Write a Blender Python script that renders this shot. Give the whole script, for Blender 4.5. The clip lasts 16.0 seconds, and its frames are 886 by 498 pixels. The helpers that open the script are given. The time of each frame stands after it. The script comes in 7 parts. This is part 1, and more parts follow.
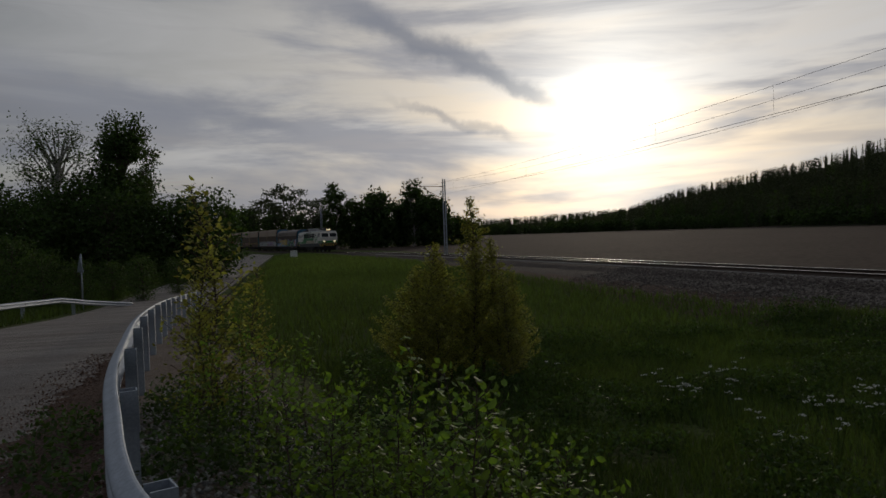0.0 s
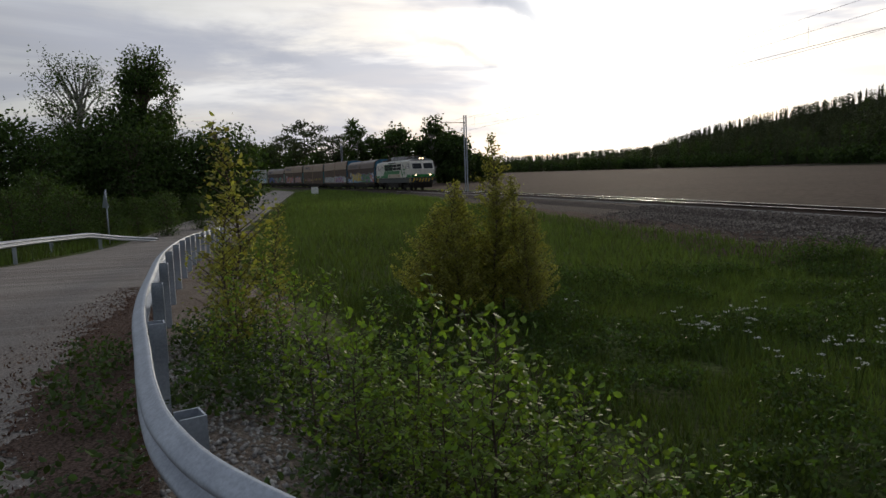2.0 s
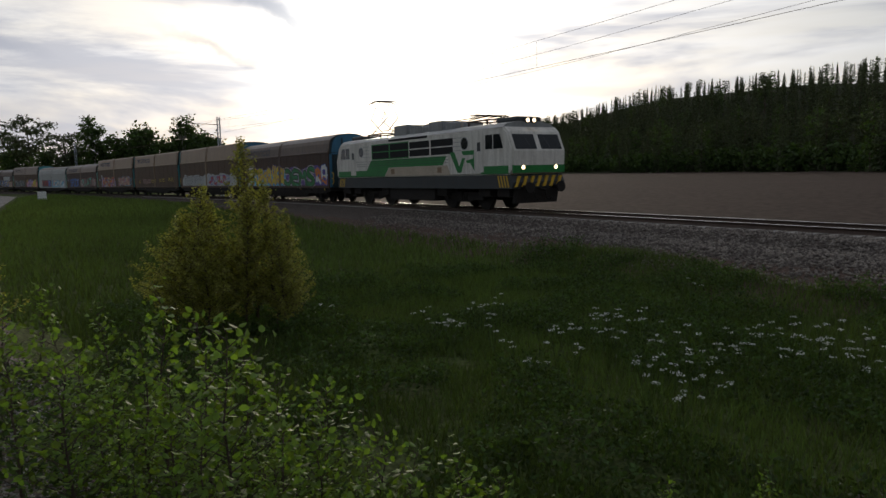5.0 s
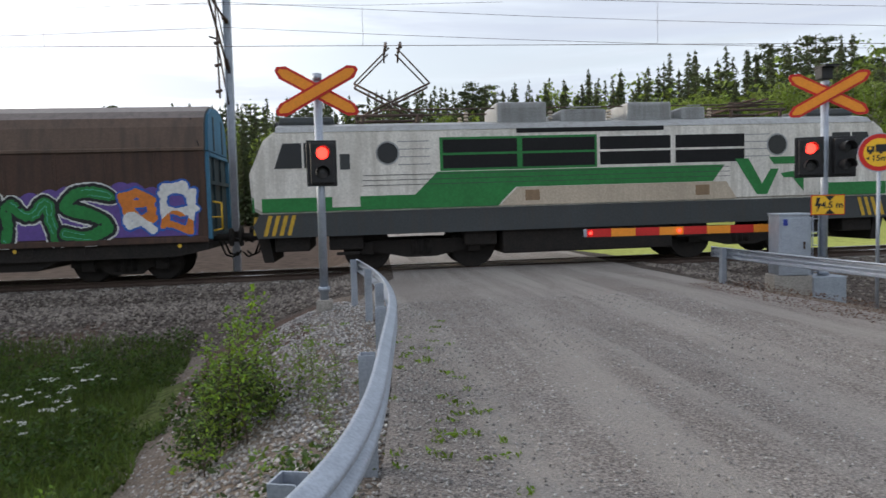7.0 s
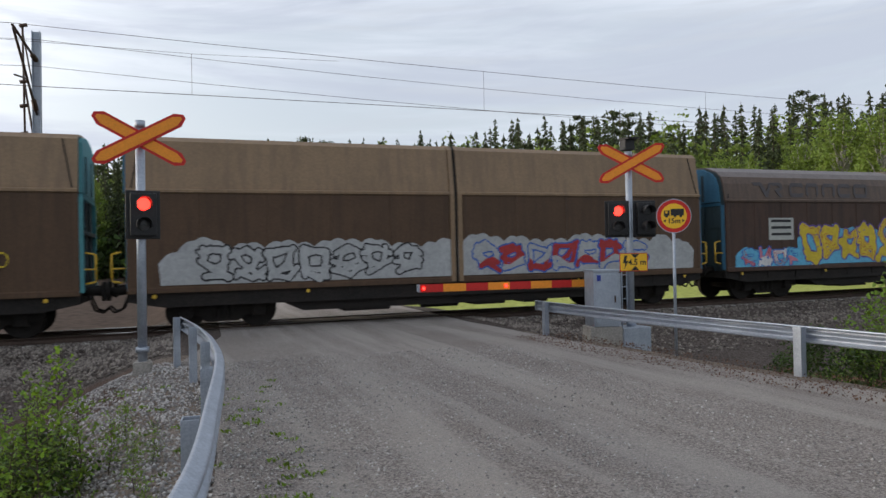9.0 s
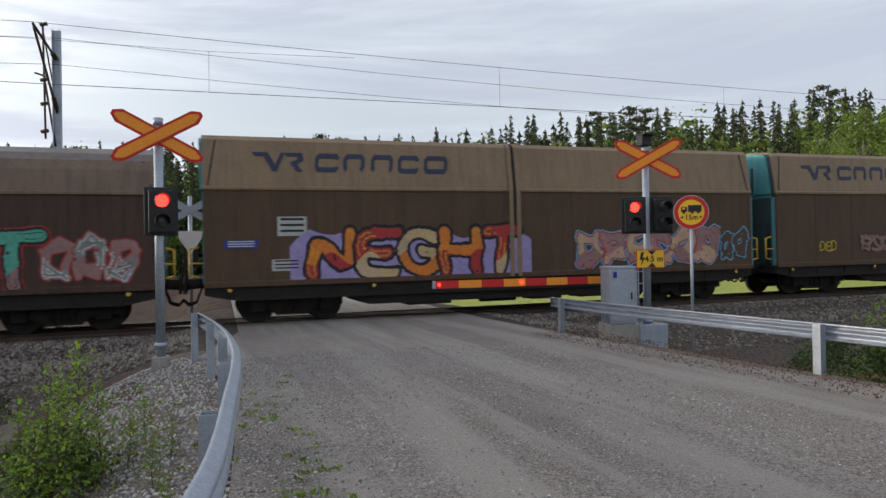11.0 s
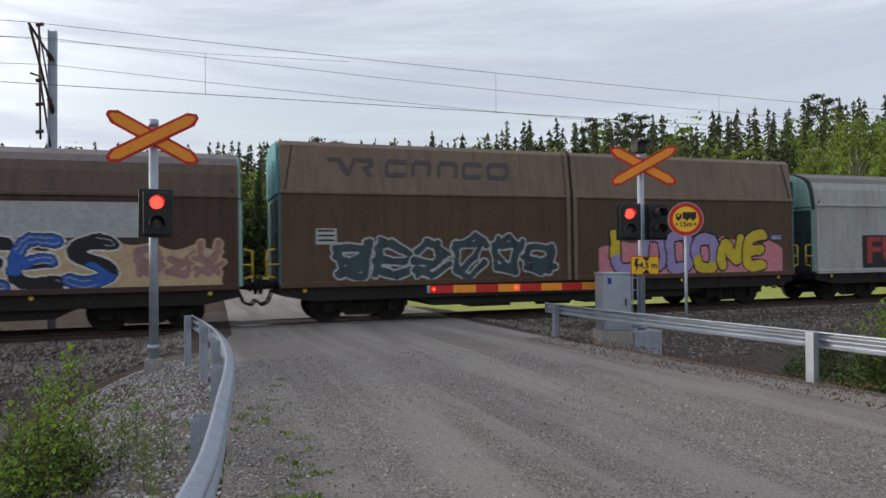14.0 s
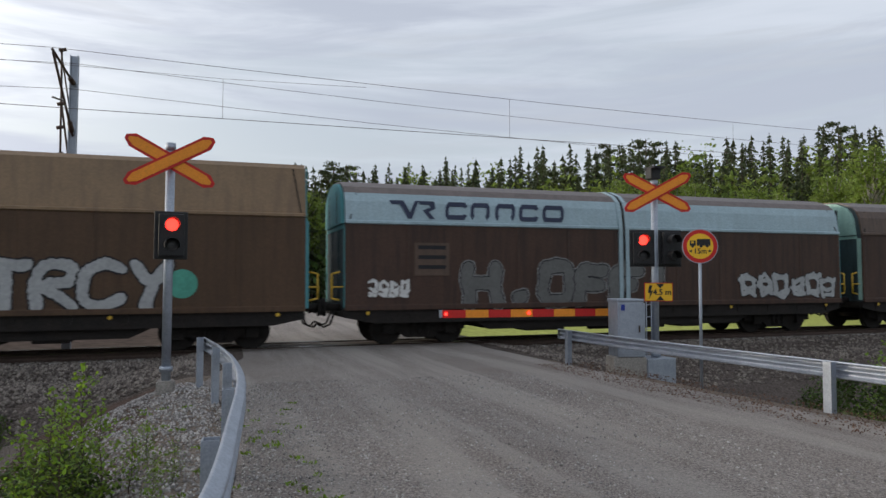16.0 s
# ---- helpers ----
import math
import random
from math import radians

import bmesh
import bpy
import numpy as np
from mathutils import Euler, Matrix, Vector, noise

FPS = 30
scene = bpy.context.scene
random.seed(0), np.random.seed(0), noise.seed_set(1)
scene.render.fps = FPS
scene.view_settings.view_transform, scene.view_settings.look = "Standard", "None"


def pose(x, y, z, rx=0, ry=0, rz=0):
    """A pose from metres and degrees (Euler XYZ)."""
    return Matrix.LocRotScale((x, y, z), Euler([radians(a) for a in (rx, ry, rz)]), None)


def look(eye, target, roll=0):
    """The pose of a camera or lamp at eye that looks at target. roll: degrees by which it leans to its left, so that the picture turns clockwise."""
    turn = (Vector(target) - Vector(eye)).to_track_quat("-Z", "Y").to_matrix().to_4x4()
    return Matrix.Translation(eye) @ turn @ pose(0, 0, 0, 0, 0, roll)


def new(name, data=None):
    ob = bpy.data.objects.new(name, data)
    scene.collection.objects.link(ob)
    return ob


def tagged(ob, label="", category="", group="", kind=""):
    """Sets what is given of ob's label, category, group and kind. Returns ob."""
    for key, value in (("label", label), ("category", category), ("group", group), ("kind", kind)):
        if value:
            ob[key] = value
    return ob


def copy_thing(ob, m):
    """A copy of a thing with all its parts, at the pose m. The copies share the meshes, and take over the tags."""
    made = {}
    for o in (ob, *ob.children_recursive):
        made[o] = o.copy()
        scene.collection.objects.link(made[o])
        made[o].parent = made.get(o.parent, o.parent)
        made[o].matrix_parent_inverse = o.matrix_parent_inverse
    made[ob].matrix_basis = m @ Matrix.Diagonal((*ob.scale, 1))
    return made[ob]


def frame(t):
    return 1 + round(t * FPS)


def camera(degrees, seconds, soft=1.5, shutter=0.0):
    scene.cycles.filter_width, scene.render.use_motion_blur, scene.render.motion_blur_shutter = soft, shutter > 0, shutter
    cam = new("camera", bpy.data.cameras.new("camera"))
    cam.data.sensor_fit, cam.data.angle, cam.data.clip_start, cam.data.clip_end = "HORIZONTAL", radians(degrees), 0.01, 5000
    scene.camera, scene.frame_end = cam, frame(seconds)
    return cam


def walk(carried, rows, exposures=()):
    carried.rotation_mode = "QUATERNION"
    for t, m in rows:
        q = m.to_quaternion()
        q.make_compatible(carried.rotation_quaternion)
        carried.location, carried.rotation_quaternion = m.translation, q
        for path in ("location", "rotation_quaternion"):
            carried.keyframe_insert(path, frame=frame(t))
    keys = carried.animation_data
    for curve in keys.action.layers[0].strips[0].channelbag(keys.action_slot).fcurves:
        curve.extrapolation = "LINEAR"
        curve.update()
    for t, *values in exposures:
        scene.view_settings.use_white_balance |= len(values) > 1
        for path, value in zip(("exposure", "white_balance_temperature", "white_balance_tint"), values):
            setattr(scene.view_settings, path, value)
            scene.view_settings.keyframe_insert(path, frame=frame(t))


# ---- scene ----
# time, yaw, pitch, roll of the hand-held camera
EYE = (0.0, 0.0, 1.62)
TURNS = [
    (0, 77.51, -1.3, -2.1), (0.5, 73.56, -1.1, -1.9), (1, 78.71, -4.95, -2.2), (1.5, 80.54, -6.3, -2.05),
    (2, 79.38, -6.4, -1.9), (2.5, 78.45, -6.0, -2.25), (3, 76.13, -6.0, -2.65), (3.5, 76.32, -4.9, -2.35),
    (4, 72.39, -5.4, -1.3), (4.5, 65.84, -6.5, -1.2), (5, 59.92, -6.5, -1.2), (5.2, 56.64, -6.3, -1.4),
    (5.7, 44.0, -5.9, -1.5), (6.3, 20.0, -5.0, -1.5), (6.9, -3.5, -3.6, -1.4),
    (7.3, -13.70, -2.98, -1.34), (7.5, -16.13, -2.58, -1.22), (7.7, -16.95, -1.93, -1.20), (8, -18.1, -0.05, -0.74),
    (8.2, -19.28, 0.37, -0.80), (9.2, -20.3, 0.75, -1.0), (10.3, -20.47, 0.85, -1.08), (10.5, -19.89, 0.71, -1.22), (11, -19.00, 0.45, -0.95),
    (11.5, -18.16, 0.69, -0.57), (12, -18.05, 0.97, 0.28), (12.5, -18.88, 1.45, 0.25), (13, -18.94, 1.25, -0.33),
    (13.5, -19.47, 0.29, -0.58), (14, -19.42, 0.82, -0.41), (14.5, -19.12, 1.02, -0.42), (15, -18.47, 1.71, 0.02),
    (15.5, -18.78, 2.33, -0.40), (16, -18.38, 2.85, 0.17)]
EXPOSURES = [(0, -1.62), (0.7, -1.5), (1.3, -0.5), (2.5, -0.72), (3.0, -0.92), (3.5, -0.75), (4.0, -1.15), (5.2, -0.45), (7.3, 0.95), (8.2, 0.70), (12, 0.62), (14, 0.6), (16, 0.48)]
cam = camera(65.0, 16.0, shutter=0.1)
SWAY = ((0, 2.5, 3.0, 3.5, 4.0, 5.2, 6.4, 7.3), (0, 0, 0.03, 0.09, 0.15, 0.17, 0.06, 0))     # metres of the step to the side
sway = lambda t: Matrix.Translation(Vector((0.31, 0.95, 0)) * float(np.interp(t, *SWAY)))
walk(cam, [(t, sway(t) @ Matrix.Translation(EYE) @ pose(0, 0, 0, 90 + p, 0, y) @ pose(0, 0, 0, 0, 0, r)) for t, y, p, r in TURNS], EXPOSURES)

# ---- light: a low sun behind thin cloud, beyond the railway ----
SUN_AZ, SUN_EL = 64.0, 9.0      # degrees left of +y, degrees up
sun_way = Vector((-math.sin(radians(SUN_AZ)) * math.cos(radians(SUN_EL)), math.cos(radians(SUN_AZ)) * math.cos(radians(SUN_EL)), math.sin(radians(SUN_EL))))
lamp = bpy.data.lights.new("sun", "SUN")
lamp.energy, lamp.angle, lamp.color = 1.3, radians(6), (1.0, 0.86, 0.68)
sun = new("sun", lamp)
sun.matrix_world = look((0, 0, 60), Vector((0, 0, 60)) - sun_way)


def mk(nt, kind, **inputs):
    n = nt.nodes.new(kind)
    for k, v in inputs.items():
        n.inputs[k].default_value = v
    return n


def mixc(nt, fac, a, b, blend="MIX"):
    n = nt.nodes.new("ShaderNodeMix")
    n.data_type, n.blend_type = "RGBA", blend
    for sock, v in ((n.inputs[0], fac), (n.inputs[6], a), (n.inputs[7], b)):
        if hasattr(v, "is_output"):
            nt.links.new(v, sock)
        else:
            sock.default_value = v if not isinstance(v, tuple) else (*v[:3], 1)
    return n.outputs[2]


def math_node(nt, op, a, b=0.0, c=0.0, clamp=False):
    n = nt.nodes.new("ShaderNodeMath")
    n.operation, n.use_clamp = op, clamp
    for sock, v in zip(n.inputs, (a, b, c)):
        if hasattr(v, "is_output"):
            nt.links.new(v, sock)
        else:
            sock.default_value = v
    return n.outputs[0]


def remap(nt, v, lo, hi, a=0.0, b=1.0):
    n = mk(nt, "ShaderNodeMapRange")
    n.interpolation_type = "SMOOTHSTEP"
    nt.links.new(v, n.inputs[0])
    for i, x in enumerate((lo, hi, a, b)):
        n.inputs[i + 1].default_value = x
    return n.outputs[0]


def make_world():
    world = bpy.data.worlds.new("evening_sky")
    scene.world = world
    world.use_nodes = True
    nt = world.node_tree
    bg = nt.nodes["Background"]
    sky = nt.nodes.new("ShaderNodeTexSky")
    sky.sky_type, sky.sun_disc = "NISHITA", False
    sky.sun_elevation, sky.sun_rotation = radians(SUN_EL), radians(-SUN_AZ)
    sky.air_density, sky.dust_density = 1.0, 2.0
    geo = nt.nodes.new("ShaderNodeTexCoord")
    way = nt.nodes.new("ShaderNodeVectorMath")
    way.operation = "NORMALIZE"
    nt.links.new(geo.outputs["Generated"], way.inputs[0])
    sep = nt.nodes.new("ShaderNodeSeparateXYZ")
    nt.links.new(way.outputs[0], sep.inputs[0])
    # cloud layers, drawn out along the horizon
    def clouds(tilt, stretch, scale, detail, lo, hi, off):
        m = nt.nodes.new("ShaderNodeMapping")
        m.inputs["Rotation"].default_value = (radians(tilt), radians(tilt * 0.6), 0)
        m.inputs["Scale"].default_value = (1, 1, stretch)
        m.inputs["Location"].default_value = (off, off * 0.7, off * 0.3)
        nt.links.new(way.outputs[0], m.inputs[0])
        n = mk(nt, "ShaderNodeTexNoise", Scale=scale, Detail=detail, Roughness=0.58, Distortion=0.5)
        nt.links.new(m.outputs[0], n.inputs[0])
        return remap(nt, n.outputs[0], lo, hi)
    wob = mk(nt, "ShaderNodeTexNoise", Scale=9.0, Detail=5.0, Roughness=0.6)
    nt.links.new(way.outputs[0], wob.inputs[0])

    def along(vec, off):
        d = nt.nodes.new("ShaderNodeVectorMath")
        d.operation = "DOT_PRODUCT"
        d.inputs[1].default_value = vec
        nt.links.new(way.outputs[0], d.inputs[0])
        return math_node(nt, "SUBTRACT", d.outputs["Value"], off)

    def streak(start, end, wide, narrow, depth):
        p0, p1 = Vector(start), Vector(end)
        run = p1 - p0
        u = run.normalized()
        w = u.cross((p0 + p1).normalized()).normalized()
        a = math_node(nt, "DIVIDE", along(u, p0.dot(u)), run.length)
        b = math_node(nt, "ADD", along(w, p0.dot(w)), math_node(nt, "MULTIPLY_ADD", wob.outputs[0], 0.07, -0.035))
        size = math_node(nt, "MAXIMUM", math_node(nt, "MULTIPLY_ADD", a, narrow - wide, wide), 0.004)
        q = math_node(nt, "DIVIDE", math_node(nt, "ABSOLUTE", b), size)
        body = remap(nt, q, 0.2, 1.6, depth, 0.0)
        return math_node(nt, "MULTIPLY", body, math_node(nt, "MULTIPLY", remap(nt, a, -0.35, 0.35), remap(nt, a, 0.85, 1.08, 1.0, 0.0)))
    veil = clouds(4, 9.0, 1.3, 6, 0.36, 0.62, 3.1)
    dark = clouds(-6, 7.0, 1.5, 7, 0.46, 0.62, 5.2)
    wisps = clouds(9, 14.0, 2.6, 8, 0.52, 0.70, 1.7)
    dot = nt.nodes.new("ShaderNodeVectorMath")
    dot.operation = "DOT_PRODUCT"
    dot.inputs[1].default_value = sun_way
    nt.links.new(way.outputs[0], dot.inputs[0])
    toward = math_node(nt, "MAXIMUM", dot.outputs["Value"], 0.0)
    halo = math_node(nt, "POWER", toward, 4.0)
    glow = math_node(nt, "POWER", toward, 130.0)
    core = math_node(nt, "POWER", toward, 1200.0)
    base = mixc(nt, 1.0, sky.outputs[0], (0.11, 0.11, 0.11), "MULTIPLY")
    veil_col = mixc(nt, halo, (0.50, 0.54, 0.61), (2.1, 2.05, 2.0))
    lit = mixc(nt, math_node(nt, "MULTIPLY_ADD", veil, 0.3, 0.65), base, veil_col)
    dark_col = mixc(nt, halo, (0.36, 0.395, 0.47), (1.05, 1.06, 1.16))
    lit = mixc(nt, math_node(nt, "MULTIPLY", dark, 0.9), lit, dark_col)
    lit = mixc(nt, math_node(nt, "MULTIPLY", wisps, 0.5), lit, mixc(nt, halo, (0.40, 0.43, 0.48), (1.35, 1.28, 1.28)))
    # long dark cloud streaks that point down to the sun
    for start, end, wide, narrow, depth in (((-0.954, 0.03, 0.335), (-0.905, 0.385, 0.165), 0.024, 0.010, 0.85), ((-0.967, 0.17, 0.185), (-0.937, 0.315, 0.128), 0.006, 0.008, 0.5), ((-0.93, -0.36, 0.21), (-0.985, 0.02, 0.15), 0.035, 0.008, 0.6)):
        lit = mixc(nt, streak(start, end, wide, narrow, depth), lit, (0.62, 0.66, 0.78))
    g = mixc(nt, 1.0, lit, mixc(nt, glow, (0, 0, 0), (2.0, 1.95, 1.75)), "ADD")
    g = mixc(nt, 1.0, g, mixc(nt, core, (0, 0, 0), (5.0, 4.9, 4.4)), "ADD")
    nt.links.new(g, bg.inputs[0])
    bg.inputs[1].default_value = 1.0


make_world()


# ---- materials ----
def material(name, base, rough=0.8, metal=0.0, second=None, scale=3.0, amount=0.5, fine=40.0, fine_amount=0.25, bump=0.15, bump_scale=30.0, spec=0.3, coords="Object", rand=0.0, island=0.0, translucent=0.0):
    m = bpy.data.materials.new(name)
    m.use_nodes = True
    nt = m.node_tree
    b = nt.nodes["Principled BSDF"]
    b.inputs["Roughness"].default_value, b.inputs["Metallic"].default_value = rough, metal
    b.inputs["Specular IOR Level"].default_value = spec
    tc = nt.nodes.new("ShaderNodeTexCoord")
    co = tc.outputs[coords]
    second = second or tuple(c * 0.55 for c in base)
    n1 = mk(nt, "ShaderNodeTexNoise", Scale=scale, Detail=4.0, Roughness=0.6)
    n2 = mk(nt, "ShaderNodeTexNoise", Scale=fine, Detail=3.0, Roughness=0.65)
    for n in (n1, n2):
        nt.links.new(co, n.inputs[0])
    c = mixc(nt, remap(nt, n1.outputs[0], 0.5 - 0.3, 0.5 + 0.3, 0, amount * 1.3), base, second)
    v = remap(nt, n2.outputs[0], 0.3, 0.7, 1 - fine_amount, 1 + fine_amount)
    cc = nt.nodes.new("ShaderNodeCombineColor")
    for i in range(3):
        nt.links.new(v, cc.inputs[i])
    c = mixc(nt, 1.0, c, cc.outputs[0], "MULTIPLY")
    src = None
    if rand:
        src = nt.nodes.new("ShaderNodeObjectInfo").outputs["Random"]
    if island:
        src = nt.nodes.new("ShaderNodeNewGeometry").outputs["Random Per Island"]
    if src:
        k = rand or island
        hv = mk(nt, "ShaderNodeHueSaturation")
        nt.links.new(remap(nt, src, 0, 1, 1 - k, 1 + k), hv.inputs["Value"])
        nt.links.new(remap(nt, src, 0, 1, 0.5 - 0.03 * k, 0.5 + 0.03 * k), hv.inputs["Hue"])
        nt.links.new(c, hv.inputs["Color"])
        c = hv.outputs[0]
    nt.links.new(c, b.inputs["Base Color"])
    if bump:
        bn = mk(nt, "ShaderNodeTexNoise", Scale=bump_scale, Detail=4.0, Roughness=0.6)
        nt.links.new(co, bn.inputs[0])
        bp = mk(nt, "ShaderNodeBump", Strength=bump, Distance=0.05)
        nt.links.new(bn.outputs[0], bp.inputs["Height"])
        nt.links.new(bp.outputs[0], b.inputs["Normal"])
    if translucent:
        tr = nt.nodes.new("ShaderNodeBsdfTranslucent")
        tc2 = mixc(nt, 1.0, c, (1.9, 1.9, 0.9), "MULTIPLY")
        nt.links.new(tc2, tr.inputs[0])
        ms = mk(nt, "ShaderNodeMixShader")
        ms.inputs[0].default_value = translucent
        nt.links.new(b.outputs[0], ms.inputs[1])
        nt.links.new(tr.outputs[0], ms.inputs[2])
        nt.links.new(ms.outputs[0], nt.nodes["Material Output"].inputs[0])
    return m


def glow(name, colour, strength):
    m = bpy.data.materials.new(name)
    m.use_nodes = True
    b = m.node_tree.nodes["Principled BSDF"]
    b.inputs["Base Color"].default_value = (*colour, 1)
    b.inputs["Emission Color"].default_value = (*colour, 1)
    b.inputs["Emission Strength"].default_value = strength
    return m


M = {
    "meadow": material("meadow_soil", (0.07, 0.10, 0.03), 0.95, second=(0.10, 0.085, 0.05), scale=0.35, fine=9, fine_amount=0.45, bump=0.6, bump_scale=14, spec=0.03),
    "gravel": material("road_gravel", (0.31, 0.282, 0.262), 0.9, second=(0.21, 0.184, 0.168), scale=0.5, fine=48, fine_amount=0.5, bump=0.9, bump_scale=50, spec=0.03),
    "ballast": material("ballast", (0.12, 0.10, 0.088), 0.92, second=(0.075, 0.064, 0.057), scale=1.2, fine=22, fine_amount=0.6, bump=1.0, bump_scale=20, spec=0.03),
    "field": material("ploughed_field", (0.078, 0.058, 0.047), 0.95, second=(0.06, 0.045, 0.037), scale=0.06, fine=2.0, fine_amount=0.3, bump=0.5, bump_scale=3, spec=0.03),
    "crop": material("young_crop", (0.34, 0.36, 0.10), 0.9, second=(0.27, 0.30, 0.08), scale=0.1, fine=3, fine_amount=0.25, bump=0.4, bump_scale=6, spec=0.03),
    "forest": material("forest_floor", (0.03, 0.035, 0.018), 0.95, second=(0.022, 0.022, 0.013), scale=0.2, fine=2, bump=0.4, bump_scale=3, spec=0.03),
    "zinc": material("galvanised_steel", (0.40, 0.44, 0.50), 0.48, 0.6, second=(0.27, 0.30, 0.35), scale=5, fine=50, fine_amount=0.12, bump=0.05),
    "rail": material("rail_steel", (0.10, 0.07, 0.055), 0.6, 0.6, second=(0.06, 0.045, 0.04), scale=3, fine=30),
    "rail_head": material("polished_rail_head", (0.75, 0.73, 0.70), 0.16, 1.0, scale=2, amount=0.1, fine=20, fine_amount=0.1, bump=0.02),
    "sleeper": material("concrete_sleeper", (0.42, 0.40, 0.37), 0.85, second=(0.30, 0.27, 0.24), scale=5, rand=0.15, spec=0.03),
    "concrete": material("concrete", (0.36, 0.34, 0.31), 0.88, second=(0.24, 0.22, 0.20), scale=3, fine=40, bump=0.3, spec=0.03),
    "black": material("black_paint", (0.018, 0.018, 0.02), 0.5, second=(0.03, 0.03, 0.03), scale=4, bump=0.03),
    "orange": material("orange_reflective", (0.85, 0.30, 0.03), 0.5, second=(0.72, 0.24, 0.02), scale=6, amount=0.3, fine_amount=0.08, bump=0.02),
    "red": material("red_reflective", (0.55, 0.025, 0.02), 0.5, second=(0.42, 0.02, 0.02), scale=6, amount=0.3, fine_amount=0.08, bump=0.02),
    "yellow": material("yellow_sign", (0.85, 0.50, 0.03), 0.5, second=(0.75, 0.42, 0.03), scale=6, amount=0.3, fine_amount=0.06, bump=0.02),
    "undercarriage": material("sooty_undercarriage", (0.016, 0.0145, 0.0135), 0.85, second=(0.028, 0.022, 0.018), scale=3, fine=25, bump=0.2),
    "bark": material("bark", (0.10, 0.075, 0.055), 0.9, second=(0.05, 0.04, 0.03), scale=4, fine=30, bump=0.6),
    "birch_bark": material("birch_bark", (0.45, 0.43, 0.40), 0.8, second=(0.08, 0.07, 0.06), scale=6, amount=0.6, fine=20, bump=0.3),
    "needles": material("spruce_needles", (0.065, 0.082, 0.038), 0.85, second=(0.042, 0.056, 0.028), scale=0.4, fine=3, fine_amount=0.4, bump=0, island=0.35, translucent=0.15),
    "leaf": material("fresh_leaves", (0.12, 0.19, 0.03), 0.55, second=(0.085, 0.14, 0.022), scale=0.6, fine=4, fine_amount=0.3, bump=0, island=0.35, translucent=0.42),
    "leaf_wood": material("woodland_leaves", (0.16, 0.215, 0.05), 0.7, second=(0.09, 0.13, 0.036), scale=0.12, fine=1.5, fine_amount=0.35, bump=0, island=0.3, translucent=0.3),
    "leaf_yellow": material("yellowish_leaves", (0.23, 0.23, 0.06), 0.6, second=(0.16, 0.17, 0.045), scale=1, fine=5, fine_amount=0.3, bump=0, island=0.35, translucent=0.42),
    "leaf_dark": material("dark_leaves", (0.05, 0.085, 0.02), 0.65, second=(0.035, 0.06, 0.016), scale=0.5, fine=3, fine_amount=0.35, bump=0, island=0.35, translucent=0.3),
    "grass": material("grass_blades", (0.068, 0.11, 0.027), 0.7, second=(0.09, 0.10, 0.037), scale=0.3, fine=2, fine_amount=0.3, bump=0, island=0.35, translucent=0.35, coords="Generated"),
    "stone": material("ballast_stone", (0.20, 0.175, 0.155), 0.9, second=(0.11, 0.095, 0.085), scale=2, fine=30, island=0.45, bump=0, spec=0.03),
    "stone_pale": material("pale_stone", (0.36, 0.35, 0.34), 0.9, second=(0.26, 0.235, 0.22), scale=2, fine=30, island=0.45, bump=0, spec=0.03),
    "litter": material("brown_litter", (0.16, 0.095, 0.07), 0.9, second=(0.11, 0.07, 0.052), scale=3, fine=30, island=0.4, bump=0, spec=0.03),
    "bank": material("gravelly_soil", (0.23, 0.20, 0.175), 0.93, second=(0.15, 0.105, 0.075), scale=0.8, fine=35, fine_amount=0.5, bump=0.8, bump_scale=45, spec=0.03),
    "verge_soil": material("reddish_verge_soil", (0.135, 0.098, 0.082), 0.95, second=(0.085, 0.06, 0.048), scale=2.5, fine=45, fine_amount=0.6, bump=0.8, bump_scale=45, spec=0.03),
    "white_flower": material("cow_parsley_flowers", (0.75, 0.75, 0.70), 0.7, second=(0.6, 0.62, 0.55), scale=3, fine_amount=0.1, bump=0),
}


def add_streaks(m, turn, across, along, light, amount):
    """Long worn streaks, such as wheel tracks, over a material."""
    nt = m.node_tree
    b = nt.nodes["Principled BSDF"]
    old = b.inputs["Base Color"].links[0].from_socket
    tc = nt.nodes.new("ShaderNodeTexCoord")
    mp = nt.nodes.new("ShaderNodeMapping")
    mp.inputs["Rotation"].default_value = (0, 0, radians(turn))
    mp.inputs["Scale"].default_value = (across, along, 1)
    nt.links.new(tc.outputs["Object"], mp.inputs[0])
    n = mk(nt, "ShaderNodeTexNoise", Scale=1.0, Detail=5.0, Roughness=0.6, Distortion=0.3)
    nt.links.new(mp.outputs[0], n.inputs[0])
    nt.links.new(mixc(nt, remap(nt, n.outputs[0], 0.45, 0.65, 0, amount), old, light), b.inputs["Base Color"])


add_streaks(M["gravel"], -14, 1.5, 0.08, (0.40, 0.37, 0.34), 0.65)


# ---- mesh helpers ----
def mesh_ob(name, bm, mats, parent=None, smooth=False):
    me = bpy.data.meshes.new(name)
    bm.to_mesh(me)
    bm.free()
    for m in (mats if isinstance(mats, (list, tuple)) else [mats]):
        me.materials.append(m)
    if smooth:
        me.polygons.foreach_set("use_smooth", [True] * len(me.polygons))
    ob = new(name, me)
    if parent:
        ob.parent = parent
    return ob


def part(name, bm, mat, parent, label="", smooth=False):
    ob = mesh_ob(name, bm, mat, parent, smooth)
    if label:
        ob["label"] = label
    return ob


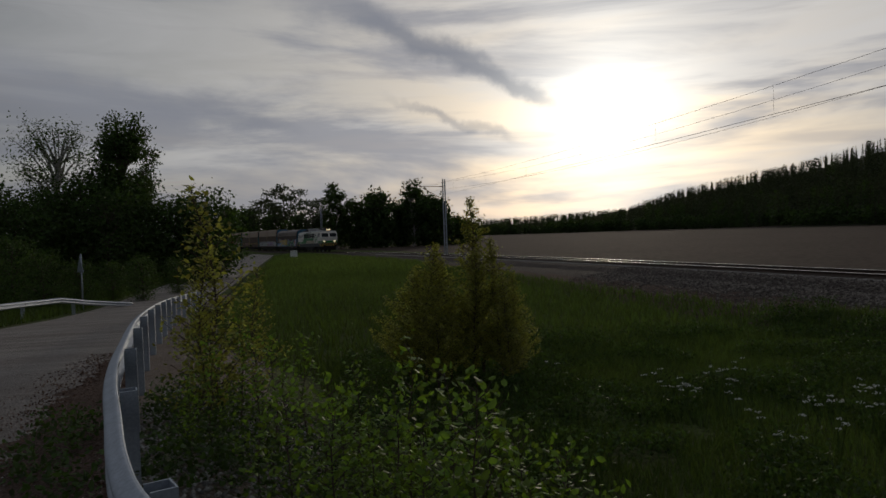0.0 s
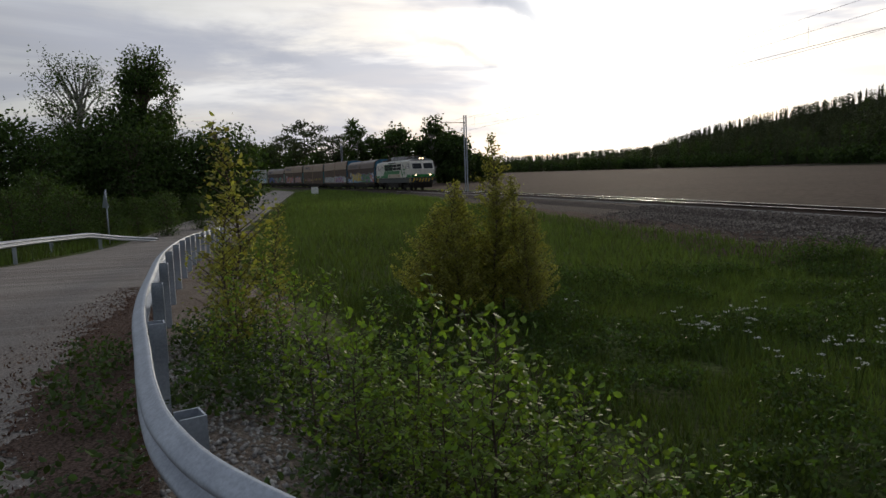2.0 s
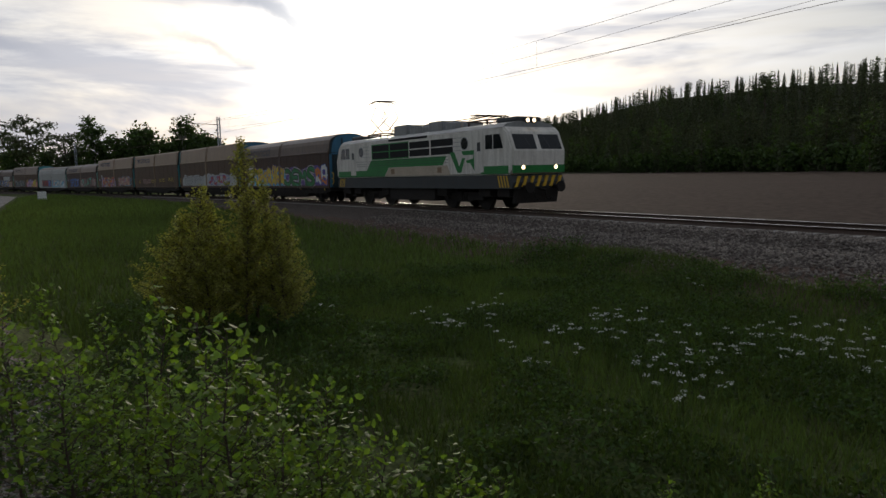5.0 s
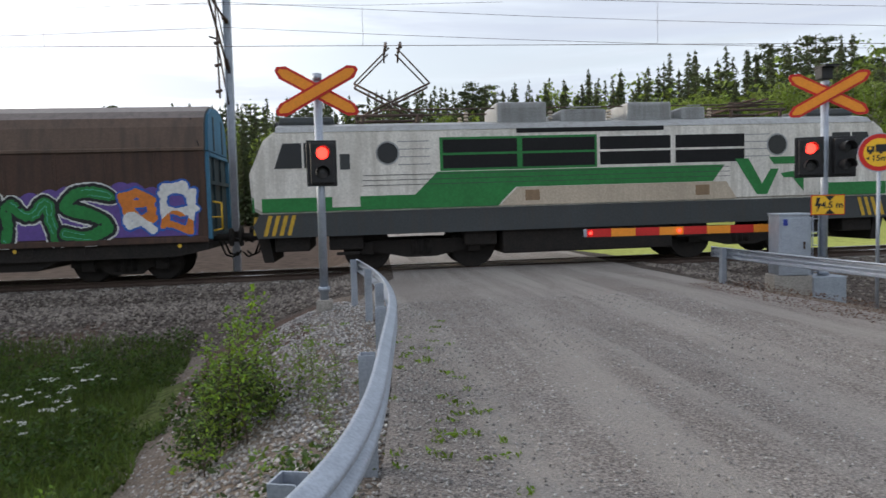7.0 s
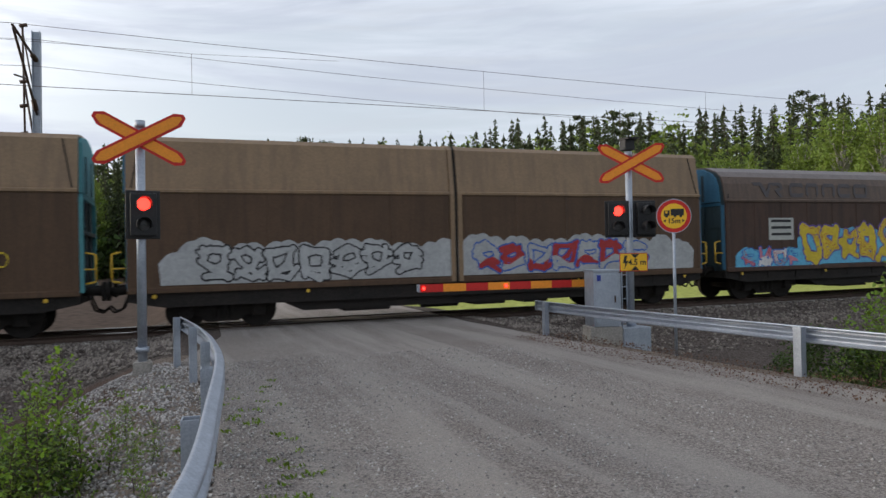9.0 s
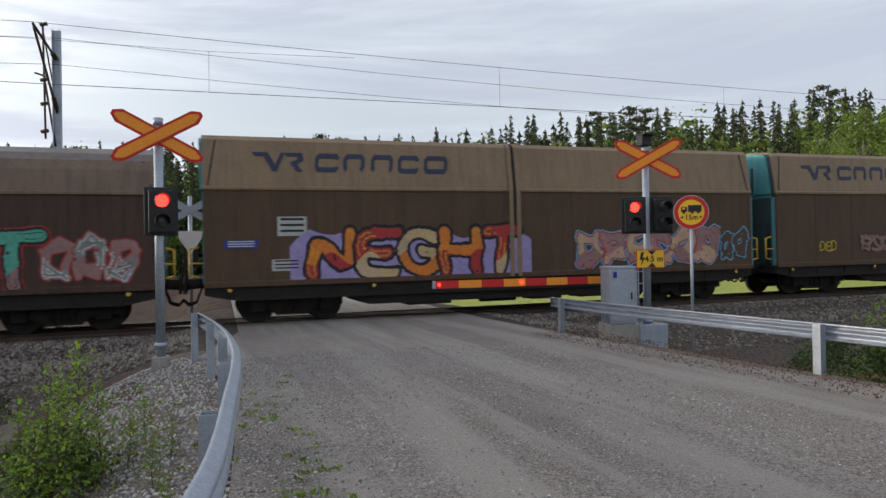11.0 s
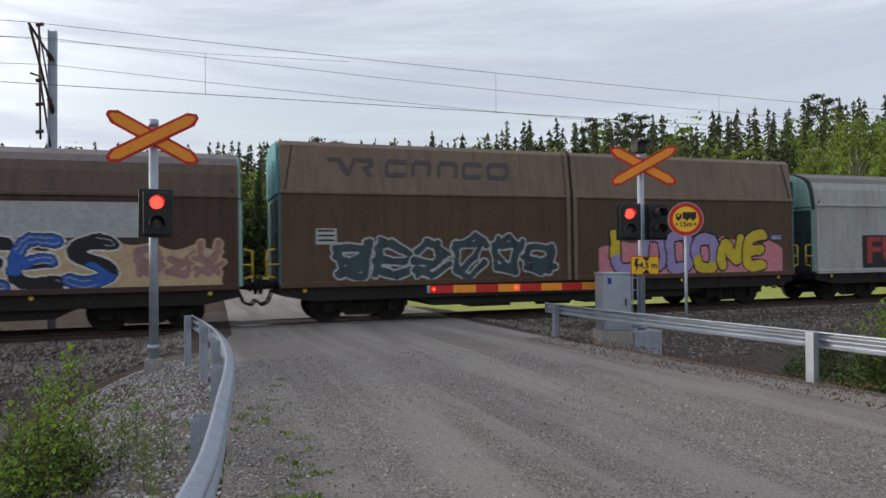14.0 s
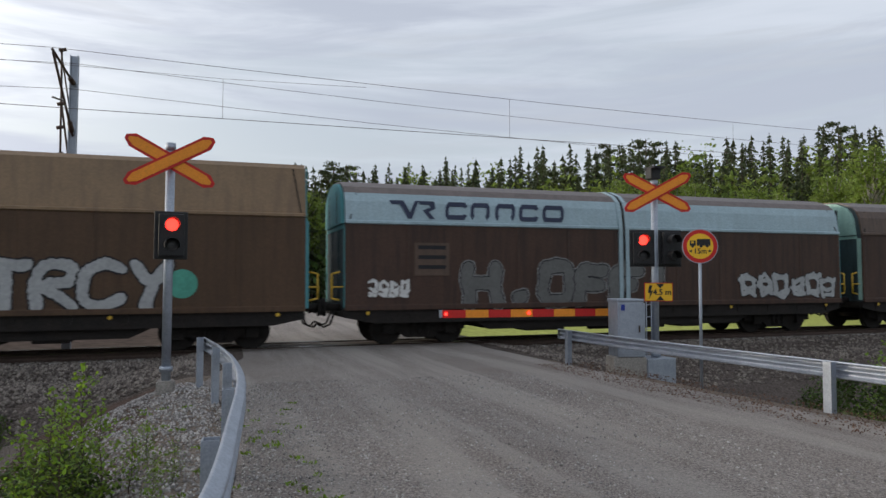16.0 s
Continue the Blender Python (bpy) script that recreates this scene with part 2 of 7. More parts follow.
def box(bm, x0, x1, y0, y1, z0, z1, mat=0, bevel=0.0, m=None):
    r = bmesh.ops.create_cube(bm, size=1.0)
    vs = r["verts"]
    for v in vs:
        v.co = Vector((x0 + (v.co.x + 0.5) * (x1 - x0), y0 + (v.co.y + 0.5) * (y1 - y0), z0 + (v.co.z + 0.5) * (z1 - z0)))
    fs = {f for v in vs for f in v.link_faces}
    for f in fs:
        f.material_index = mat
    if bevel:
        es = list({e for v in vs for e in v.link_edges})
        g = bmesh.ops.bevel(bm, geom=es, offset=bevel, segments=2, affect="EDGES", profile=0.6)
        vs = list({v for f in g["faces"] for v in f.verts} | {v for v in vs if v.is_valid})
        for f in g["faces"]:
            f.material_index = mat
    if m is not None:
        bmesh.ops.transform(bm, matrix=m, verts=vs)
    return bm


def tube(bm, a, b, r0, r1=None, n=10, mat=0):
    a, b = Vector(a), Vector(b)
    r1 = r0 if r1 is None else r1
    m = Matrix.Translation((a + b) / 2) @ (b - a).to_track_quat("Z", "Y").to_matrix().to_4x4()
    r = bmesh.ops.create_cone(bm, cap_ends=True, segments=n, radius1=r0, radius2=r1, depth=(b - a).length, matrix=m)
    for f in {f for v in r["verts"] for f in v.link_faces}:
        f.material_index = mat
        f.smooth = len(f.verts) == 4
    return bm


def prism(bm, pts, y0, y1, axis="y", mat=0):
    """A closed outline of (u, w) pairs, extruded from y0 to y1 along an axis."""
    def at(u, w, d):
        return {"y": (u, d, w), "x": (d, u, w), "z": (u, w, d)}[axis]
    a = [bm.verts.new(at(u, w, y0)) for u, w in pts]
    b = [bm.verts.new(at(u, w, y1)) for u, w in pts]
    n = len(pts)
    fs = [bm.faces.new(a), bm.faces.new(b[::-1])]
    fs += [bm.faces.new((a[i], b[i], b[(i + 1) % n], a[(i + 1) % n])) for i in range(n)]
    for f in fs:
        f.material_index = mat
    bmesh.ops.recalc_face_normals(bm, faces=fs)
    return bm


def empty(name, m=None, label="", category="", group="", kind=""):
    ob = new(name)
    ob.empty_display_size = 0.3
    if m is not None:
        ob.matrix_basis = m
    return tagged(ob, label, category, group, kind)


# ---- plan: track, road and ground heights ----
TRACK_Y, BEND, GRADE, RAIL_Z = 19.86, 0.0008, 0.007, -0.10


def track_y(x):
    s = min(0.0, x + 0.7)
    return TRACK_Y - BEND * s * s


def track_z(x):
    return RAIL_Z + GRADE * max(-140.0, min(60.0, x))


STEP = 0.25
line_x = [0.0]
line_s = [0.0]
x = 0.0
while x > -420:
    x -= STEP
    line_s.append(line_s[-1] - math.hypot(STEP, track_y(x + STEP) - track_y(x)))
    line_x.append(x)
line_x, line_s = np.array(line_x[::-1]), np.array(line_s[::-1])


def on_track(s):
    """Pose on the track's middle at the rail tops, s metres along it from x = 0."""
    px = s if s >= 0 else float(np.interp(s, line_s, line_x))
    dy = (track_y(px + 0.5) - track_y(px - 0.5))
    dz = (track_z(px + 0.5) - track_z(px - 0.5))
    return pose(px, track_y(px), track_z(px), 0, -math.degrees(math.atan(dz)), math.degrees(math.atan(dy)))


def smooth(a, b, v):
    t = max(0.0, min(1.0, (v - a) / (b - a)))
    return t * t * (3 - 2 * t)


# guard rail beside the ditch, from the far left round the bend to the crossing
RAIL_A = [(-33, -3.95), (-26, -3.65), (-19.8, -3.2), (-11.8, -2.3), (-7.3, -1.6), (-5.4, -1.26), (-3.97, -0.92), (-3.22, -0.73), (-2.66, -0.54), (-2.12, -0.24), (-1.36, 0.41), (-0.7, 1.25), (-0.25, 2.2), (-0.02, 3.2), (0.12, 4.8), (0.26, 7.0), (0.24, 9.0), (0.1, 10.8), (-0.1, 12.4)]
RAIL_B = [(7.45, 14.15), (7.48, 11.7), (7.62, 9.4), (7.82, 7.2), (8.0, 5.6), (8.5, 3.6), (9.4, 1.8)]
RAIL_C = [(-36.5, -7.6), (-33.0, -8.8), (-27.4, -9.6), (-21.3, -8.8), (-15.0, -7.6), (-9.5, -6.6)]


def road_z(px):
    """The road climbs to the crossing from the low ground."""
    return -1.3 * smooth(-4, -38, px)


def catmull(pts, n=8):
    out = []
    for i in range(len(pts) - 1):
        p = [Vector((*pts[max(0, min(len(pts) - 1, i + k))], 0)) for k in (-1, 0, 1, 2)]
        for j in range(n):
            t = j / n
            q = 0.5 * (2 * p[1] + (p[2] - p[0]) * t + (2 * p[0] - 5 * p[1] + 4 * p[2] - p[3]) * t * t + (3 * p[1] - p[0] - 3 * p[2] + p[3]) * t ** 3)
            out.append((q.x, q.y))
    return out + [pts[-1]]


CURVE_A = catmull(RAIL_A)
# the made-up ground of the roads: left edge along the guard rail, then the crossing, then the other side
ROAD = [(-160, -2.5), (-60, -3.6)] + CURVE_A + [(0.3, 15.0), (0.75, 17.0), (0.9, 24.0), (1.5, 60.0), (6.5, 60.0), (7.2, 24.0), (7.0, 17.0), (7.0, 14.0), (7.05, 11.0), (7.2, 8.5), (7.4, 7.0), (7.65, 5.4), (8.2, 3.4), (9.6, 1.2), (13.0, -2.0), (16.0, -6.0), (10, -13), (-4, -7.2), (-9, -6.8), (-21, -8.9), (-36, -8.8), (-60, -8.6), (-160, -7.5)]
ROAD_N = np.array(ROAD)


def distance_grid():
    gx, gy = np.arange(-165, 42.01, 0.25), np.arange(-27, 64.01, 0.25)
    p = np.stack(np.meshgrid(gx, gy), -1)
    best, odd = np.full(p.shape[:2], 1e9), np.zeros(p.shape[:2], bool)
    for a, b in zip(ROAD_N, np.roll(ROAD_N, -1, 0)):
        d = b - a
        t = np.clip(((p - a) @ d) / (d @ d), 0, 1)
        best = np.minimum(best, np.hypot(p[..., 0] - a[0] - t * d[0], p[..., 1] - a[1] - t * d[1]))
        if a[1] != b[1]:
            odd ^= ((a[1] > p[..., 1]) != (b[1] > p[..., 1])) & (p[..., 0] < d[0] * (p[..., 1] - a[1]) / d[1] + a[0])
    return np.where(odd, -best, best).tolist()


ROAD_GRID = distance_grid()


def road_distance(px, py):
    """Metres outside the made-up road ground; negative inside."""
    u, v = (px + 165) * 4, (py + 27) * 4
    i, j = int(u), int(v)
    if u < 0 or v < 0 or i > 826 or j > 362:
        return 30.0
    u, v = u - i, v - j
    a, b = ROAD_GRID[j], ROAD_GRID[j + 1]
    return (a[i] * (1 - u) + a[i + 1] * u) * (1 - v) + (b[i] * (1 - u) + b[i + 1] * u) * v


AZ = (-70, -36, -17, 0, 12, 28, 43, 49.5, 53, 59, 63, 73, 85)
EDGE = (95, 100, 104, 112, 132, 205, 280, 330, 370, 440, 480, 520, 560)      # where the woods begin
TOP = (11, 11.2, 10.4, 9.2, 8.7, 7.2, 6.2, 4.5, 3.9, 2.8, 1.5, 1.1, 0.9)     # height of their skyline, degrees


def wood_edge(az):
    return float(np.interp(az, AZ, EDGE))


def hill(px, py):
    """The wooded ridge beyond the field."""
    az = math.degrees(math.atan2(-px, py))
    r = math.hypot(px, py)
    if abs(az) > 110:
        return 0.0
    e = wood_edge(az)
    far = smooth(16, 34, az)
    depth = 70 + 250 * far
    top = max(0.0, math.tan(radians(float(np.interp(az, AZ, TOP)))) * (e + depth * 0.8) + 1.6 - 15.5 + 9.5 * far)
    return top * smooth(e - 10, e + depth, r) * smooth(95, 80, az)


def base_height(px, py):
    d = py - track_y(px)
    zt = track_z(px)
    if d < 0:
        low = -1.45 + 0.3 * smooth(2, -12, py) + 0.12 * noise.noise((px * 0.15, py * 0.15, 0)) + smooth(-30, -60, px) * 0.4 + smooth(6, 14, px) * 0.3
    else:
        low = -1.15 + hill(px, py)
    z = low + (zt - 0.45 - low) * smooth(7.5, 3.0, abs(d))
    return z


def ground_height(px, py):
    z = base_height(px, py)
    if -160 < px < 40 and -25 < py < 62:
        rd = road_distance(px, py)
        top = -0.05 + road_z(px)
        if py > 12 and abs(py - track_y(px)) < 12:
            top = -0.12
        if rd < 0:
            return top - 0.02
        w = smooth(3.6, 0.25, rd)
        z = max(z, z + (top - z) * w) if top > z else z + (top - z) * w
        z += 0.05 * noise.noise((px * 1.3, py * 1.3, 3)) * smooth(0.2, 1.0, rd)
    return z


# ---- large structure ----
def axis_steps(spans):
    out = []
    for a, b, s in spans:
        n = max(1, round((b - a) / s))
        out += [a + (b - a) * i / n for i in range(n)]
    return out + [spans[-1][1]]


def make_ground():
    xs = axis_steps([(-2600, -700, 190), (-700, -200, 32), (-200, -60, 6), (-60, -20, 1.0), (-20, 14, 0.36), (14, 40, 1.2), (40, 200, 10), (200, 2600, 160)])
    ys = axis_steps([(-1500, -100, 140), (-100, -16, 7), (-16, -4, 0.9), (-4, 25, 0.36), (25, 60, 2.0), (60, 200, 10), (200, 700, 28), (700, 3000, 160)])
    verts = [(a, b, ground_height(a, b)) for b in ys for a in xs]
    w = len(xs)
    faces = [(j * w + i, j * w + i + 1, (j + 1) * w + i + 1, (j + 1) * w + i) for j in range(len(ys) - 1) for i in range(w - 1)]
    me = bpy.data.meshes.new("ground")
    me.from_pydata(verts, [], faces)
    me.polygons.foreach_set("use_smooth", [True] * len(faces))
    me.materials.append(M["meadow"])
    me.materials.append(M["field"])
    me.materials.append(M["bank"])
    me.materials.append(M["crop"])
    me.materials.append(M["forest"])
    me.materials.append(M["ballast"])
    me.materials.append(M["verge_soil"])
    for p in me.polygons:
        c = p.center
        if c.y - track_y(c.x) > 9 and not (abs(c.x) > 900):
            az = math.degrees(math.atan2(-c.x, c.y))
            deep = math.hypot(c.x, c.y) - wood_edge(az)
            p.material_index = 4 if deep > -4 and abs(az) < 93 else (3 if c.x > 7.2 else 1)
        elif -2.9 < c.x < -0.75 and 10.3 + 0.6 * noise.noise((c.x, c.y, 8)) < c.y < 14.0:
            p.material_index = 6
        elif 7.4 < c.x < 30 and -7.6 < c.y - track_y(c.x) < -5:
            p.material_index = 5
        elif -60 < c.x < -5.5 and -6.4 + 0.9 * noise.noise((c.x * 0.5, c.y * 0.5, 6)) < c.y - track_y(c.x) < -4.3 + 0.5 * noise.noise((c.x * 0.7, c.y * 0.7, 7)):
            p.material_index = 6
        elif c.y - track_y(c.x) > (-5.8 if -6 < c.x < 1 else -5.2) and -60 < c.x < 40 and abs(c.y - track_y(c.x)) < 9:
            p.material_index = 5 if c.y < track_y(c.x) + 5 else (3 if c.x > 7.2 else 1)
        elif -40 < c.x < 14 and -5 < c.y < 30 and road_distance(c.x, c.y) < (3.1 if c.y > 3 else 2.0) + 0.9 * noise.noise((c.x * 0.8, c.y * 0.8, 2)):
            p.material_index = 2
    return tagged(new("ground", me), "grassy meadow and ditch running into a ploughed field", "ground", kind="structure")


make_ground()


def make_road():
    """Gravel surface draped a little above the ground, cut to the outline by its grid."""
    bm = bmesh.new()
    grid = {}

    def v(i, j):
        if (i, j) not in grid:
            px, py = i * 0.4, j * 0.4
            z = -0.035 + road_z(px) + 0.012 * noise.noise((px * 0.8, py * 0.8, 1))
            if abs(py - track_y(px)) < 9:
                z -= smooth(9, 2.5, abs(py - track_y(px))) * (-0.035 - (track_z(px) - 0.03))
            grid[i, j] = bm.verts.new((px, py, z))
        return grid[i, j]
    for i in range(-400, 42):
        for j in range(-32, 150):
            if road_distance(i * 0.4 + 0.2, j * 0.4 + 0.2) < -0.02:
                bm.faces.new((v(i, j), v(i + 1, j), v(i + 1, j + 1), v(i, j + 1)))
    # draw the stepped rim out to the road's smooth edge
    poly = ROAD_N
    nxt = np.roll(poly, -1, 0)
    d = nxt - poly
    for vert in bm.verts:
        if vert.is_boundary:
            p = np.array((vert.co.x, vert.co.y))
            t = np.clip(((p - poly) * d).sum(1) / (d ** 2).sum(1), 0, 1)
            q = poly + d * t[:, None]
            k = np.hypot(*(q - p).T).argmin()
            if np.hypot(*(q[k] - p)) < 0.7:
                vert.co.x, vert.co.y = q[k]
    ob = mesh_ob("road", bm, M["gravel"], smooth=True)
    return tagged(ob, "worn grey gravel road with wheel tracks", "road", kind="structure")


make_road()


def sweep(name, profile, s0, s1, step, mat, parent=None, off=0.0):
    bm = bmesh.new()
    rows = []
    s = s0
    while s <= s1 + 1e-6:
        m = on_track(s)
        rows.append([bm.verts.new(m @ Vector((0, off + u, w))) for u, w in profile])
        s += step
    n = len(profile)
    for a, b in zip(rows, rows[1:]):
        for i in range(n - 1):
            bm.faces.new((a[i], b[i], b[i + 1], a[i + 1]))
    bmesh.ops.recalc_face_normals(bm, faces=bm.faces[:])
    return mesh_ob(name, bm, mat, parent, smooth=True)


def make_track():
    bed = sweep("ballast_bed", [(-4.6, -1.25), (-3.6, -0.95), (-2.1, -0.24), (-1.2, -0.20), (1.2, -0.20), (2.1, -0.24), (4.6, -1.3)], -300, 150, 1.5, M["ballast"])
    tagged(bed, "dark crushed-stone ballast bed of the railway", "ballast", kind="structure")
    rails = empty("railway_track", None, "single railway track with polished rails on concrete sleepers", "railway track", kind="structure")
    for side in (-0.762, 0.762):
        sweep("rail", [(-0.075, -0.17), (-0.07, -0.15), (-0.012, -0.13), (-0.012, -0.045), (-0.034, -0.035), (-0.036, -0.006), (0.036, -0.006), (0.034, -0.035), (0.012, -0.045), (0.012, -0.13), (0.07, -0.15), (0.075, -0.17)], -300, 150, 1.5, M["rail"], rails, side)
        sweep("rail_head", [(-0.034, -0.007), (-0.028, 0.0), (0.028, 0.0), (0.034, -0.007)], -300, 150, 1.5, M["rail_head"], rails, side)
    bm = bmesh.new()
    prism(bm, [(-0.14, -0.27), (0.14, -0.27), (0.11, -0.165), (-0.11, -0.165)], -1.3, 1.3)
    sl = mesh_ob("sleeper", bm, M["sleeper"], rails)
    s = -95.0
    first = True
    while s < 62:
        if not (-0.4 < s < 7.6):
            o = sl if first else new("sleeper", sl.data)
            o.parent = rails
            o.matrix_basis = on_track(s)
            first = False
        s += 0.61


make_track()


# ---- crossing furniture ----
def rounded(pts, times=2, closed=False):
    """Corner cutting: a polyline drawn smooth."""
    for k in range(times):
        out = [] if closed else [pts[0]]
        ring = pts + pts[:1] if closed else pts
        for (a, b), (c, d) in zip(ring, ring[1:]):
            out += [(a * 0.75 + c * 0.25, b * 0.75 + d * 0.25), (a * 0.25 + c * 0.75, b * 0.25 + d * 0.75)]
        pts = out if closed else out + [pts[-1]]
    return pts


def beam(bm, pts, top, zf):
    """W-shaped steel beam along pts; its face looks to the right of the way."""
    prof = [(0.0, 0.0), (0.035, -0.03), (0.08, -0.06), (0.08, -0.10), (0.02, -0.14), (0.02, -0.17), (0.08, -0.21), (0.08, -0.25), (0.035, -0.28), (0.0, -0.31)]
    prof = [(u * 0.9, w * 0.75) for u, w in [(-0.012, -0.03), (-0.004, 0.0)] + prof[1:-1] + [(-0.004, -0.31), (-0.012, -0.28)]]
    prof = rounded(prof, 2)
    rows = []
    for i, (a, b) in enumerate(pts):
        p, q = pts[max(0, i - 1)], pts[min(len(pts) - 1, i + 1)]
        t = Vector((q[0] - p[0], q[1] - p[1], 0)).normalized()
        nrm = Vector((t.y, -t.x, 0))
        base = Vector((a, b, zf(a, b) + top))
        rows.append([bm.verts.new(base + nrm * u + Vector((0, 0, w))) for u, w in prof] + [bm.verts.new(base + nrm * (u - 0.006) + Vector((0, 0, w))) for u, w in prof[::-1]])
    n = len(rows[0])
    for a, b in zip(rows, rows[1:]):
        for i in range(n):
            bm.faces.new((a[i], a[(i + 1) % n], b[(i + 1) % n], b[i]))
    bm.faces.new(rows[0])
    bm.faces.new(rows[-1][::-1])
    bmesh.ops.recalc_face_normals(bm, faces=bm.faces[:])


def guard_rail(ctrl, top, zf, label, spacing, face, ends=(False, False), first=0.5):
    th = empty("guard_rail", None, label, "guard rail", "guard rails along the road")
    pts = catmull(ctrl, 8)
    drop = lambda a, b: zf(a, b)
    if ends[0]:
        p0, p1 = Vector((*pts[0], 0)), Vector((*pts[8], 0))
        drop = lambda a, b: zf(a, b) - 0.62 * max(0.0, 1 - math.hypot(a - p0.x, b - p0.y) / 5.5)
    bm = bmesh.new()
    beam(bm, pts if face > 0 else pts[::-1], top, drop)
    part("beam", bm, M["zinc"], th, "galvanised steel W-beam", smooth=True)
    dist = [0.0]
    for p, q in zip(pts, pts[1:]):
        dist.append(dist[-1] + math.hypot(q[0] - p[0], q[1] - p[1]))
    s = first
    bm = bmesh.new()
    prism(bm, [(-0.05, -0.06), (0.05, -0.06), (0.05, -0.052), (-0.042, -0.052), (-0.042, 0.052), (0.05, 0.052), (0.05, 0.06), (-0.05, 0.06)], -1.2, 0.0, axis="z")
    post_mesh = None
    bolt = bmesh.new()
    tube(bolt, (0, 0, 0), (0.014, 0, 0), 0.02, n=6)
    bolt_mesh = None
    while s < dist[-1]:
        a, b = np.interp(s, dist, [p[0] for p in pts]), np.interp(s, dist, [p[1] for p in pts])
        a2, b2 = np.interp(s + 0.05, dist, [p[0] for p in pts]), np.interp(s + 0.05, dist, [p[1] for p in pts])
        ang = math.degrees(math.atan2(b2 - b, a2 - a))
        side = -90 if face > 0 else 90
        m = pose(a, b, drop(a, b) + top - 0.01, 0, 0, ang + side) @ pose(-0.075, 0, 0)
        if post_mesh is None:
            o = part("post", bm, M["zinc"], th)
            post_mesh = o.data
            o2 = part("bolt", bolt, M["rail"], th)
            bolt_mesh = o2.data
        else:
            o, o2 = new("post", post_mesh), new("bolt", bolt_mesh)
            o.parent = o2.parent = th
        o.matrix_basis = m
        o2.matrix_basis = m @ pose(0.095, 0, -0.107)
        s += spacing
    return th


rz = lambda a, b: road_z(a)
guard_rail(RAIL_A, 0.72, rz, "galvanised guard rail curving along the gravel road edge", 2.0, 1)
guard_rail(RAIL_B, 0.62, rz, "galvanised guard rail beside the crossing's signal cabinet", 6.4, -1, first=0.6)
guard_rail(RAIL_C, 0.72, rz, "pale guard rail with a sunken end on the road's far side", 4.0, -1, (True, False))


def text_bm(bm, body, size, m, mat=0, offset=0.0, extrude=0.001, shear=0.0, align="CENTER", space=1.0):
    cu = bpy.data.curves.new("lettering", "FONT")
    cu.body, cu.size, cu.offset, cu.extrude, cu.shear, cu.align_x, cu.align_y, cu.space_character = body, size, offset, extrude, shear, align, "CENTER", space
    cu.resolution_u = 4
    ob = bpy.data.objects.new("lettering", cu)
    scene.collection.objects.link(ob)
    bpy.context.view_layer.update()
    me = bpy.data.meshes.new_from_object(ob.evaluated_get(bpy.context.evaluated_depsgraph_get()))
    me.transform(m)
    n = len(bm.faces)
    bm.from_mesh(me)
    bm.faces.ensure_lookup_table()
    for f in bm.faces[n:]:
        f.material_index = mat
    bpy.data.objects.remove(ob)
    bpy.data.meshes.remove(me)
    bpy.data.curves.remove(cu)
    return bm


LAMP_RED = glow("lit_red_lamp", (1.0, 0.03, 0.02), 3.2)
LENS = material("dark_lens", (0.08, 0.08, 0.085), 0.15, second=(0.05, 0.05, 0.05), scale=8, bump=0)
FACE = pose(0, 0, 0, 90, 0, 0)   # lies in the x-z plane, looking to -y


def crossbuck(parent, z, turn, front=True, arm=1.52):
    for i, a in enumerate((29, -29)):
        bm = bmesh.new()
        h, w = arm / 2, 0.115
        out = [(-h, -w * 0.3), (-h + 0.12, -w), (h - 0.12, -w), (h, -w * 0.3), (h, w * 0.3), (h - 0.12, w), (-h + 0.12, w), (-h, w * 0.3)]
        prism(bm, out, -0.012, 0.012, mat=0)
        k = 1 - 0.055 / h
        inn = [(u * k, v * 0.66) for u, v in out]
        prism(bm, inn, -0.018, -0.0125, mat=1)
        o = part("crossbuck_arm", bm, [M["red"], M["orange"]] if front else [M["zinc"], M["zinc"]], parent, "orange warning arm with a red rim" if front else "bare back of a warning arm")
        o.matrix_basis = pose(0, -0.09 - 0.03 * i, z, 0, 0, turn) @ pose(0, 0, 0, 0, a, 0)


def signal_head(parent, px, z, lit, turn):
    bm = bmesh.new()
    box(bm, -0.25, 0.25, -0.02, 0.02, -0.38, 0.38, 0, 0.015)
    box(bm, -0.19, 0.19, -0.12, -0.02, -0.33, 0.33, 0, 0.015)
    head = part("signal_head", bm, M["black"], parent, "black backboard with two round lamps")
    head.matrix_basis = pose(0, 0, z, 0, 0, turn) @ pose(px, -0.12, 0)
    for dz, mat in ((0.16, LAMP_RED if lit else LENS), (-0.16, LENS)):
        bm = bmesh.new()
        bmesh.ops.create_uvsphere(bm, u_segments=16, v_segments=8, radius=0.1)
        for v in bm.verts:
            v.co = Vector((v.co.x, v.co.z * 0.0 + v.co.y * 0.35, v.co.z))
        o = part("lamp", bm, mat, head, "lit red lamp" if lit and dz > 0 else "", smooth=True)
        o.matrix_basis = pose(0, -0.125, dz)
        bm = bmesh.new()
        n = 14
        ring = []
        for i in range(n + 1):
            a = math.pi * (-0.12 + 1.24 * i / n)
            c, s = math.cos(a), math.sin(a)
            ring.append([bm.verts.new((c * r, y, s * r)) for r, y in ((0.115, 0.0), (0.115, -0.2), (0.108, -0.2), (0.108, 0.0))])
        for a, b in zip(ring, ring[1:]):
            for i in range(4):
                bm.faces.new((a[i], b[i], b[(i + 1) % 4], a[(i + 1) % 4]))
        bmesh.ops.recalc_face_normals(bm, faces=bm.faces[:])
        o = part("hood", bm, M["black"], head)
        o.matrix_basis = pose(0, -0.12, dz)


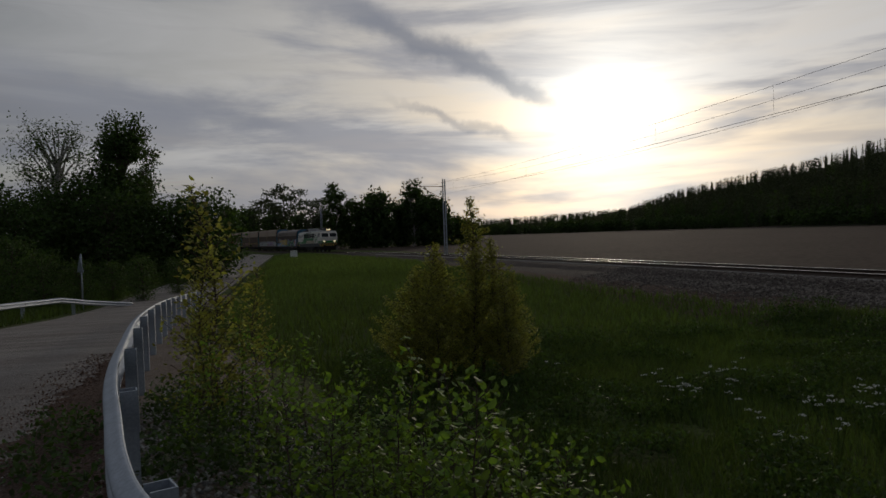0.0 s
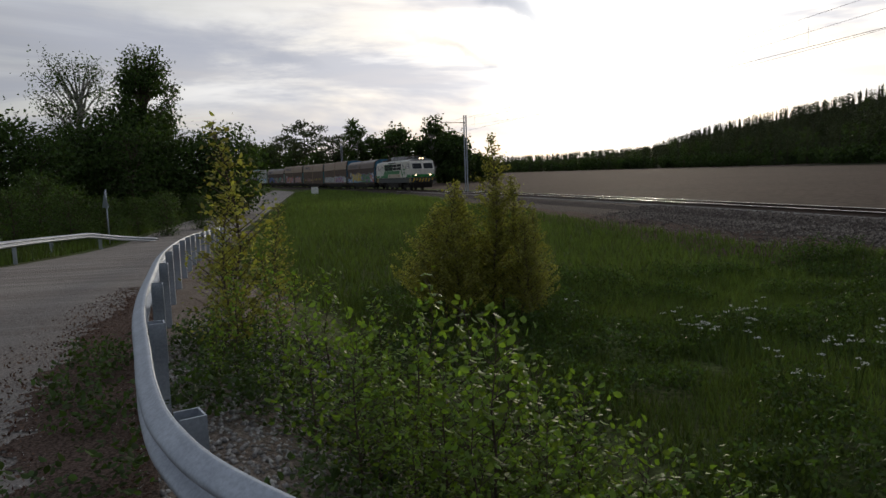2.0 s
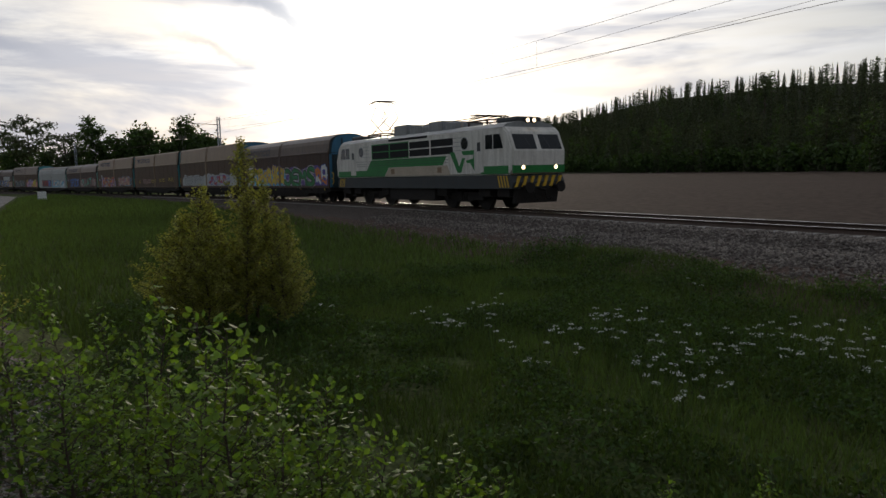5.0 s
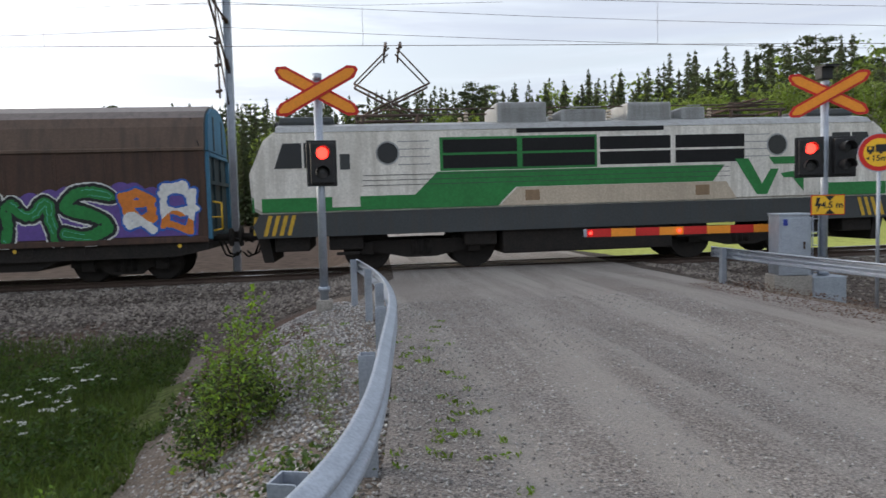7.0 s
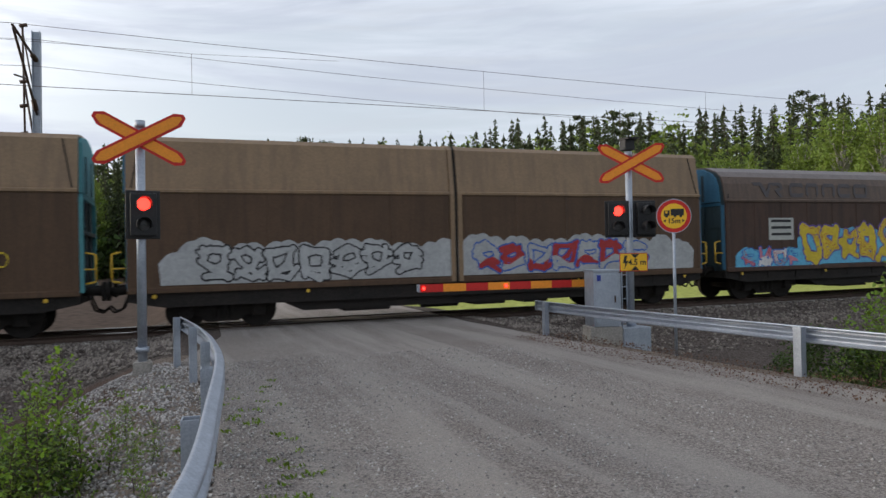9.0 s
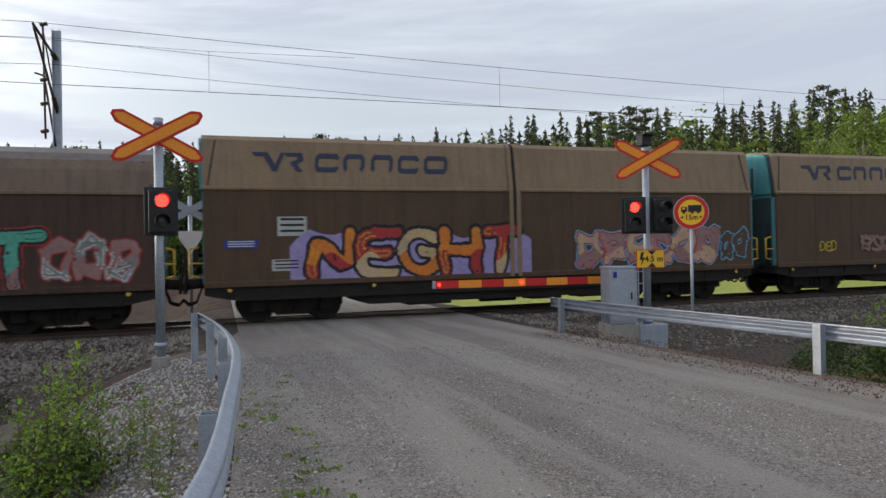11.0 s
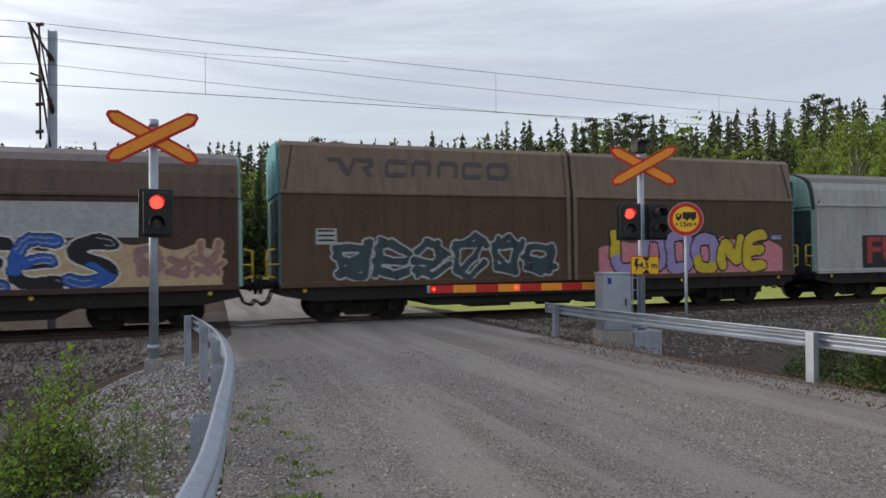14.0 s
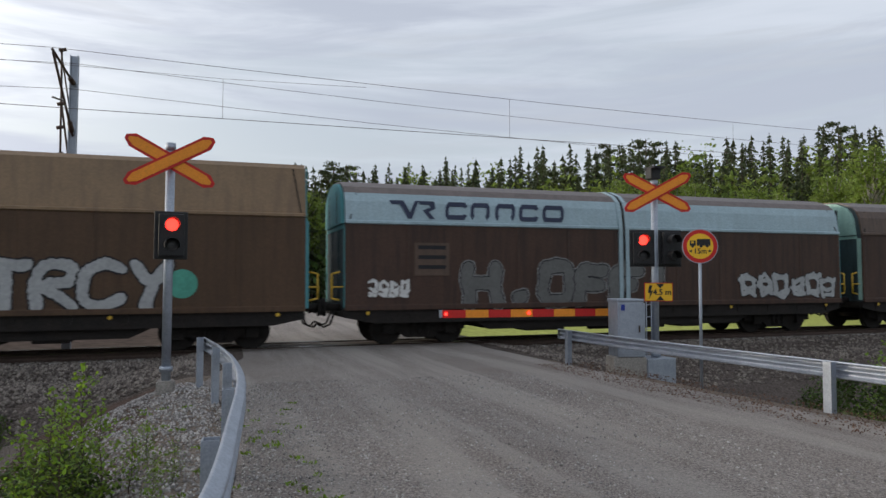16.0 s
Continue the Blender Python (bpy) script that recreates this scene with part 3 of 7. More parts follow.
def crossing_signal(px, py, z0, heads, label):
    th = empty("crossing_signal", pose(px, py, z0), label, "level crossing signal", "signals of the level crossing")
    bm = bmesh.new()
    tube(bm, (0, 0, 0.1), (0, 0, 4.0 - z0 * 0 - 0.1), 0.07, n=16)
    tube(bm, (0, 0, 3.86), (0, 0, 3.98), 0.078, n=16)
    tube(bm, (0, 0, 0.34), (0, 0, 0.42), 0.1, n=16)
    part("post", bm, M["zinc"], th, "galvanised steel post", smooth=False)
    bm = bmesh.new()
    prism(bm, [(-0.17, -0.5), (0.17, -0.5), (0.13, 0.2), (-0.13, 0.2)], -0.16, 0.16)
    bmesh.ops.bevel(bm, geom=bm.edges[:], offset=0.02, segments=2, affect="EDGES")
    part("foundation", bm, M["concrete"], th, "chipped concrete foundation")
    return th


sig_l = crossing_signal(-0.66, 11.9, -0.12, 1, "crossing signal with orange crossbuck and one lit red lamp")
crossbuck(sig_l, 3.68, -3)
signal_head(sig_l, 0.02, 2.49, True, 8)
sig_r = crossing_signal(8.72, 12.3, -0.2, 2, "crossing signal with crossbuck, two lamp heads and height sign")
crossbuck(sig_r, 3.72, -22)
signal_head(sig_r, -0.28, 2.56, True, -24)
signal_head(sig_r, 0.27, 2.56, False, -10)


def height_sign():
    bm = bmesh.new()
    box(bm, -0.29, 0.29, -0.01, 0.01, -0.19, 0.19, 0, 0.004)
    box(bm, -0.275, 0.275, -0.014, -0.0105, -0.175, 0.175, 1)
    for s in (1, -1):
        prism(bm, [(-0.075 + 0.02, 0.17 * s), (0.115, 0.17 * s), (0.03, 0.075 * s)], -0.018, -0.0145, mat=2)
    prism(bm, [(-0.19, 0.14), (-0.13, 0.14), (-0.16, 0.03), (-0.11, 0.03), (-0.2, -0.15), (-0.175, -0.02), (-0.225, -0.02)], -0.018, -0.0145, mat=2)
    text_bm(bm, "4.5 m", 0.165, pose(0.07, -0.0165, -0.005, 90, 0, 0), 2, 0.004)
    o = part("height_sign", bm, [M["red"], M["yellow"], M["black"]], sig_r, "yellow overhead line height sign")
    o.matrix_basis = pose(0, 0, 0, 0, 0, -20) @ pose(0.04, -0.1, 1.66)
    bm = bmesh.new()
    for dx in (-0.06, 0.06):
        tube(bm, (dx - 0.16, 0.0, 0.3), (dx - 0.16, 0.0, 1.5), 0.012, n=8)
    for i in range(5):
        tube(bm, (-0.22, 0, 0.4 + i * 0.25), (-0.1, 0, 0.4 + i * 0.25), 0.009, n=6)
    part("ladder", bm, M["zinc"], sig_r)
    bm = bmesh.new()
    box(bm, -0.14, 0.1, -0.1, 0.1, 4.0, 4.24, 0, 0.02)
    box(bm, -0.16, 0.12, -0.24, 0.12, 4.22, 4.25, 0)
    part("camera_box", bm, M["black"], sig_r, "black box with a sun hood")
    bm = bmesh.new()
    box(bm, -0.36, 0.3, -0.25, 0.35, -0.55, 0.32, 0, 0.015)
    part("plinth", bm, M["zinc"], sig_r)


height_sign()


def signal_cabinet():
    th = empty("signal_cabinet", pose(8.1, 12.45, -0.35, 0, 0, -14), "galvanised barrier cabinet on a concrete plinth", "cabinet")
    bm = bmesh.new()
    box(bm, -0.27, 0.27, -0.3, 0.3, 0.5, 1.64, 0, 0.02)
    box(bm, -0.285, 0.285, -0.315, 0.315, 1.62, 1.67, 0, 0.012)
    part("housing", bm, M["zinc"], th)
    bm = bmesh.new()
    box(bm, -0.23, 0.23, -0.315, -0.301, 0.56, 1.58, 0, 0.006)
    d = part("door", bm, M["zinc"], th)
    bm = bmesh.new()
    box(bm, 0.16, 0.19, -0.34, -0.316, 1.0, 1.14, 0, 0.006)
    part("handle", bm, M["rail"], d)
    bm = bmesh.new()
    box(bm, -0.34, 0.34, -0.28, 0.28, -0.6, 0.5, 0, 0.02)
    part("plinth", bm, M["concrete"], th)
    bm = bmesh.new()
    box(bm, -0.2, -0.12, -0.322, -0.317, 1.44, 1.56)
    part("sticker", bm, BLUE, th, "small blue sticker")
    return th


BLUE = material("blue_plate", (0.03, 0.05, 0.30), 0.5, scale=6, bump=0)
WHITE = material("white_paint", (0.72, 0.72, 0.70), 0.55, second=(0.55, 0.55, 0.53), scale=4, amount=0.4, bump=0.03)
signal_cabinet()


def barrier():
    th = empty("barrier_arm", pose(8.3, 13.1, 1.02), "lowered barrier arm in red and yellow bands", "barrier")
    x, end = -0.05, -4.02
    bm = bmesh.new()
    box(bm, end, 0.5, -0.035, 0.035, -0.075, 0.075, 0, 0.01)
    part("arm", bm, M["zinc"], th)
    i = 0
    while x > end + 0.1:
        w = min(0.49, x - end)
        bm = bmesh.new()
        box(bm, x - w, x, -0.041, -0.0352, -0.078, 0.078, 0)
        part("red_band" if i % 2 else "yellow_band", bm, M["red"] if i % 2 else M["orange"], th)
        x -= w
        i += 1
    for px in (-3.9, -2.1):
        bm = bmesh.new()
        tube(bm, (px, -0.042, 0.0), (px, -0.07, 0.0), 0.03, n=10)
        part("warning_lamp", bm, LAMP_RED, th, "small red lamp")
    bm = bmesh.new()
    box(bm, 0.3, 0.62, -0.16, 0.16, -1.4, 0.2, 0, 0.02)
    part("drive_housing", bm, M["zinc"], th)
    return th


barrier()


def round_sign():
    th = empty("road_sign", pose(9.0, 11.25, -0.3, 0, 0, -28), "round yellow truck sign with a red rim on a post", "traffic sign")
    bm = bmesh.new()
    tube(bm, (0, 0, -0.3), (0, 0, 3.0), 0.03, n=10)
    part("post", bm, M["zinc"], th)
    bm = bmesh.new()
    for r, y0, y1, mt in ((0.335, -0.03, -0.045, 0), (0.32, -0.0455, -0.049, 1), (0.245, -0.0495, -0.053, 2)):
        prism(bm, [(math.cos(a) * r, 2.66 + math.sin(a) * r) for a in [k * math.pi / 24 for k in range(48)]], y1, y0, mat=mt)
    box(bm, -0.06, 0.19, -0.057, -0.0535, 2.67, 2.80, 3)
    box(bm, -0.19, -0.08, -0.057, -0.0535, 2.67, 2.77, 3)
    box(bm, -0.165, -0.12, -0.059, -0.0575, 2.715, 2.755, 2)
    for px in (-0.14, 0.02, 0.13):
        prism(bm, [(px + math.cos(a) * 0.028, 2.66 + math.sin(a) * 0.028) for a in [k * math.pi / 6 for k in range(12)]], -0.059, -0.0535, mat=3)
    text_bm(bm, "15m", 0.14, pose(0, -0.0555, 2.56, 90, 0, 0), 3, 0.003)
    for s in (1, -1):
        prism(bm, [(0.155 * s, 2.565 + 0.028), (0.155 * s, 2.565 - 0.028), (0.21 * s, 2.565)], -0.057, -0.0535, mat=3)
    part("sign_plate", bm, [M["zinc"], M["red"], M["yellow"], M["black"]], th, "round yellow plate with a red rim")
    return th


round_sign()


def far_side():
    th = empty("crossing_signal", pose(-0.42, 25.2, -0.2), "far crossing signal seen from its bare metal back", "level crossing signal", "signals of the level crossing")
    bm = bmesh.new()
    tube(bm, (0, 0, -0.4), (0, 0, 3.95), 0.07, n=12)
    part("post", bm, M["zinc"], th)
    crossbuck(th, 3.45, 0, False)
    bm = bmesh.new()
    prism(bm, [(-0.42, 2.75), (0.42, 2.75), (0.36, 2.5), (0.0, 1.95), (-0.36, 2.5)], -0.2, -0.18)
    part("sign_back", bm, WHITE, th, "pale back of a triangular sign")
    bm = bmesh.new()
    box(bm, -0.25, 0.25, 0.1, 0.2, 1.5, 2.2, 0, 0.02)
    part("signal_head", bm, M["black"], th)


far_side()


# ---- overhead line ----
def catenary_mast(px, py, z0, flip, label, lattice):
    th = empty("catenary_mast", pose(px, py, z0), label, "catenary mast", "masts of the overhead line")
    H = 9.25
    bm = bmesh.new()
    if lattice:
        for sx in (-0.17, 0.17):
            for sy in (-0.13, 0.13):
                box(bm, sx - 0.035, sx + 0.035, sy - 0.035, sy + 0.035, -0.5, H)
        z = 0.2
        while z < H - 0.4:
            for sy in (-0.13, 0.13):
                tube(bm, (-0.17, sy, z), (0.17, sy, z + 0.35), 0.02, n=5)
                tube(bm, (0.17, sy, z + 0.35), (-0.17, sy, z + 0.7), 0.02, n=5)
            z += 0.7
    else:
        box(bm, -0.11, 0.11, -0.012, 0.012, -0.5, H)
        box(bm, -0.11, -0.085, -0.11, 0.11, -0.5, H)
        box(bm, 0.085, 0.11, -0.11, 0.11, -0.5, H)
    part("mast", bm, M["zinc"], th)
    bm = bmesh.new()
    reach = -3.0
    tube(bm, (0, 0, H - 0.85), (0, reach, H - 0.75), 0.035, n=8)
    tube(bm, (0, 0, H - 2.4), (0, reach + 0.1, H - 0.8), 0.035, n=8)
    tube(bm, (0, -1.4, H - 1.7), (0, reach + 0.2, H - 1.95), 0.025, n=8)
    part("cantilever", bm, M["rail"], th, "steel cantilever holding the wires")
    for a, b in (((0, -0.15, H - 0.85), (0, -0.6, H - 0.84)), ((0, -0.15, H - 2.3), (0, -0.5, H - 2.07))):
        bm = bmesh.new()
        a, b = Vector(a), Vector(b)
        for i in range(6):
            p = a.lerp(b, (i + 0.2) / 6)
            tube(bm, p, p + (b - a).normalized() * 0.035, 0.075, 0.05, n=10)
        part("insulator", bm, M["rail"], th)
    if not lattice:
        bm = bmesh.new()
        tube(bm, (-0.3, -0.05, H - 3.2), (-0.34, -0.05, H + 0.15), 0.03, n=8)
        tube(bm, (-0.36, -0.05, H + 0.1), (-0.1, 0, H - 1.6), 0.022, n=8)
        tube(bm, (-0.32, -0.05, H - 1.4), (-0.05, 0, H - 3.4), 0.03, n=8)
        for z in (H + 0.12, H - 1.5, H - 2.2, H - 3.0):
            tube(bm, (-0.42, -0.05, z), (-0.22, -0.05, z + 0.05), 0.055, n=8)
        part("switch_gear", bm, M["rail"], th)
    return th


catenary_mast(-4.0, 22.9, track_z(-4) - 0.75, 1, "grey steel catenary mast beside the railway", False)
catenary_mast(-80.5, 18.2, track_z(-80) - 0.6, 1, "lattice steel catenary mast with a cantilever", True)
catenary_mast(62, 23.0, track_z(60) - 0.75, 1, "grey steel catenary mast beside the railway", False)
catenary_mast(-142, 6.6, track_z(-140) - 0.6, 1, "lattice steel catenary mast with a cantilever", True)


def wire(bm, pts, r):
    for a, b in zip(pts, pts[1:]):
        tube(bm, a, b, r, n=5)


def overhead():
    th = empty("overhead_line", None, "thin contact and carrying wires over the track", "overhead wire")
    posts = [-142, -80.5, -4, 62, 140]
    def line(off, zf, r, name, n=14):
        bm = bmesh.new()
        for a, b in zip(posts, posts[1:]):
            pts = []
            for i in range(n + 1):
                t = i / n
                px = a + (b - a) * t
                pts.append((px, track_y(px) + off, track_z(px) + zf(t)))
            wire(bm, pts, r)
        part(name, bm, M["rail"], th)
    carry = lambda t: 7.78 - 0.52 * 4 * t * (1 - t)
    line(0.05, lambda t: 6.24, 0.009, "contact_wire")
    line(0.0, carry, 0.007, "carrying_wire")
    line(2.9, lambda t: 8.24 - 0.84 * 4 * t * (1 - t), 0.007, "feeder_wire")
    line(2.7, lambda t: 7.42 - 0.84 * 4 * t * (1 - t), 0.007, "feeder_wire")
    for px in posts[1:-1]:
        bm = bmesh.new()
        at = lambda q, z: (q, track_y(q) + 0.01, track_z(q) + z)
        wire(bm, [at(px - 8.2, 7.44), at(px - 4.2, 7.34), at(px, 7.36), at(px + 4.2, 7.34), at(px + 8.2, 7.44)], 0.005)
        part("stitch_wire", bm, M["rail"], th)
    for a, b in zip(posts, posts[1:]):
        for i in range(8):
            px = a + 4.2 + 8.6 * i if i < 7 else b - 4.2
            if px > b:
                continue
            t = (px - a) / (b - a)
            bm = bmesh.new()
            tube(bm, (px, track_y(px) + 0.02, track_z(px) + 6.24), (px, track_y(px) + 0.02, track_z(px) + (7.34 if min(px - a, b - px) < 8 else carry(t))), 0.005, n=4)
            part("dropper", bm, M["rail"], th)


overhead()


def small_track_things():
    th = empty("relay_box", pose(-92, 0.6, ground_height(-92, 0.6)), "small white equipment box near the track", "box")
    bm = bmesh.new()
    box(bm, -0.4, 0.4, -0.45, 0.45, 0.1, 1.15, 0, 0.03)
    part("housing", bm, WHITE, th)
    bm = bmesh.new()
    box(bm, -0.3, 0.3, -0.35, 0.35, -0.4, 0.1, 0, 0.02)
    part("base", bm, M["concrete"], th)
    th = empty("warning_sign", pose(-35, -9.4, ground_height(-35, -9.4), 0, 0, 35), "triangular road sign seen from its grey back", "traffic sign")
    bm = bmesh.new()
    tube(bm, (0, 0, -0.3), (0, 0, 2.6), 0.035, n=8)
    part("post", bm, M["zinc"], th)
    bm = bmesh.new()
    prism(bm, [(-0.4, 1.75), (0.4, 1.75), (0.0, 2.5)], -0.06, -0.045)
    part("sign_plate", bm, M["zinc"], th)


small_track_things()


# ---- train ----
V, LOCO_AT = 18.72, 12.0   # metres a second; place of the locomotive's middle at 7.3 s
GAP0, PITCH, BODY = 10.1, 18.05, 17.0


def paint(name, c, rough=0.5, **k):
    k = {"second": tuple(v * 0.72 for v in c), "scale": 1.3, "amount": 0.55, "fine": 12, "fine_amount": 0.12, "bump": 0.05, "bump_scale": 12, **k}
    return material(name, c, rough, **k)


def streaked(name, c, dirt, amount=0.6, rough=0.62, spec=0.3):
    """Weathered wagon paint with rust and soot running down it."""
    m = material(name, c, rough, spec=spec, second=tuple(v * 0.7 for v in c), scale=0.7, amount=0.5, fine=18, fine_amount=0.12, bump=0.08, bump_scale=9)
    nt = m.node_tree
    b = nt.nodes["Principled BSDF"]
    old = b.inputs["Base Color"].links[0].from_socket
    tc = nt.nodes.new("ShaderNodeTexCoord")
    mp = nt.nodes.new("ShaderNodeMapping")
    mp.inputs["Scale"].default_value = (5.0, 5.0, 0.45)
    nt.links.new(tc.outputs["Object"], mp.inputs[0])
    n = mk(nt, "ShaderNodeTexNoise", Scale=1.0, Detail=6.0, Roughness=0.65)
    nt.links.new(mp.outputs[0], n.inputs[0])
    nt.links.new(mixc(nt, remap(nt, n.outputs[0], 0.42, 0.7, 0, amount), old, dirt), b.inputs["Base Color"])
    return m


P = {
    "white": streaked("grimy_white_paint", (0.74, 0.71, 0.65), (0.36, 0.33, 0.28), 0.5),
    "green": paint("green_paint", (0.025, 0.20, 0.05)),
    "beige": streaked("beige_band", (0.52, 0.44, 0.34), (0.38, 0.31, 0.24), 0.5),
    "grey": streaked("dark_grey_skirt", (0.055, 0.062, 0.065), (0.06, 0.055, 0.05), 0.6),
    "roofgrey": streaked("grey_roof_metal", (0.30, 0.31, 0.31), (0.16, 0.15, 0.14), 0.6, rough=0.4, spec=0.6),
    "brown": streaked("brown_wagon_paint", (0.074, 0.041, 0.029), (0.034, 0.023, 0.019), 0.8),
    "brown_up": streaked("mid_brown_paint", (0.115, 0.074, 0.053), (0.06, 0.042, 0.033), 0.75, rough=0.5, spec=0.35),
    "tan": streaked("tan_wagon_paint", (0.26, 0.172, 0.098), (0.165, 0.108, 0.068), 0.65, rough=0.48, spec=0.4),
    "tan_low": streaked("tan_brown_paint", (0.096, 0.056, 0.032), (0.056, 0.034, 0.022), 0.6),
    "pale": streaked("pale_grey_paint", (0.40, 0.41, 0.395), (0.26, 0.245, 0.22), 0.6),
    "blue_up": streaked("light_blue_paint", (0.34, 0.46, 0.51), (0.26, 0.34, 0.37), 0.4, rough=0.4, spec=0.6),
    "roofbrown": streaked("dusty_brown_roof", (0.15, 0.12, 0.11), (0.08, 0.066, 0.06), 0.7, rough=0.48, spec=0.4),
    "teal": streaked("turquoise_end_paint", (0.10, 0.33, 0.36), (0.06, 0.19, 0.21), 0.5),
    "mint": streaked("mint_end_paint", (0.33, 0.52, 0.46), (0.18, 0.30, 0.27), 0.5),
    "blue_end": streaked("blue_end_paint", (0.06, 0.19, 0.30), (0.04, 0.11, 0.17), 0.5),
    "end_soot": streaked("sooty_end_paint", (0.045, 0.075, 0.085), (0.02, 0.022, 0.024), 0.8),
    "brown_light": streaked("light_brown_paint", (0.18, 0.118, 0.078), (0.10, 0.066, 0.046), 0.7, rough=0.45, spec=0.45),
    "under": M["undercarriage"], "louvre": paint("black_louvre", (0.012, 0.012, 0.013), 0.8),
    "logo": paint("dark_blue_lettering", (0.035, 0.045, 0.085), 0.55),
    "logo_faded": paint("faded_lettering", (0.085, 0.075, 0.08), 0.6),
    "yellow": paint("yellow_handrail_paint", (0.60, 0.38, 0.04)),
    "gy": paint("spray_yellow", (0.62, 0.46, 0.03)), "gb": paint("spray_blue", (0.03, 0.11, 0.42)), "gc": paint("spray_cyan", (0.12, 0.42, 0.62)),
    "gg": paint("spray_green", (0.02, 0.19, 0.045)), "gd": paint("spray_grey", (0.14, 0.14, 0.135)), "gp": paint("spray_purple", (0.12, 0.07, 0.27)), "gw": paint("spray_white", (0.66, 0.66, 0.64)),
    "gk": paint("spray_black", (0.015, 0.015, 0.018)), "gr": paint("spray_red", (0.38, 0.035, 0.035)), "go": paint("spray_orange", (0.62, 0.19, 0.03)),
    "gs": paint("spray_silver", (0.40, 0.41, 0.41)), "gsd": paint("spray_dull_silver", (0.22, 0.22, 0.215)), "gpk": paint("spray_pink", (0.60, 0.22, 0.27)), "gt": paint("spray_teal", (0.09, 0.36, 0.27)),
    "glv": paint("spray_lavender", (0.33, 0.27, 0.50)), "gm": paint("spray_mauve", (0.30, 0.17, 0.16)), "gtan": paint("spray_sand", (0.50, 0.36, 0.22)),
}
GLASS = material("dark_window_glass", (0.012, 0.014, 0.016), 0.08, second=(0.016, 0.018, 0.02), scale=2, bump=0, spec=0.3)
HEADLIGHT = glow("lit_headlight", (1.0, 0.72, 0.42), 7.0)


def slab(parent, name, pts, y, t, mat, label=""):
    bm = bmesh.new()
    prism(bm, pts, y - t, y)
    return part(name, bm, mat, parent, label)


def rect(x0, x1, z0, z1):
    return [(x0, z0), (x1, z0), (x1, z1), (x0, z1)]


def disc(px, pz, r, n=24):
    return [(px + math.cos(k * 2 * math.pi / n) * r, pz + math.sin(k * 2 * math.pi / n) * r) for k in range(n)]


def wheelset(parent, px, r):
    for s in (-1, 1):
        bm = bmesh.new()
        tube(bm, (px, s * 0.70, r), (px, s * 0.83, r), r, n=28)
        tube(bm, (px, s * 0.66, r), (px, s * 0.70, r), r + 0.03, n=28)
        tube(bm, (px, s * 0.83, r), (px, s * 0.9, r), 0.12, n=12)
        part("wheel", bm, P["under"], parent)
    bm = bmesh.new()
    tube(bm, (px, -0.7, r), (px, 0.7, r), 0.08, n=10)
    part("axle", bm, P["under"], parent)


def bogie(parent, px, r, half):
    for dx in (-half, half):
        wheelset(parent, px + dx, r)
    for s in (-1, 1):
        bm = bmesh.new()
        prism(bm, [(px - half - 0.45, r - 0.06), (px - half + 0.3, r - 0.12), (px - 0.4, r - 0.28), (px + 0.4, r - 0.28), (px + half - 0.3, r - 0.12), (px + half + 0.45, r - 0.06), (px + half + 0.45, r + 0.16), (px + 0.5, r + 0.2), (px - 0.5, r + 0.2), (px - half - 0.45, r + 0.16)], s * 0.98 - 0.06, s * 0.98 + 0.06)
        for dx in (-half, half):
            box(bm, px + dx - 0.16, px + dx + 0.16, s * 1.06 - 0.08, s * 1.06 + 0.08, r - 0.17, r + 0.17, 0, 0.03)
        for k in (-0.2, 0.0, 0.2):
            tube(bm, (px + k, s * 1.0, r - 0.2), (px + k, s * 1.0, r + 0.18), 0.085, n=10)
        part("bogie_frame", bm, P["under"], parent)


def coupling(parent, px, s):
    for y in (-0.9, 0.9):
        bm = bmesh.new()
        tube(bm, (px, y, 1.05), (px + s * 0.42, y, 1.05), 0.1, n=14)
        tube(bm, (px + s * 0.42, y, 1.05), (px + s * 0.5, y, 1.05), 0.24, n=18)
        part("buffer", bm, P["under"], parent)
    bm = bmesh.new()
    tube(bm, (px, 0, 0.98), (px + s * 0.52, 0, 0.92), 0.05, n=8)
    for y in (-0.35, 0.3):
        pts = [(px + s * 0.05, y, 0.95), (px + s * 0.2, y, 0.55), (px + s * 0.4, y, 0.48), (px + s * 0.52, y, 0.62)]
        for a, b in zip(pts, pts[1:]):
            tube(bm, a, b, 0.028, n=7)
    part("coupling_hose", bm, P["under"], parent)


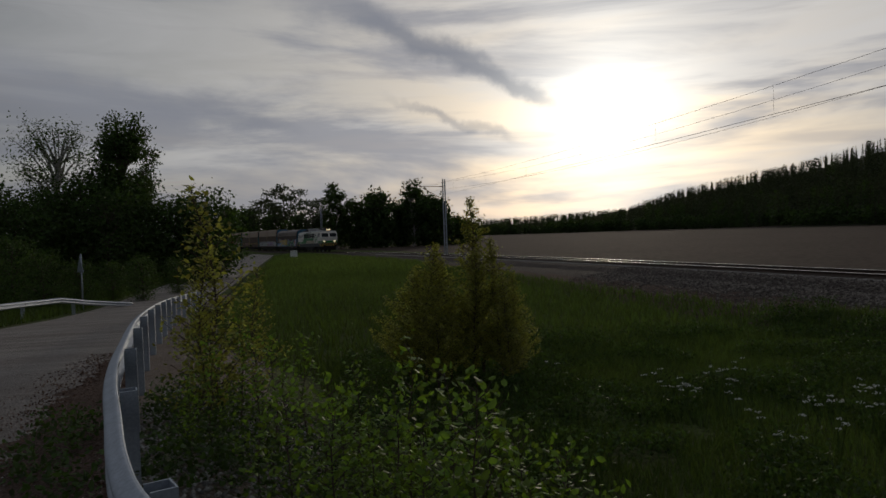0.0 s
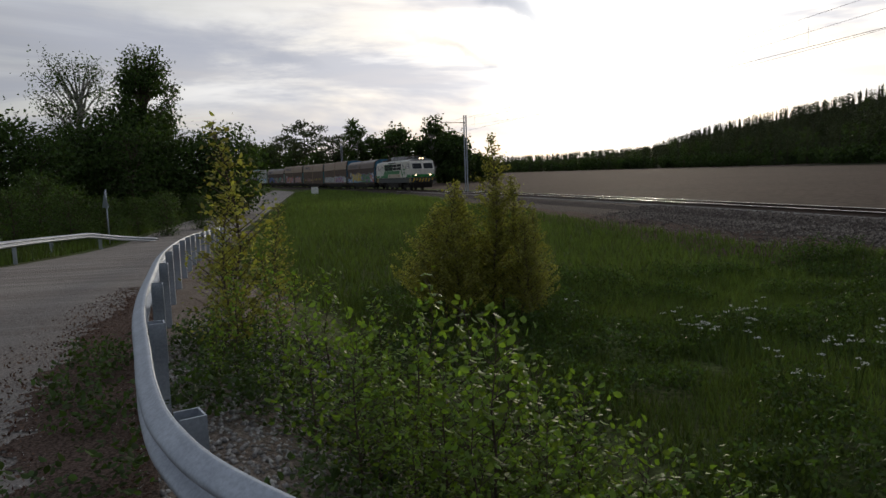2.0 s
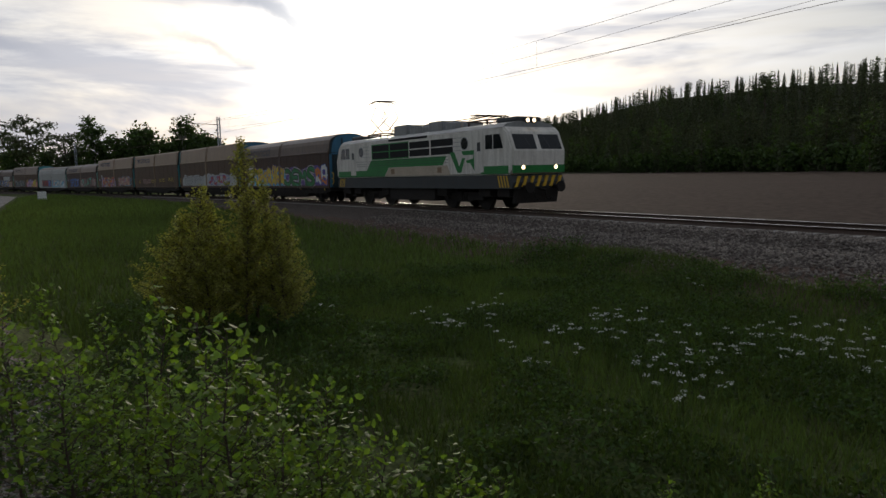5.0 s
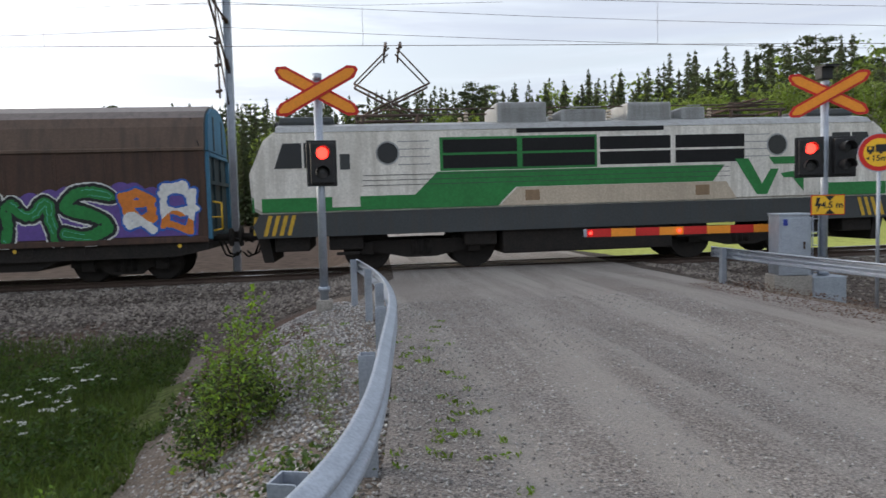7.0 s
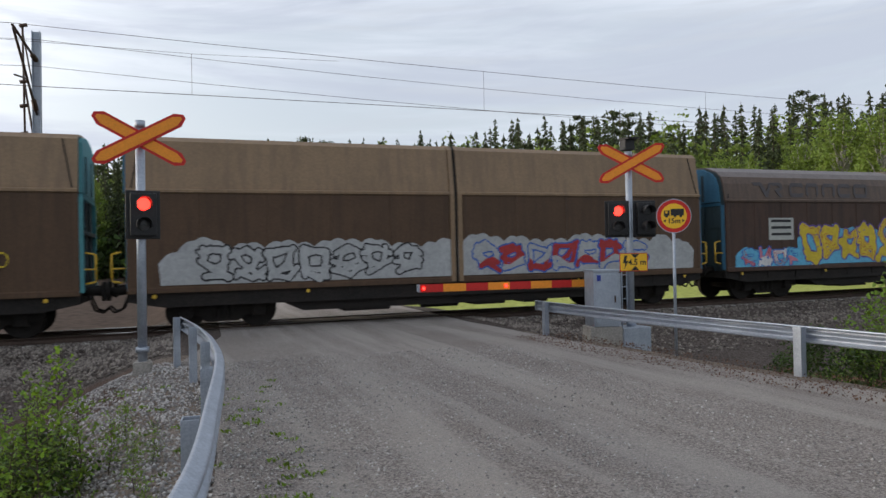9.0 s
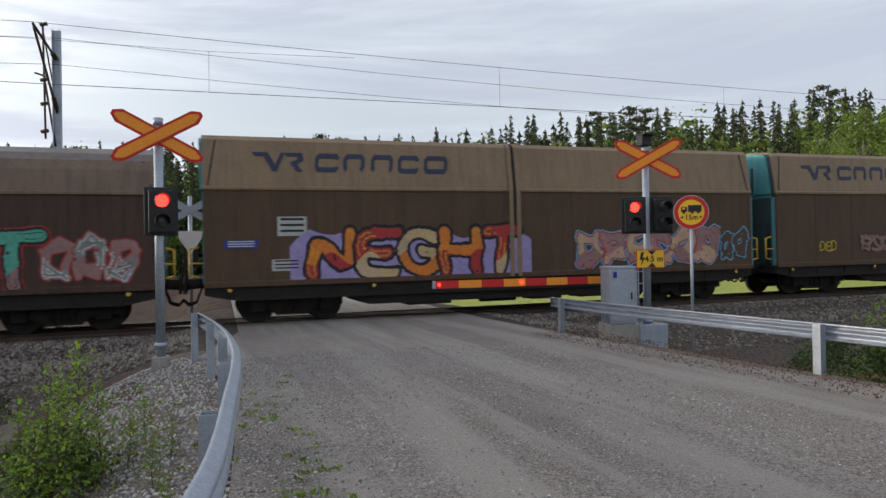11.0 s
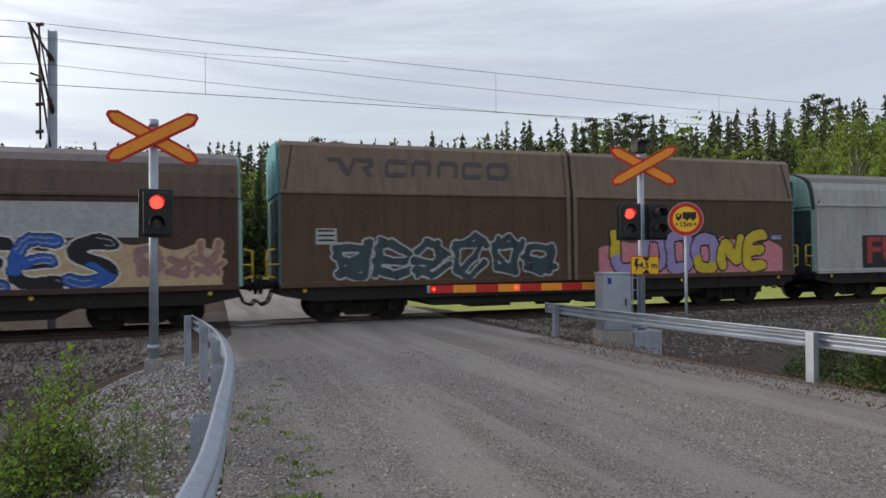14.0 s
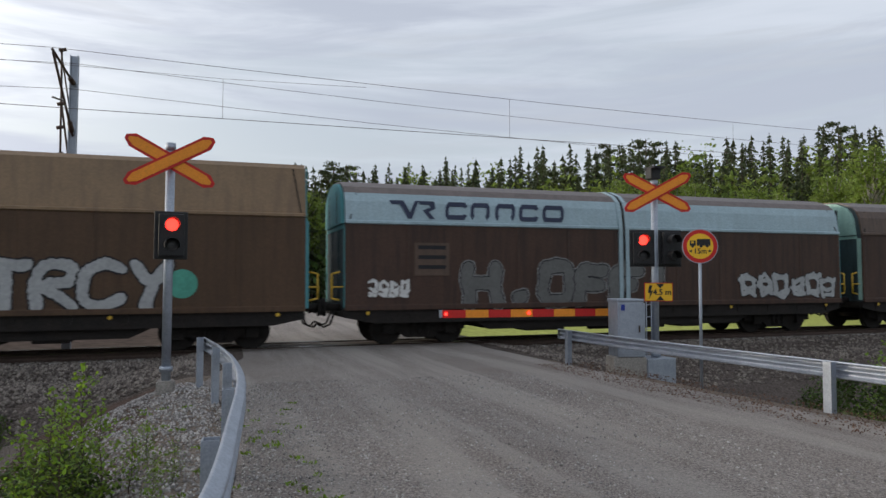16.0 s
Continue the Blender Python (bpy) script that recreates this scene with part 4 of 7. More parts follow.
def make_loco():
    th = empty("locomotive", on_track(-60), "grimy green and white electric locomotive with a grey skirt", "locomotive")
    prof = [(-8.75, 1.62), (-8.95, 1.75), (-9.0, 2.65), (-8.62, 3.5), (-8.35, 3.72), (8.35, 3.72), (8.62, 3.5), (9.0, 2.65), (8.95, 1.75), (8.75, 1.62)]
    bm = bmesh.new()
    prism(bm, prof, -1.54, 1.54)
    bmesh.ops.bevel(bm, geom=[e for e in bm.edges if abs(e.verts[0].co.y) > 1 and e.verts[0].co.y * e.verts[1].co.y > 0], offset=0.07, segments=3, affect="EDGES")
    part("body", bm, P["white"], th, "grimy white body shell")
    bm = bmesh.new()
    prism(bm, [(-8.85, 1.0), (-8.95, 1.3), (-8.78, 1.62), (8.78, 1.62), (8.95, 1.3), (8.85, 1.0)], -1.5, 1.5)
    part("skirt", bm, P["grey"], th, "dark grey skirt")
    bm = bmesh.new()
    prism(bm, [(-1.5, 3.7), (-1.3, 3.86), (-0.7, 3.98), (0.7, 3.98), (1.3, 3.86), (1.5, 3.7)], -8.3, 8.3, axis="x")
    part("roof", bm, P["roofgrey"], th)
    for side in (-1, 1):
        y = side * 1.5415
        t = 0.004 if side < 0 else -0.004

        def s(name, pts, mat, label="", lift=0.0):
            yy = y + side * lift
            return slab(th, name, pts, max(yy, yy + side * 0.004), 0.004, mat, label)
        s("green_band", [(-8.7, 1.66), (-2.55, 1.66), (-2.05, 2.15), (3.5, 2.15), (3.85, 2.6), (-4.15, 2.6), (-4.75, 2.02), (-8.7, 2.02)], P["green"], "green livery stripe")
        s("green_band", [(6.7, 1.66), (8.7, 1.66), (8.7, 2.02), (6.5, 2.02)], P["green"])
        s("beige_band", [(-2.5, 1.66), (4.2, 1.66), (3.9, 2.14), (-2.0, 2.14)], P["beige"])
        # livery sign, plain green shapes
        s("livery_mark", [(4.15, 2.75), (4.55, 2.75), (4.95, 2.05), (5.2, 2.45), (5.45, 2.45), (5.1, 1.75), (4.8, 1.75)], P["green"], lift=0.005)
        s("livery_mark", [(5.15, 2.78), (6.3, 2.78), (6.5, 2.6), (6.45, 2.35), (6.2, 2.25), (6.6, 1.8), (6.2, 1.8), (5.85, 2.2), (5.6, 2.2), (5.5, 2.32), (6.1, 2.4), (6.15, 2.58), (5.3, 2.58)], P["green"], lift=0.005)
        for g in range(4):
            x0 = -4.05 + g * 2.14
            for r in range(2):
                s("vent_window", rect(x0 + 0.06, x0 + 2.06, 2.68 + r * 0.41, 3.03 + r * 0.41), P["louvre"], "black louvred window", 0.002)
            s("window_frame", rect(x0 - 0.02, x0 + 2.12, 2.62, 3.5), P["white"] if g > 1 else P["green"])
        for px in (-5.44, 5.4):
            s("porthole", disc(px, 3.12, 0.27), GLASS, "round dark window", 0.006)
            s("porthole_rim", disc(px, 3.12, 0.31), P["roofgrey"], "", 0.002)
        for k in (-1, 1):
            s("cab_window", [(k * 8.35, 2.78), (k * 7.05, 2.78), (k * 7.05, 3.42), (k * 8.12, 3.42)][::k], GLASS, "", 0.004)
            s("window_bar", rect(k * 7.62 - 0.025, k * 7.62 + 0.025, 2.78, 3.42), P["white"], "", 0.009)
            s("cab_door", rect(k * 6.55 - 0.36, k * 6.55 + 0.36, 1.75, 3.5), P["white"], "", 0.006)
            s("door_window", rect(k * 6.55 - 0.13, k * 6.55 + 0.13, 2.72, 3.12), P["grey"], "", 0.011)
            s("door_step", rect(k * 6.55 - 0.3, k * 6.55 + 0.3, 0.5, 0.58), P["under"])
            for i in range(4):
                s("hazard_stripe", [(k * 8.7 - k * i * 0.2, 1.06), (k * 8.6 - k * i * 0.2, 1.06), (k * (8.45 - i * 0.2), 1.58), (k * (8.55 - i * 0.2), 1.58)][::k], P["yellow"], "", -0.036)
            for i in range(4):
                s("body_rib", rect(k * 4.75 - 0.42, k * 4.75 + 0.42, 2.8 + i * 0.2, 2.825 + i * 0.2), P["roofgrey"], "", 0.001)
        for i in range(3):
            s("body_rib", rect(-6.1, 4.0, 2.28 + i * 0.13, 2.295 + i * 0.13), P["grey"], "", 0.0045)
        for px in (-1.6, 3.2):
            s("hatch", rect(px - 0.2, px + 0.2, 1.78, 2.06), P["tan"], "", 0.006)
        s("roof_louvre", rect(-2.0, 2.1, 3.58, 3.7), P["louvre"], "", 0.004)
    # cab fronts
    for k in (-1, 1):
        lean = math.degrees(math.atan2(0.38, 0.85))
        for y in (-0.73, 0.73):
            bm = bmesh.new()
            box(bm, -0.008, 0.008, -0.6, 0.6, -0.36, 0.36, 0, 0.004)
            o = part("windscreen", bm, GLASS, th)
            o.matrix_basis = pose(k * 8.825, y, 3.05, 0, -k * lean, 0)
            bm = bmesh.new()
            box(bm, -0.006, 0.006, -0.012, 0.012, -0.3, 0.3)
            o = part("wiper", bm, M["black"], th)
            o.matrix_basis = pose(k * 8.85, y * 0.75, 3.0, 20, -k * lean, 0)
            bm = bmesh.new()
            tube(bm, (k * 8.93, y * 1.3, 1.93), (k * 8.99, y * 1.3, 1.93), 0.11, n=16)
            tube(bm, (k * 8.99, y * 1.3, 1.93), (k * 9.0, y * 1.3, 1.93), 0.085, n=16, mat=1)
            part("headlight", bm, [P["roofgrey"], HEADLIGHT if k > 0 else LENS], th, "lit headlight" if k > 0 else "")
        bm = bmesh.new()
        box(bm, k * 8.93 - 0.02, k * 8.93 + 0.035, -1.5, 1.5, 1.68, 2.05, 0, 0.01)
        part("front_band", bm, P["green"], th)
        for i in range(7):
            bm = bmesh.new()
            prism(bm, [(-1.4 + i * 0.4, 1.08), (-1.25 + i * 0.4, 1.08), (-1.05 + i * 0.4, 1.55), (-1.2 + i * 0.4, 1.55)], k * 8.9, k * 8.965, axis="x")
            part("hazard_stripe", bm, P["yellow"], th)
        for y in (-0.18, 0.18):
            bm = bmesh.new()
            tube(bm, (k * 8.3, y, 4.02), (k * 8.42, y, 4.02), 0.11, n=14)
            tube(bm, (k * 8.42, y, 4.02), (k * 8.43, y, 4.02), 0.09, n=14, mat=1)
            part("top_light", bm, [M["black"], HEADLIGHT if k > 0 else LENS], th)
        coupling(th, k * 8.9, k)
        bm = bmesh.new()
        box(bm, k * 7.55 - 0.75, k * 7.55 + 0.75, -0.75, 0.75, 3.9, 4.2, 0, 0.14)
        part("air_conditioner", bm, P["grey"], th, "rounded roof cooling unit")
        bm = bmesh.new()
        prism(bm, [(k * 8.6, 1.0), (k * 8.9, 1.0), (k * 8.75, 0.35), (k * 8.5, 0.35)][::k], -1.2, 1.2)
        part("snow_plough", bm, P["under"], th)
        bogie(th, k * 4.6, 0.625, 1.45)
    bm = bmesh.new()
    box(bm, -2.4, 2.4, -1.35, 1.35, 0.36, 1.05, 0, 0.05)
    part("underfloor_box", bm, P["under"], th)
    for q in (-8.0, -6.6, -3.0, 3.0, 6.6, 8.0):
        bm = bmesh.new()
        box(bm, q - 0.45, q + 0.45, -1.3, 1.3, 0.62, 1.04, 0, 0.04)
        part("underfloor_box", bm, P["under"], th)
    # roof gear
    for x0, x1, h in ((-2.4, -1.0, 0.5), (1.3, 2.6, 0.45), (-0.6, 0.7, 0.28), (2.9, 3.6, 0.3)):
        bm = bmesh.new()
        box(bm, x0, x1, -0.95, 0.95, 3.9, 3.98 + h, 0, 0.06)
        for i in range(5):
            box(bm, x0 + 0.15, x1 - 0.15, -0.97, -0.955, 4.02 + i * 0.07, 4.05 + i * 0.07)
        part("roof_unit", bm, P["roofgrey"], th)
    for px in (-3.2, -0.8, 0.9, 3.9):
        for y in (-0.6, 0.6):
            bm = bmesh.new()
            for i in range(4):
                tube(bm, (px, y, 3.95 + i * 0.09), (px, y, 4.0 + i * 0.09), 0.075, 0.045, n=10)
            part("insulator", bm, P["beige"], th)
    bm = bmesh.new()
    for y in (-0.6, 0.6):
        tube(bm, (-5.5, y, 4.36), (5.5, y, 4.36), 0.02, n=6)
    part("roof_busbar", bm, M["rail"], th)
    for px, up in ((-5.3, True), (5.3, False)):
        bm = bmesh.new()
        for y in (-0.65, 0.65):
            tube(bm, (px - 0.9, y, 4.2), (px + 0.9, y, 4.2), 0.04, n=8)
            for q in (-0.75, 0.75):
                tube(bm, (px + q, y, 3.9), (px + q, y, 4.2), 0.05, n=8)
        for q in (-0.9, 0.9):
            tube(bm, (px + q, -0.65, 4.2), (px + q, 0.65, 4.2), 0.04, n=8)
        if up:
            for y in (-0.45, 0.45):
                tube(bm, (px + 0.7, y, 4.25), (px - 0.95, y * 0.8, 5.12), 0.03, n=6)
                tube(bm, (px - 0.95, y * 0.8, 5.12), (px + 0.05, y * 0.9, 6.08), 0.022, n=6)
                tube(bm, (px - 0.7, y, 4.25), (px + 1.15, y * 0.8, 5.12), 0.03, n=6)
                tube(bm, (px + 1.15, y * 0.8, 5.12), (px + 0.25, y * 0.9, 6.08), 0.022, n=6)
            for q in (-0.05, 0.35):
                tube(bm, (px + q, -0.6, 6.16), (px + q, 0.6, 6.16), 0.04, n=6)
                for s in (-1, 1):
                    tube(bm, (px + q, s * 0.6, 6.16), (px + q, s * 0.95, 5.96), 0.03, n=6)
        else:
            for y in (-0.5, 0.5):
                tube(bm, (px - 0.95, y, 4.3), (px + 0.95, y, 4.38), 0.025, n=6)
                tube(bm, (px - 0.75, y, 4.42), (px + 0.75, y, 4.44), 0.02, n=6)
            for q in (-0.2, 0.2):
                tube(bm, (px + q, -0.95, 4.46), (px + q, 0.95, 4.46), 0.03, n=6)
        part("pantograph", bm, M["rail"], th, "raised pantograph" if up else "folded pantograph")
    return th


def mesh_from(name, pieces, mats, smooth_wood=False):
    vs, fs, mi, k = [], [], [], 0
    for (v, f), m in pieces:
        vs.append(v)
        fs.append(np.asarray(f) + k)
        mi.append(np.full(len(f), m))
        k += len(v)
    me = bpy.data.meshes.new(name)
    v = np.concatenate(vs)
    width = {f.shape[1] for f in fs}
    if len(width) == 1:
        f = np.concatenate(fs)
        w = width.pop()
        me.vertices.add(len(v))
        me.vertices.foreach_set("co", v.ravel())
        me.loops.add(f.size)
        me.loops.foreach_set("vertex_index", f.ravel().astype(np.int32))
        me.polygons.add(len(f))
        me.polygons.foreach_set("loop_start", np.arange(0, f.size, w, dtype=np.int32))
        me.polygons.foreach_set("material_index", np.concatenate(mi).astype(np.int32))
        me.update(calc_edges=True)
    else:
        me.from_pydata(v.tolist(), [], [tuple(x) for f in fs for x in f.tolist()])
        me.polygons.foreach_set("material_index", np.concatenate(mi).astype(np.int32))
    for m in mats:
        me.materials.append(m)
    return me


# --- painted signs and sprayed pieces on wagon walls ---
WALL_Y = -1.617


def layered(parent, name, shapes, mat, layer, label=""):
    """Several flat outlines as one sprayed layer on the near wall."""
    bm = bmesh.new()
    for pts in shapes:
        prism(bm, pts, WALL_Y - 0.003 * layer - 0.0025, WALL_Y - 0.003 * layer)
    return part(name, bm, mat, parent, label)


def cloud(rng, x0, x1, z0, z1):
    """A lumpy cloud outline."""
    n = max(6, int((x1 - x0) / 0.42))
    top = [(x0 + (x1 - x0) * i / n, z1 - abs(math.sin(i * 1.9)) * 0.12 * (z1 - z0) - rng.uniform(0, 0.22) * (z1 - z0) - (0.35 * (z1 - z0) if i in (0, n) else 0)) for i in range(n + 1)]
    fine = []
    for (a, b), (c, d) in zip(top, top[1:]):
        for k in range(4):
            t = k / 4
            fine.append((a + (c - a) * t, b + (d - b) * t + math.sin(t * math.pi) * 0.09))
    fine.append(top[-1])
    return [(x0 + 0.05, z0), (x1 - 0.05, z0)] + fine[::-1]


def stroke(a, b, w):
    a, b = Vector(a), Vector(b)
    d = (b - a).normalized()
    n = Vector((-d.y, d.x)) * w / 2
    e = d * w * 0.3
    return [tuple(a - n - e), tuple(b - n + e), tuple(b + n + e * 1.6), tuple(a + n - e * 1.4)]


# strokes of letters in a unit box
STROKES = {
    "N": [((0, 0), (0.02, 1), (0.98, 0), (1, 1))], "E": [((1, 1), (0, 1), (0, 0), (1, 0)), ((0, 0.5), (0.8, 0.52))],
    "G": [((1, 0.86), (0.5, 1.04), (0, 0.8), (0, 0.2), (0.5, -0.04), (1, 0.15), (1, 0.5), (0.6, 0.5))], "H": [((0, 0), (0, 1)), ((1, 0), (1, 1)), ((0, 0.5), (1, 0.5))],
    "T": [((0, 1), (1, 1)), ((0.5, 1), (0.5, 0))], "S": [((1, 0.9), (0.4, 1.05), (-0.05, 0.75), (0.5, 0.5), (1.05, 0.25), (0.6, -0.05), (0, 0.1))],
    "P": [((0, 0), (0, 1), (0.9, 1), (1, 0.55), (0.1, 0.45))], "O": [((0.5, 1.03), (0, 0.95), (-0.02, 0.05), (0.5, -0.03), (1, 0.05), (1.02, 0.95), (0.5, 1.03))],
    "C": [((1, 0.85), (0.5, 1.05), (-0.02, 0.85), (-0.02, 0.15), (0.5, -0.05), (1, 0.15))], "K": [((0, 0), (0, 1)), ((0.95, 1), (0.08, 0.5)), ((0.1, 0.55), (1, 0))],
    "B": [((0, 0), (0, 1), (0.95, 1), (0.9, 0.55), (0.1, 0.52)), ((0.1, 0.52), (1.05, 0.5), (1.0, 0), (0, 0))], "R": [((0, 0), (0, 1), (0.95, 1), (0.95, 0.55), (0.1, 0.48), (1, 0))],
    "A": [((0, 0), (0.4, 1), (0.6, 1), (1, 0)), ((0.2, 0.38), (0.8, 0.38))], "L": [((0, 1), (0, 0), (1, 0.05))], "F": [((1, 1), (0, 1), (0, 0)), ((0, 0.52), (0.8, 0.52))],
    "U": [((0, 1), (0, 0.1), (0.5, -0.08), (1, 0.1), (1, 1))], "!": [((0.45, 1), (0.5, 0.42)), ((0.5, 0.1), (0.52, 0.05))], ".": [((0.4, 0.08), (0.6, 0.08))],
    "J": [((0.2, 1), (1, 1), (0.9, 0.1), (0.4, -0.05), (0, 0.25))], "M": [((0, 0), (0.08, 1), (0.5, 0.35), (0.92, 1), (1, 0))], "D": [((0, 0), (0, 1), (0.7, 1), (1.05, 0.5), (0.7, 0), (0, 0))], "Y": [((0, 1), (0.5, 0.5), (1, 1)), ((0.5, 0.5), (0.45, 0))], "I": [((0.5, 0), (0.5, 1))],
}


def wild_strokes(rng):
    """Hooked and curled strokes of one wild sign that cannot be read."""
    j = lambda v: v + rng.uniform(-0.09, 0.09)
    pool = [((0.1, 0), (0.05, 1), (0.7, 0.9)), ((0.95, 1), (0.85, 0), (0.3, 0.1)), ((0, 0.85), (0.5, 1.1), (1, 0.75)), ((0.05, 0.1), (0.6, -0.08), (1.05, 0.3)),
            ((0, 0.55), (0.5, 0.35), (1, 0.6)), ((0.1, 1), (0.2, 0.5), (0.95, 0)), ((0.9, 1), (0.7, 0.45), (0.05, 0)), ((0.2, 0.2), (0.1, 0.8), (0.8, 0.9), (0.9, 0.3), (0.3, 0.15))]
    return [[(j(u), j(v)) for u, v in line] for line in rng.sample(pool, 4)]


CELL = 0.021


def spray_piece(parent, signs, box4, width, fills, line, rim, seed, back=None, halo=None, shine=None, swell=0.0, label=""):
    """One sprayed piece as a skin of paint: outlines, fills, highlights and background on a fine grid.
    signs: strokes of each sign in metres, each a list of points."""
    rng = np.random.default_rng(seed)
    x0, x1, z0, z1 = box4
    nx, nz = int((x1 - x0) / CELL), int((z1 - z0) / CELL)
    gx, gz = np.meshgrid(x0 + (np.arange(nx) + 0.5) * CELL, z0 + (np.arange(nz) + 0.5) * CELL)
    ph = rng.uniform(0, 6.28, 6)
    wx = gx + swell * (np.sin(gz * 5.1 + ph[0] + gx * 1.3) + 0.6 * np.sin(gz * 9.0 - gx * 4.0 + ph[1]))
    wz = gz + swell * (np.sin(gx * 4.3 + ph[2]) + 0.6 * np.sin(gx * 8.1 + gz * 5.0 + ph[3]))
    kind = np.full((nz, nx), -1)
    names = []

    def col(n):
        if n not in names:
            names.append(n)
        return names.index(n)

    def dist(lines, qx, qz):
        best = np.full(qx.shape, 9.0)
        for pts in lines:
            for (a, b), (c, d) in zip(pts, pts[1:]):
                ex, ez = c - a, d - b
                t = np.clip(((qx - a) * ex + (qz - b) * ez) / (ex * ex + ez * ez + 1e-9), 0, 1)
                best = np.minimum(best, np.hypot(qx - a - t * ex, (qz - b - t * ez) * 1.0) - width * 0.12 * np.sin(t * 3.1 + a))
        return best
    every = [dist(g, wx, wz) for g in signs]
    if every:
        low = np.minimum.reduce(every)
    if back:
        lump = z1 - (z1 - z0) * (0.16 + 0.09 * np.abs(np.sin(gx * 3.3 + ph[4])) + 0.10 * np.sin(gx * 1.1 + ph[5]) ** 2)
        edge = np.minimum(gx - x0, x1 - gx)
        kind[(gz < lump - 0.25 * np.exp(-edge / 0.18)) & (gz > z0 + 0.05)] = col(back)
    if halo:
        kind[low < width + rim + 0.035] = col(halo)
    for i, d in enumerate(every):
        kind[d < width + rim] = col(line)
        main = fills[i % len(fills)]
        inside = d < width
        kind[inside] = col(main)
        if len(fills) > 1:
            other = fills[(i + 1) % len(fills)]
            kind[inside & (gz < z0 + (z1 - z0) * (0.36 + 0.1 * np.sin(gx * 6 + ph[0])))] = col(other)
        if shine:
            kind[inside & (np.abs(d - width * 0.45) < 0.009) & (np.sin(gx * 2.7 + gz * 3.1 + i) > 0.1)] = col(shine)
            for k in range(2):
                ok = np.argwhere(inside)
                if len(ok):
                    cz, cx = ok[rng.integers(len(ok))]
                    kind[inside & (np.hypot(gx - gx[cz, cx], gz - gz[cz, cx]) < rng.uniform(0.02, 0.045))] = col(line)
    layers = sum(o.name.startswith("sprayed_piece") for o in parent.children)
    js, iz = np.nonzero(kind >= 0)
    if not len(js):
        return None
    idx = np.full((nz + 1, nx + 1), -1)
    corner = np.stack([np.stack([js, iz]), np.stack([js, iz + 1]), np.stack([js + 1, iz + 1]), np.stack([js + 1, iz])])
    idx[corner[:, 0], corner[:, 1]] = 0
    used = np.argwhere(idx == 0)
    idx[used[:, 0], used[:, 1]] = np.arange(len(used))
    v = np.stack([x0 + used[:, 1] * CELL, np.full(len(used), WALL_Y - 0.004 - 0.003 * layers), z0 + used[:, 0] * CELL], 1)
    f = idx[corner[:, 0], corner[:, 1]].T
    me = mesh_from("sprayed_piece", [((v, f), 0)], [P[n] for n in names])
    me.polygons.foreach_set("material_index", kind[js, iz].astype(np.int32))
    ob = new("sprayed_piece", me)
    ob.parent = parent
    if label:
        ob["label"] = label
    return ob


def set_signs(lines, px, z0, w, h, lean=0.0, soft=2):
    """Puts unit-box strokes into the wall's metres, with rounded corners."""
    return [rounded([(px + u * w + lean * t * h, z0 + t * h) for u, t in line], soft) for line in lines]


def wild(parent, seed, x0, x1, z0, z1, fill, line, back=None, shine=None, n=None, rim=0.05, halo=None):
    rng = random.Random(seed)
    n = n or max(3, int((x1 - x0) / ((z1 - z0) * 0.85)))
    w, h = (x1 - x0) / n, z1 - z0
    th = min(0.11, h * 0.078)
    signs = [set_signs(wild_strokes(rng), x0 + i * w + w * 0.1, z0 + h * 0.14, w * 0.84, h * rng.uniform(0.66, 0.8), rng.uniform(-0.1, 0.2), 0) for i in range(n)]
    fills = fill if isinstance(fill, tuple) else (fill,)
    spray_piece(parent, signs, (x0 - 0.25, x1 + 0.25, z0 - 0.08, z1 + 0.2), th, fills, line, min(rim, th * 0.6), seed, back, halo, shine, th * 0.4)


def lettered(parent, body, px, pz, size, fill, line, back=None, squeeze=1.0, bold=0.05, rim=0.05, extent=None, tall=1.3, fills=None, halo=None, shine=None, label=""):
    """Sprayed letters, each set a little askew, with an outline."""
    rng = random.Random(len(body) * 7)
    step = size * 0.78 * squeeze
    h = size * 0.72 * tall
    th = bold * 1.1 + size * 0.02
    signs = []
    for i, ch in enumerate(body):
        lx = px + (i - len(body) / 2) * step
        grow = rng.uniform(0.92, 1.08)
        signs.append(set_signs(STROKES[ch], lx + th * 0.9, pz - h / 2 + th * 0.5 + rng.uniform(-0.03, 0.03), step - th * 1.9, (h - th) * grow, rng.uniform(-0.08, 0.1)))
    half = len(body) * step / 2 + 0.3
    spray_piece(parent, signs, extent or (px - half, px + half, pz - h / 2 - 0.2, pz + h / 2 + 0.25), th, fills or (fill,), line, rim, len(body) * 7, back, halo, shine, min(0.03, th * 0.25), label)


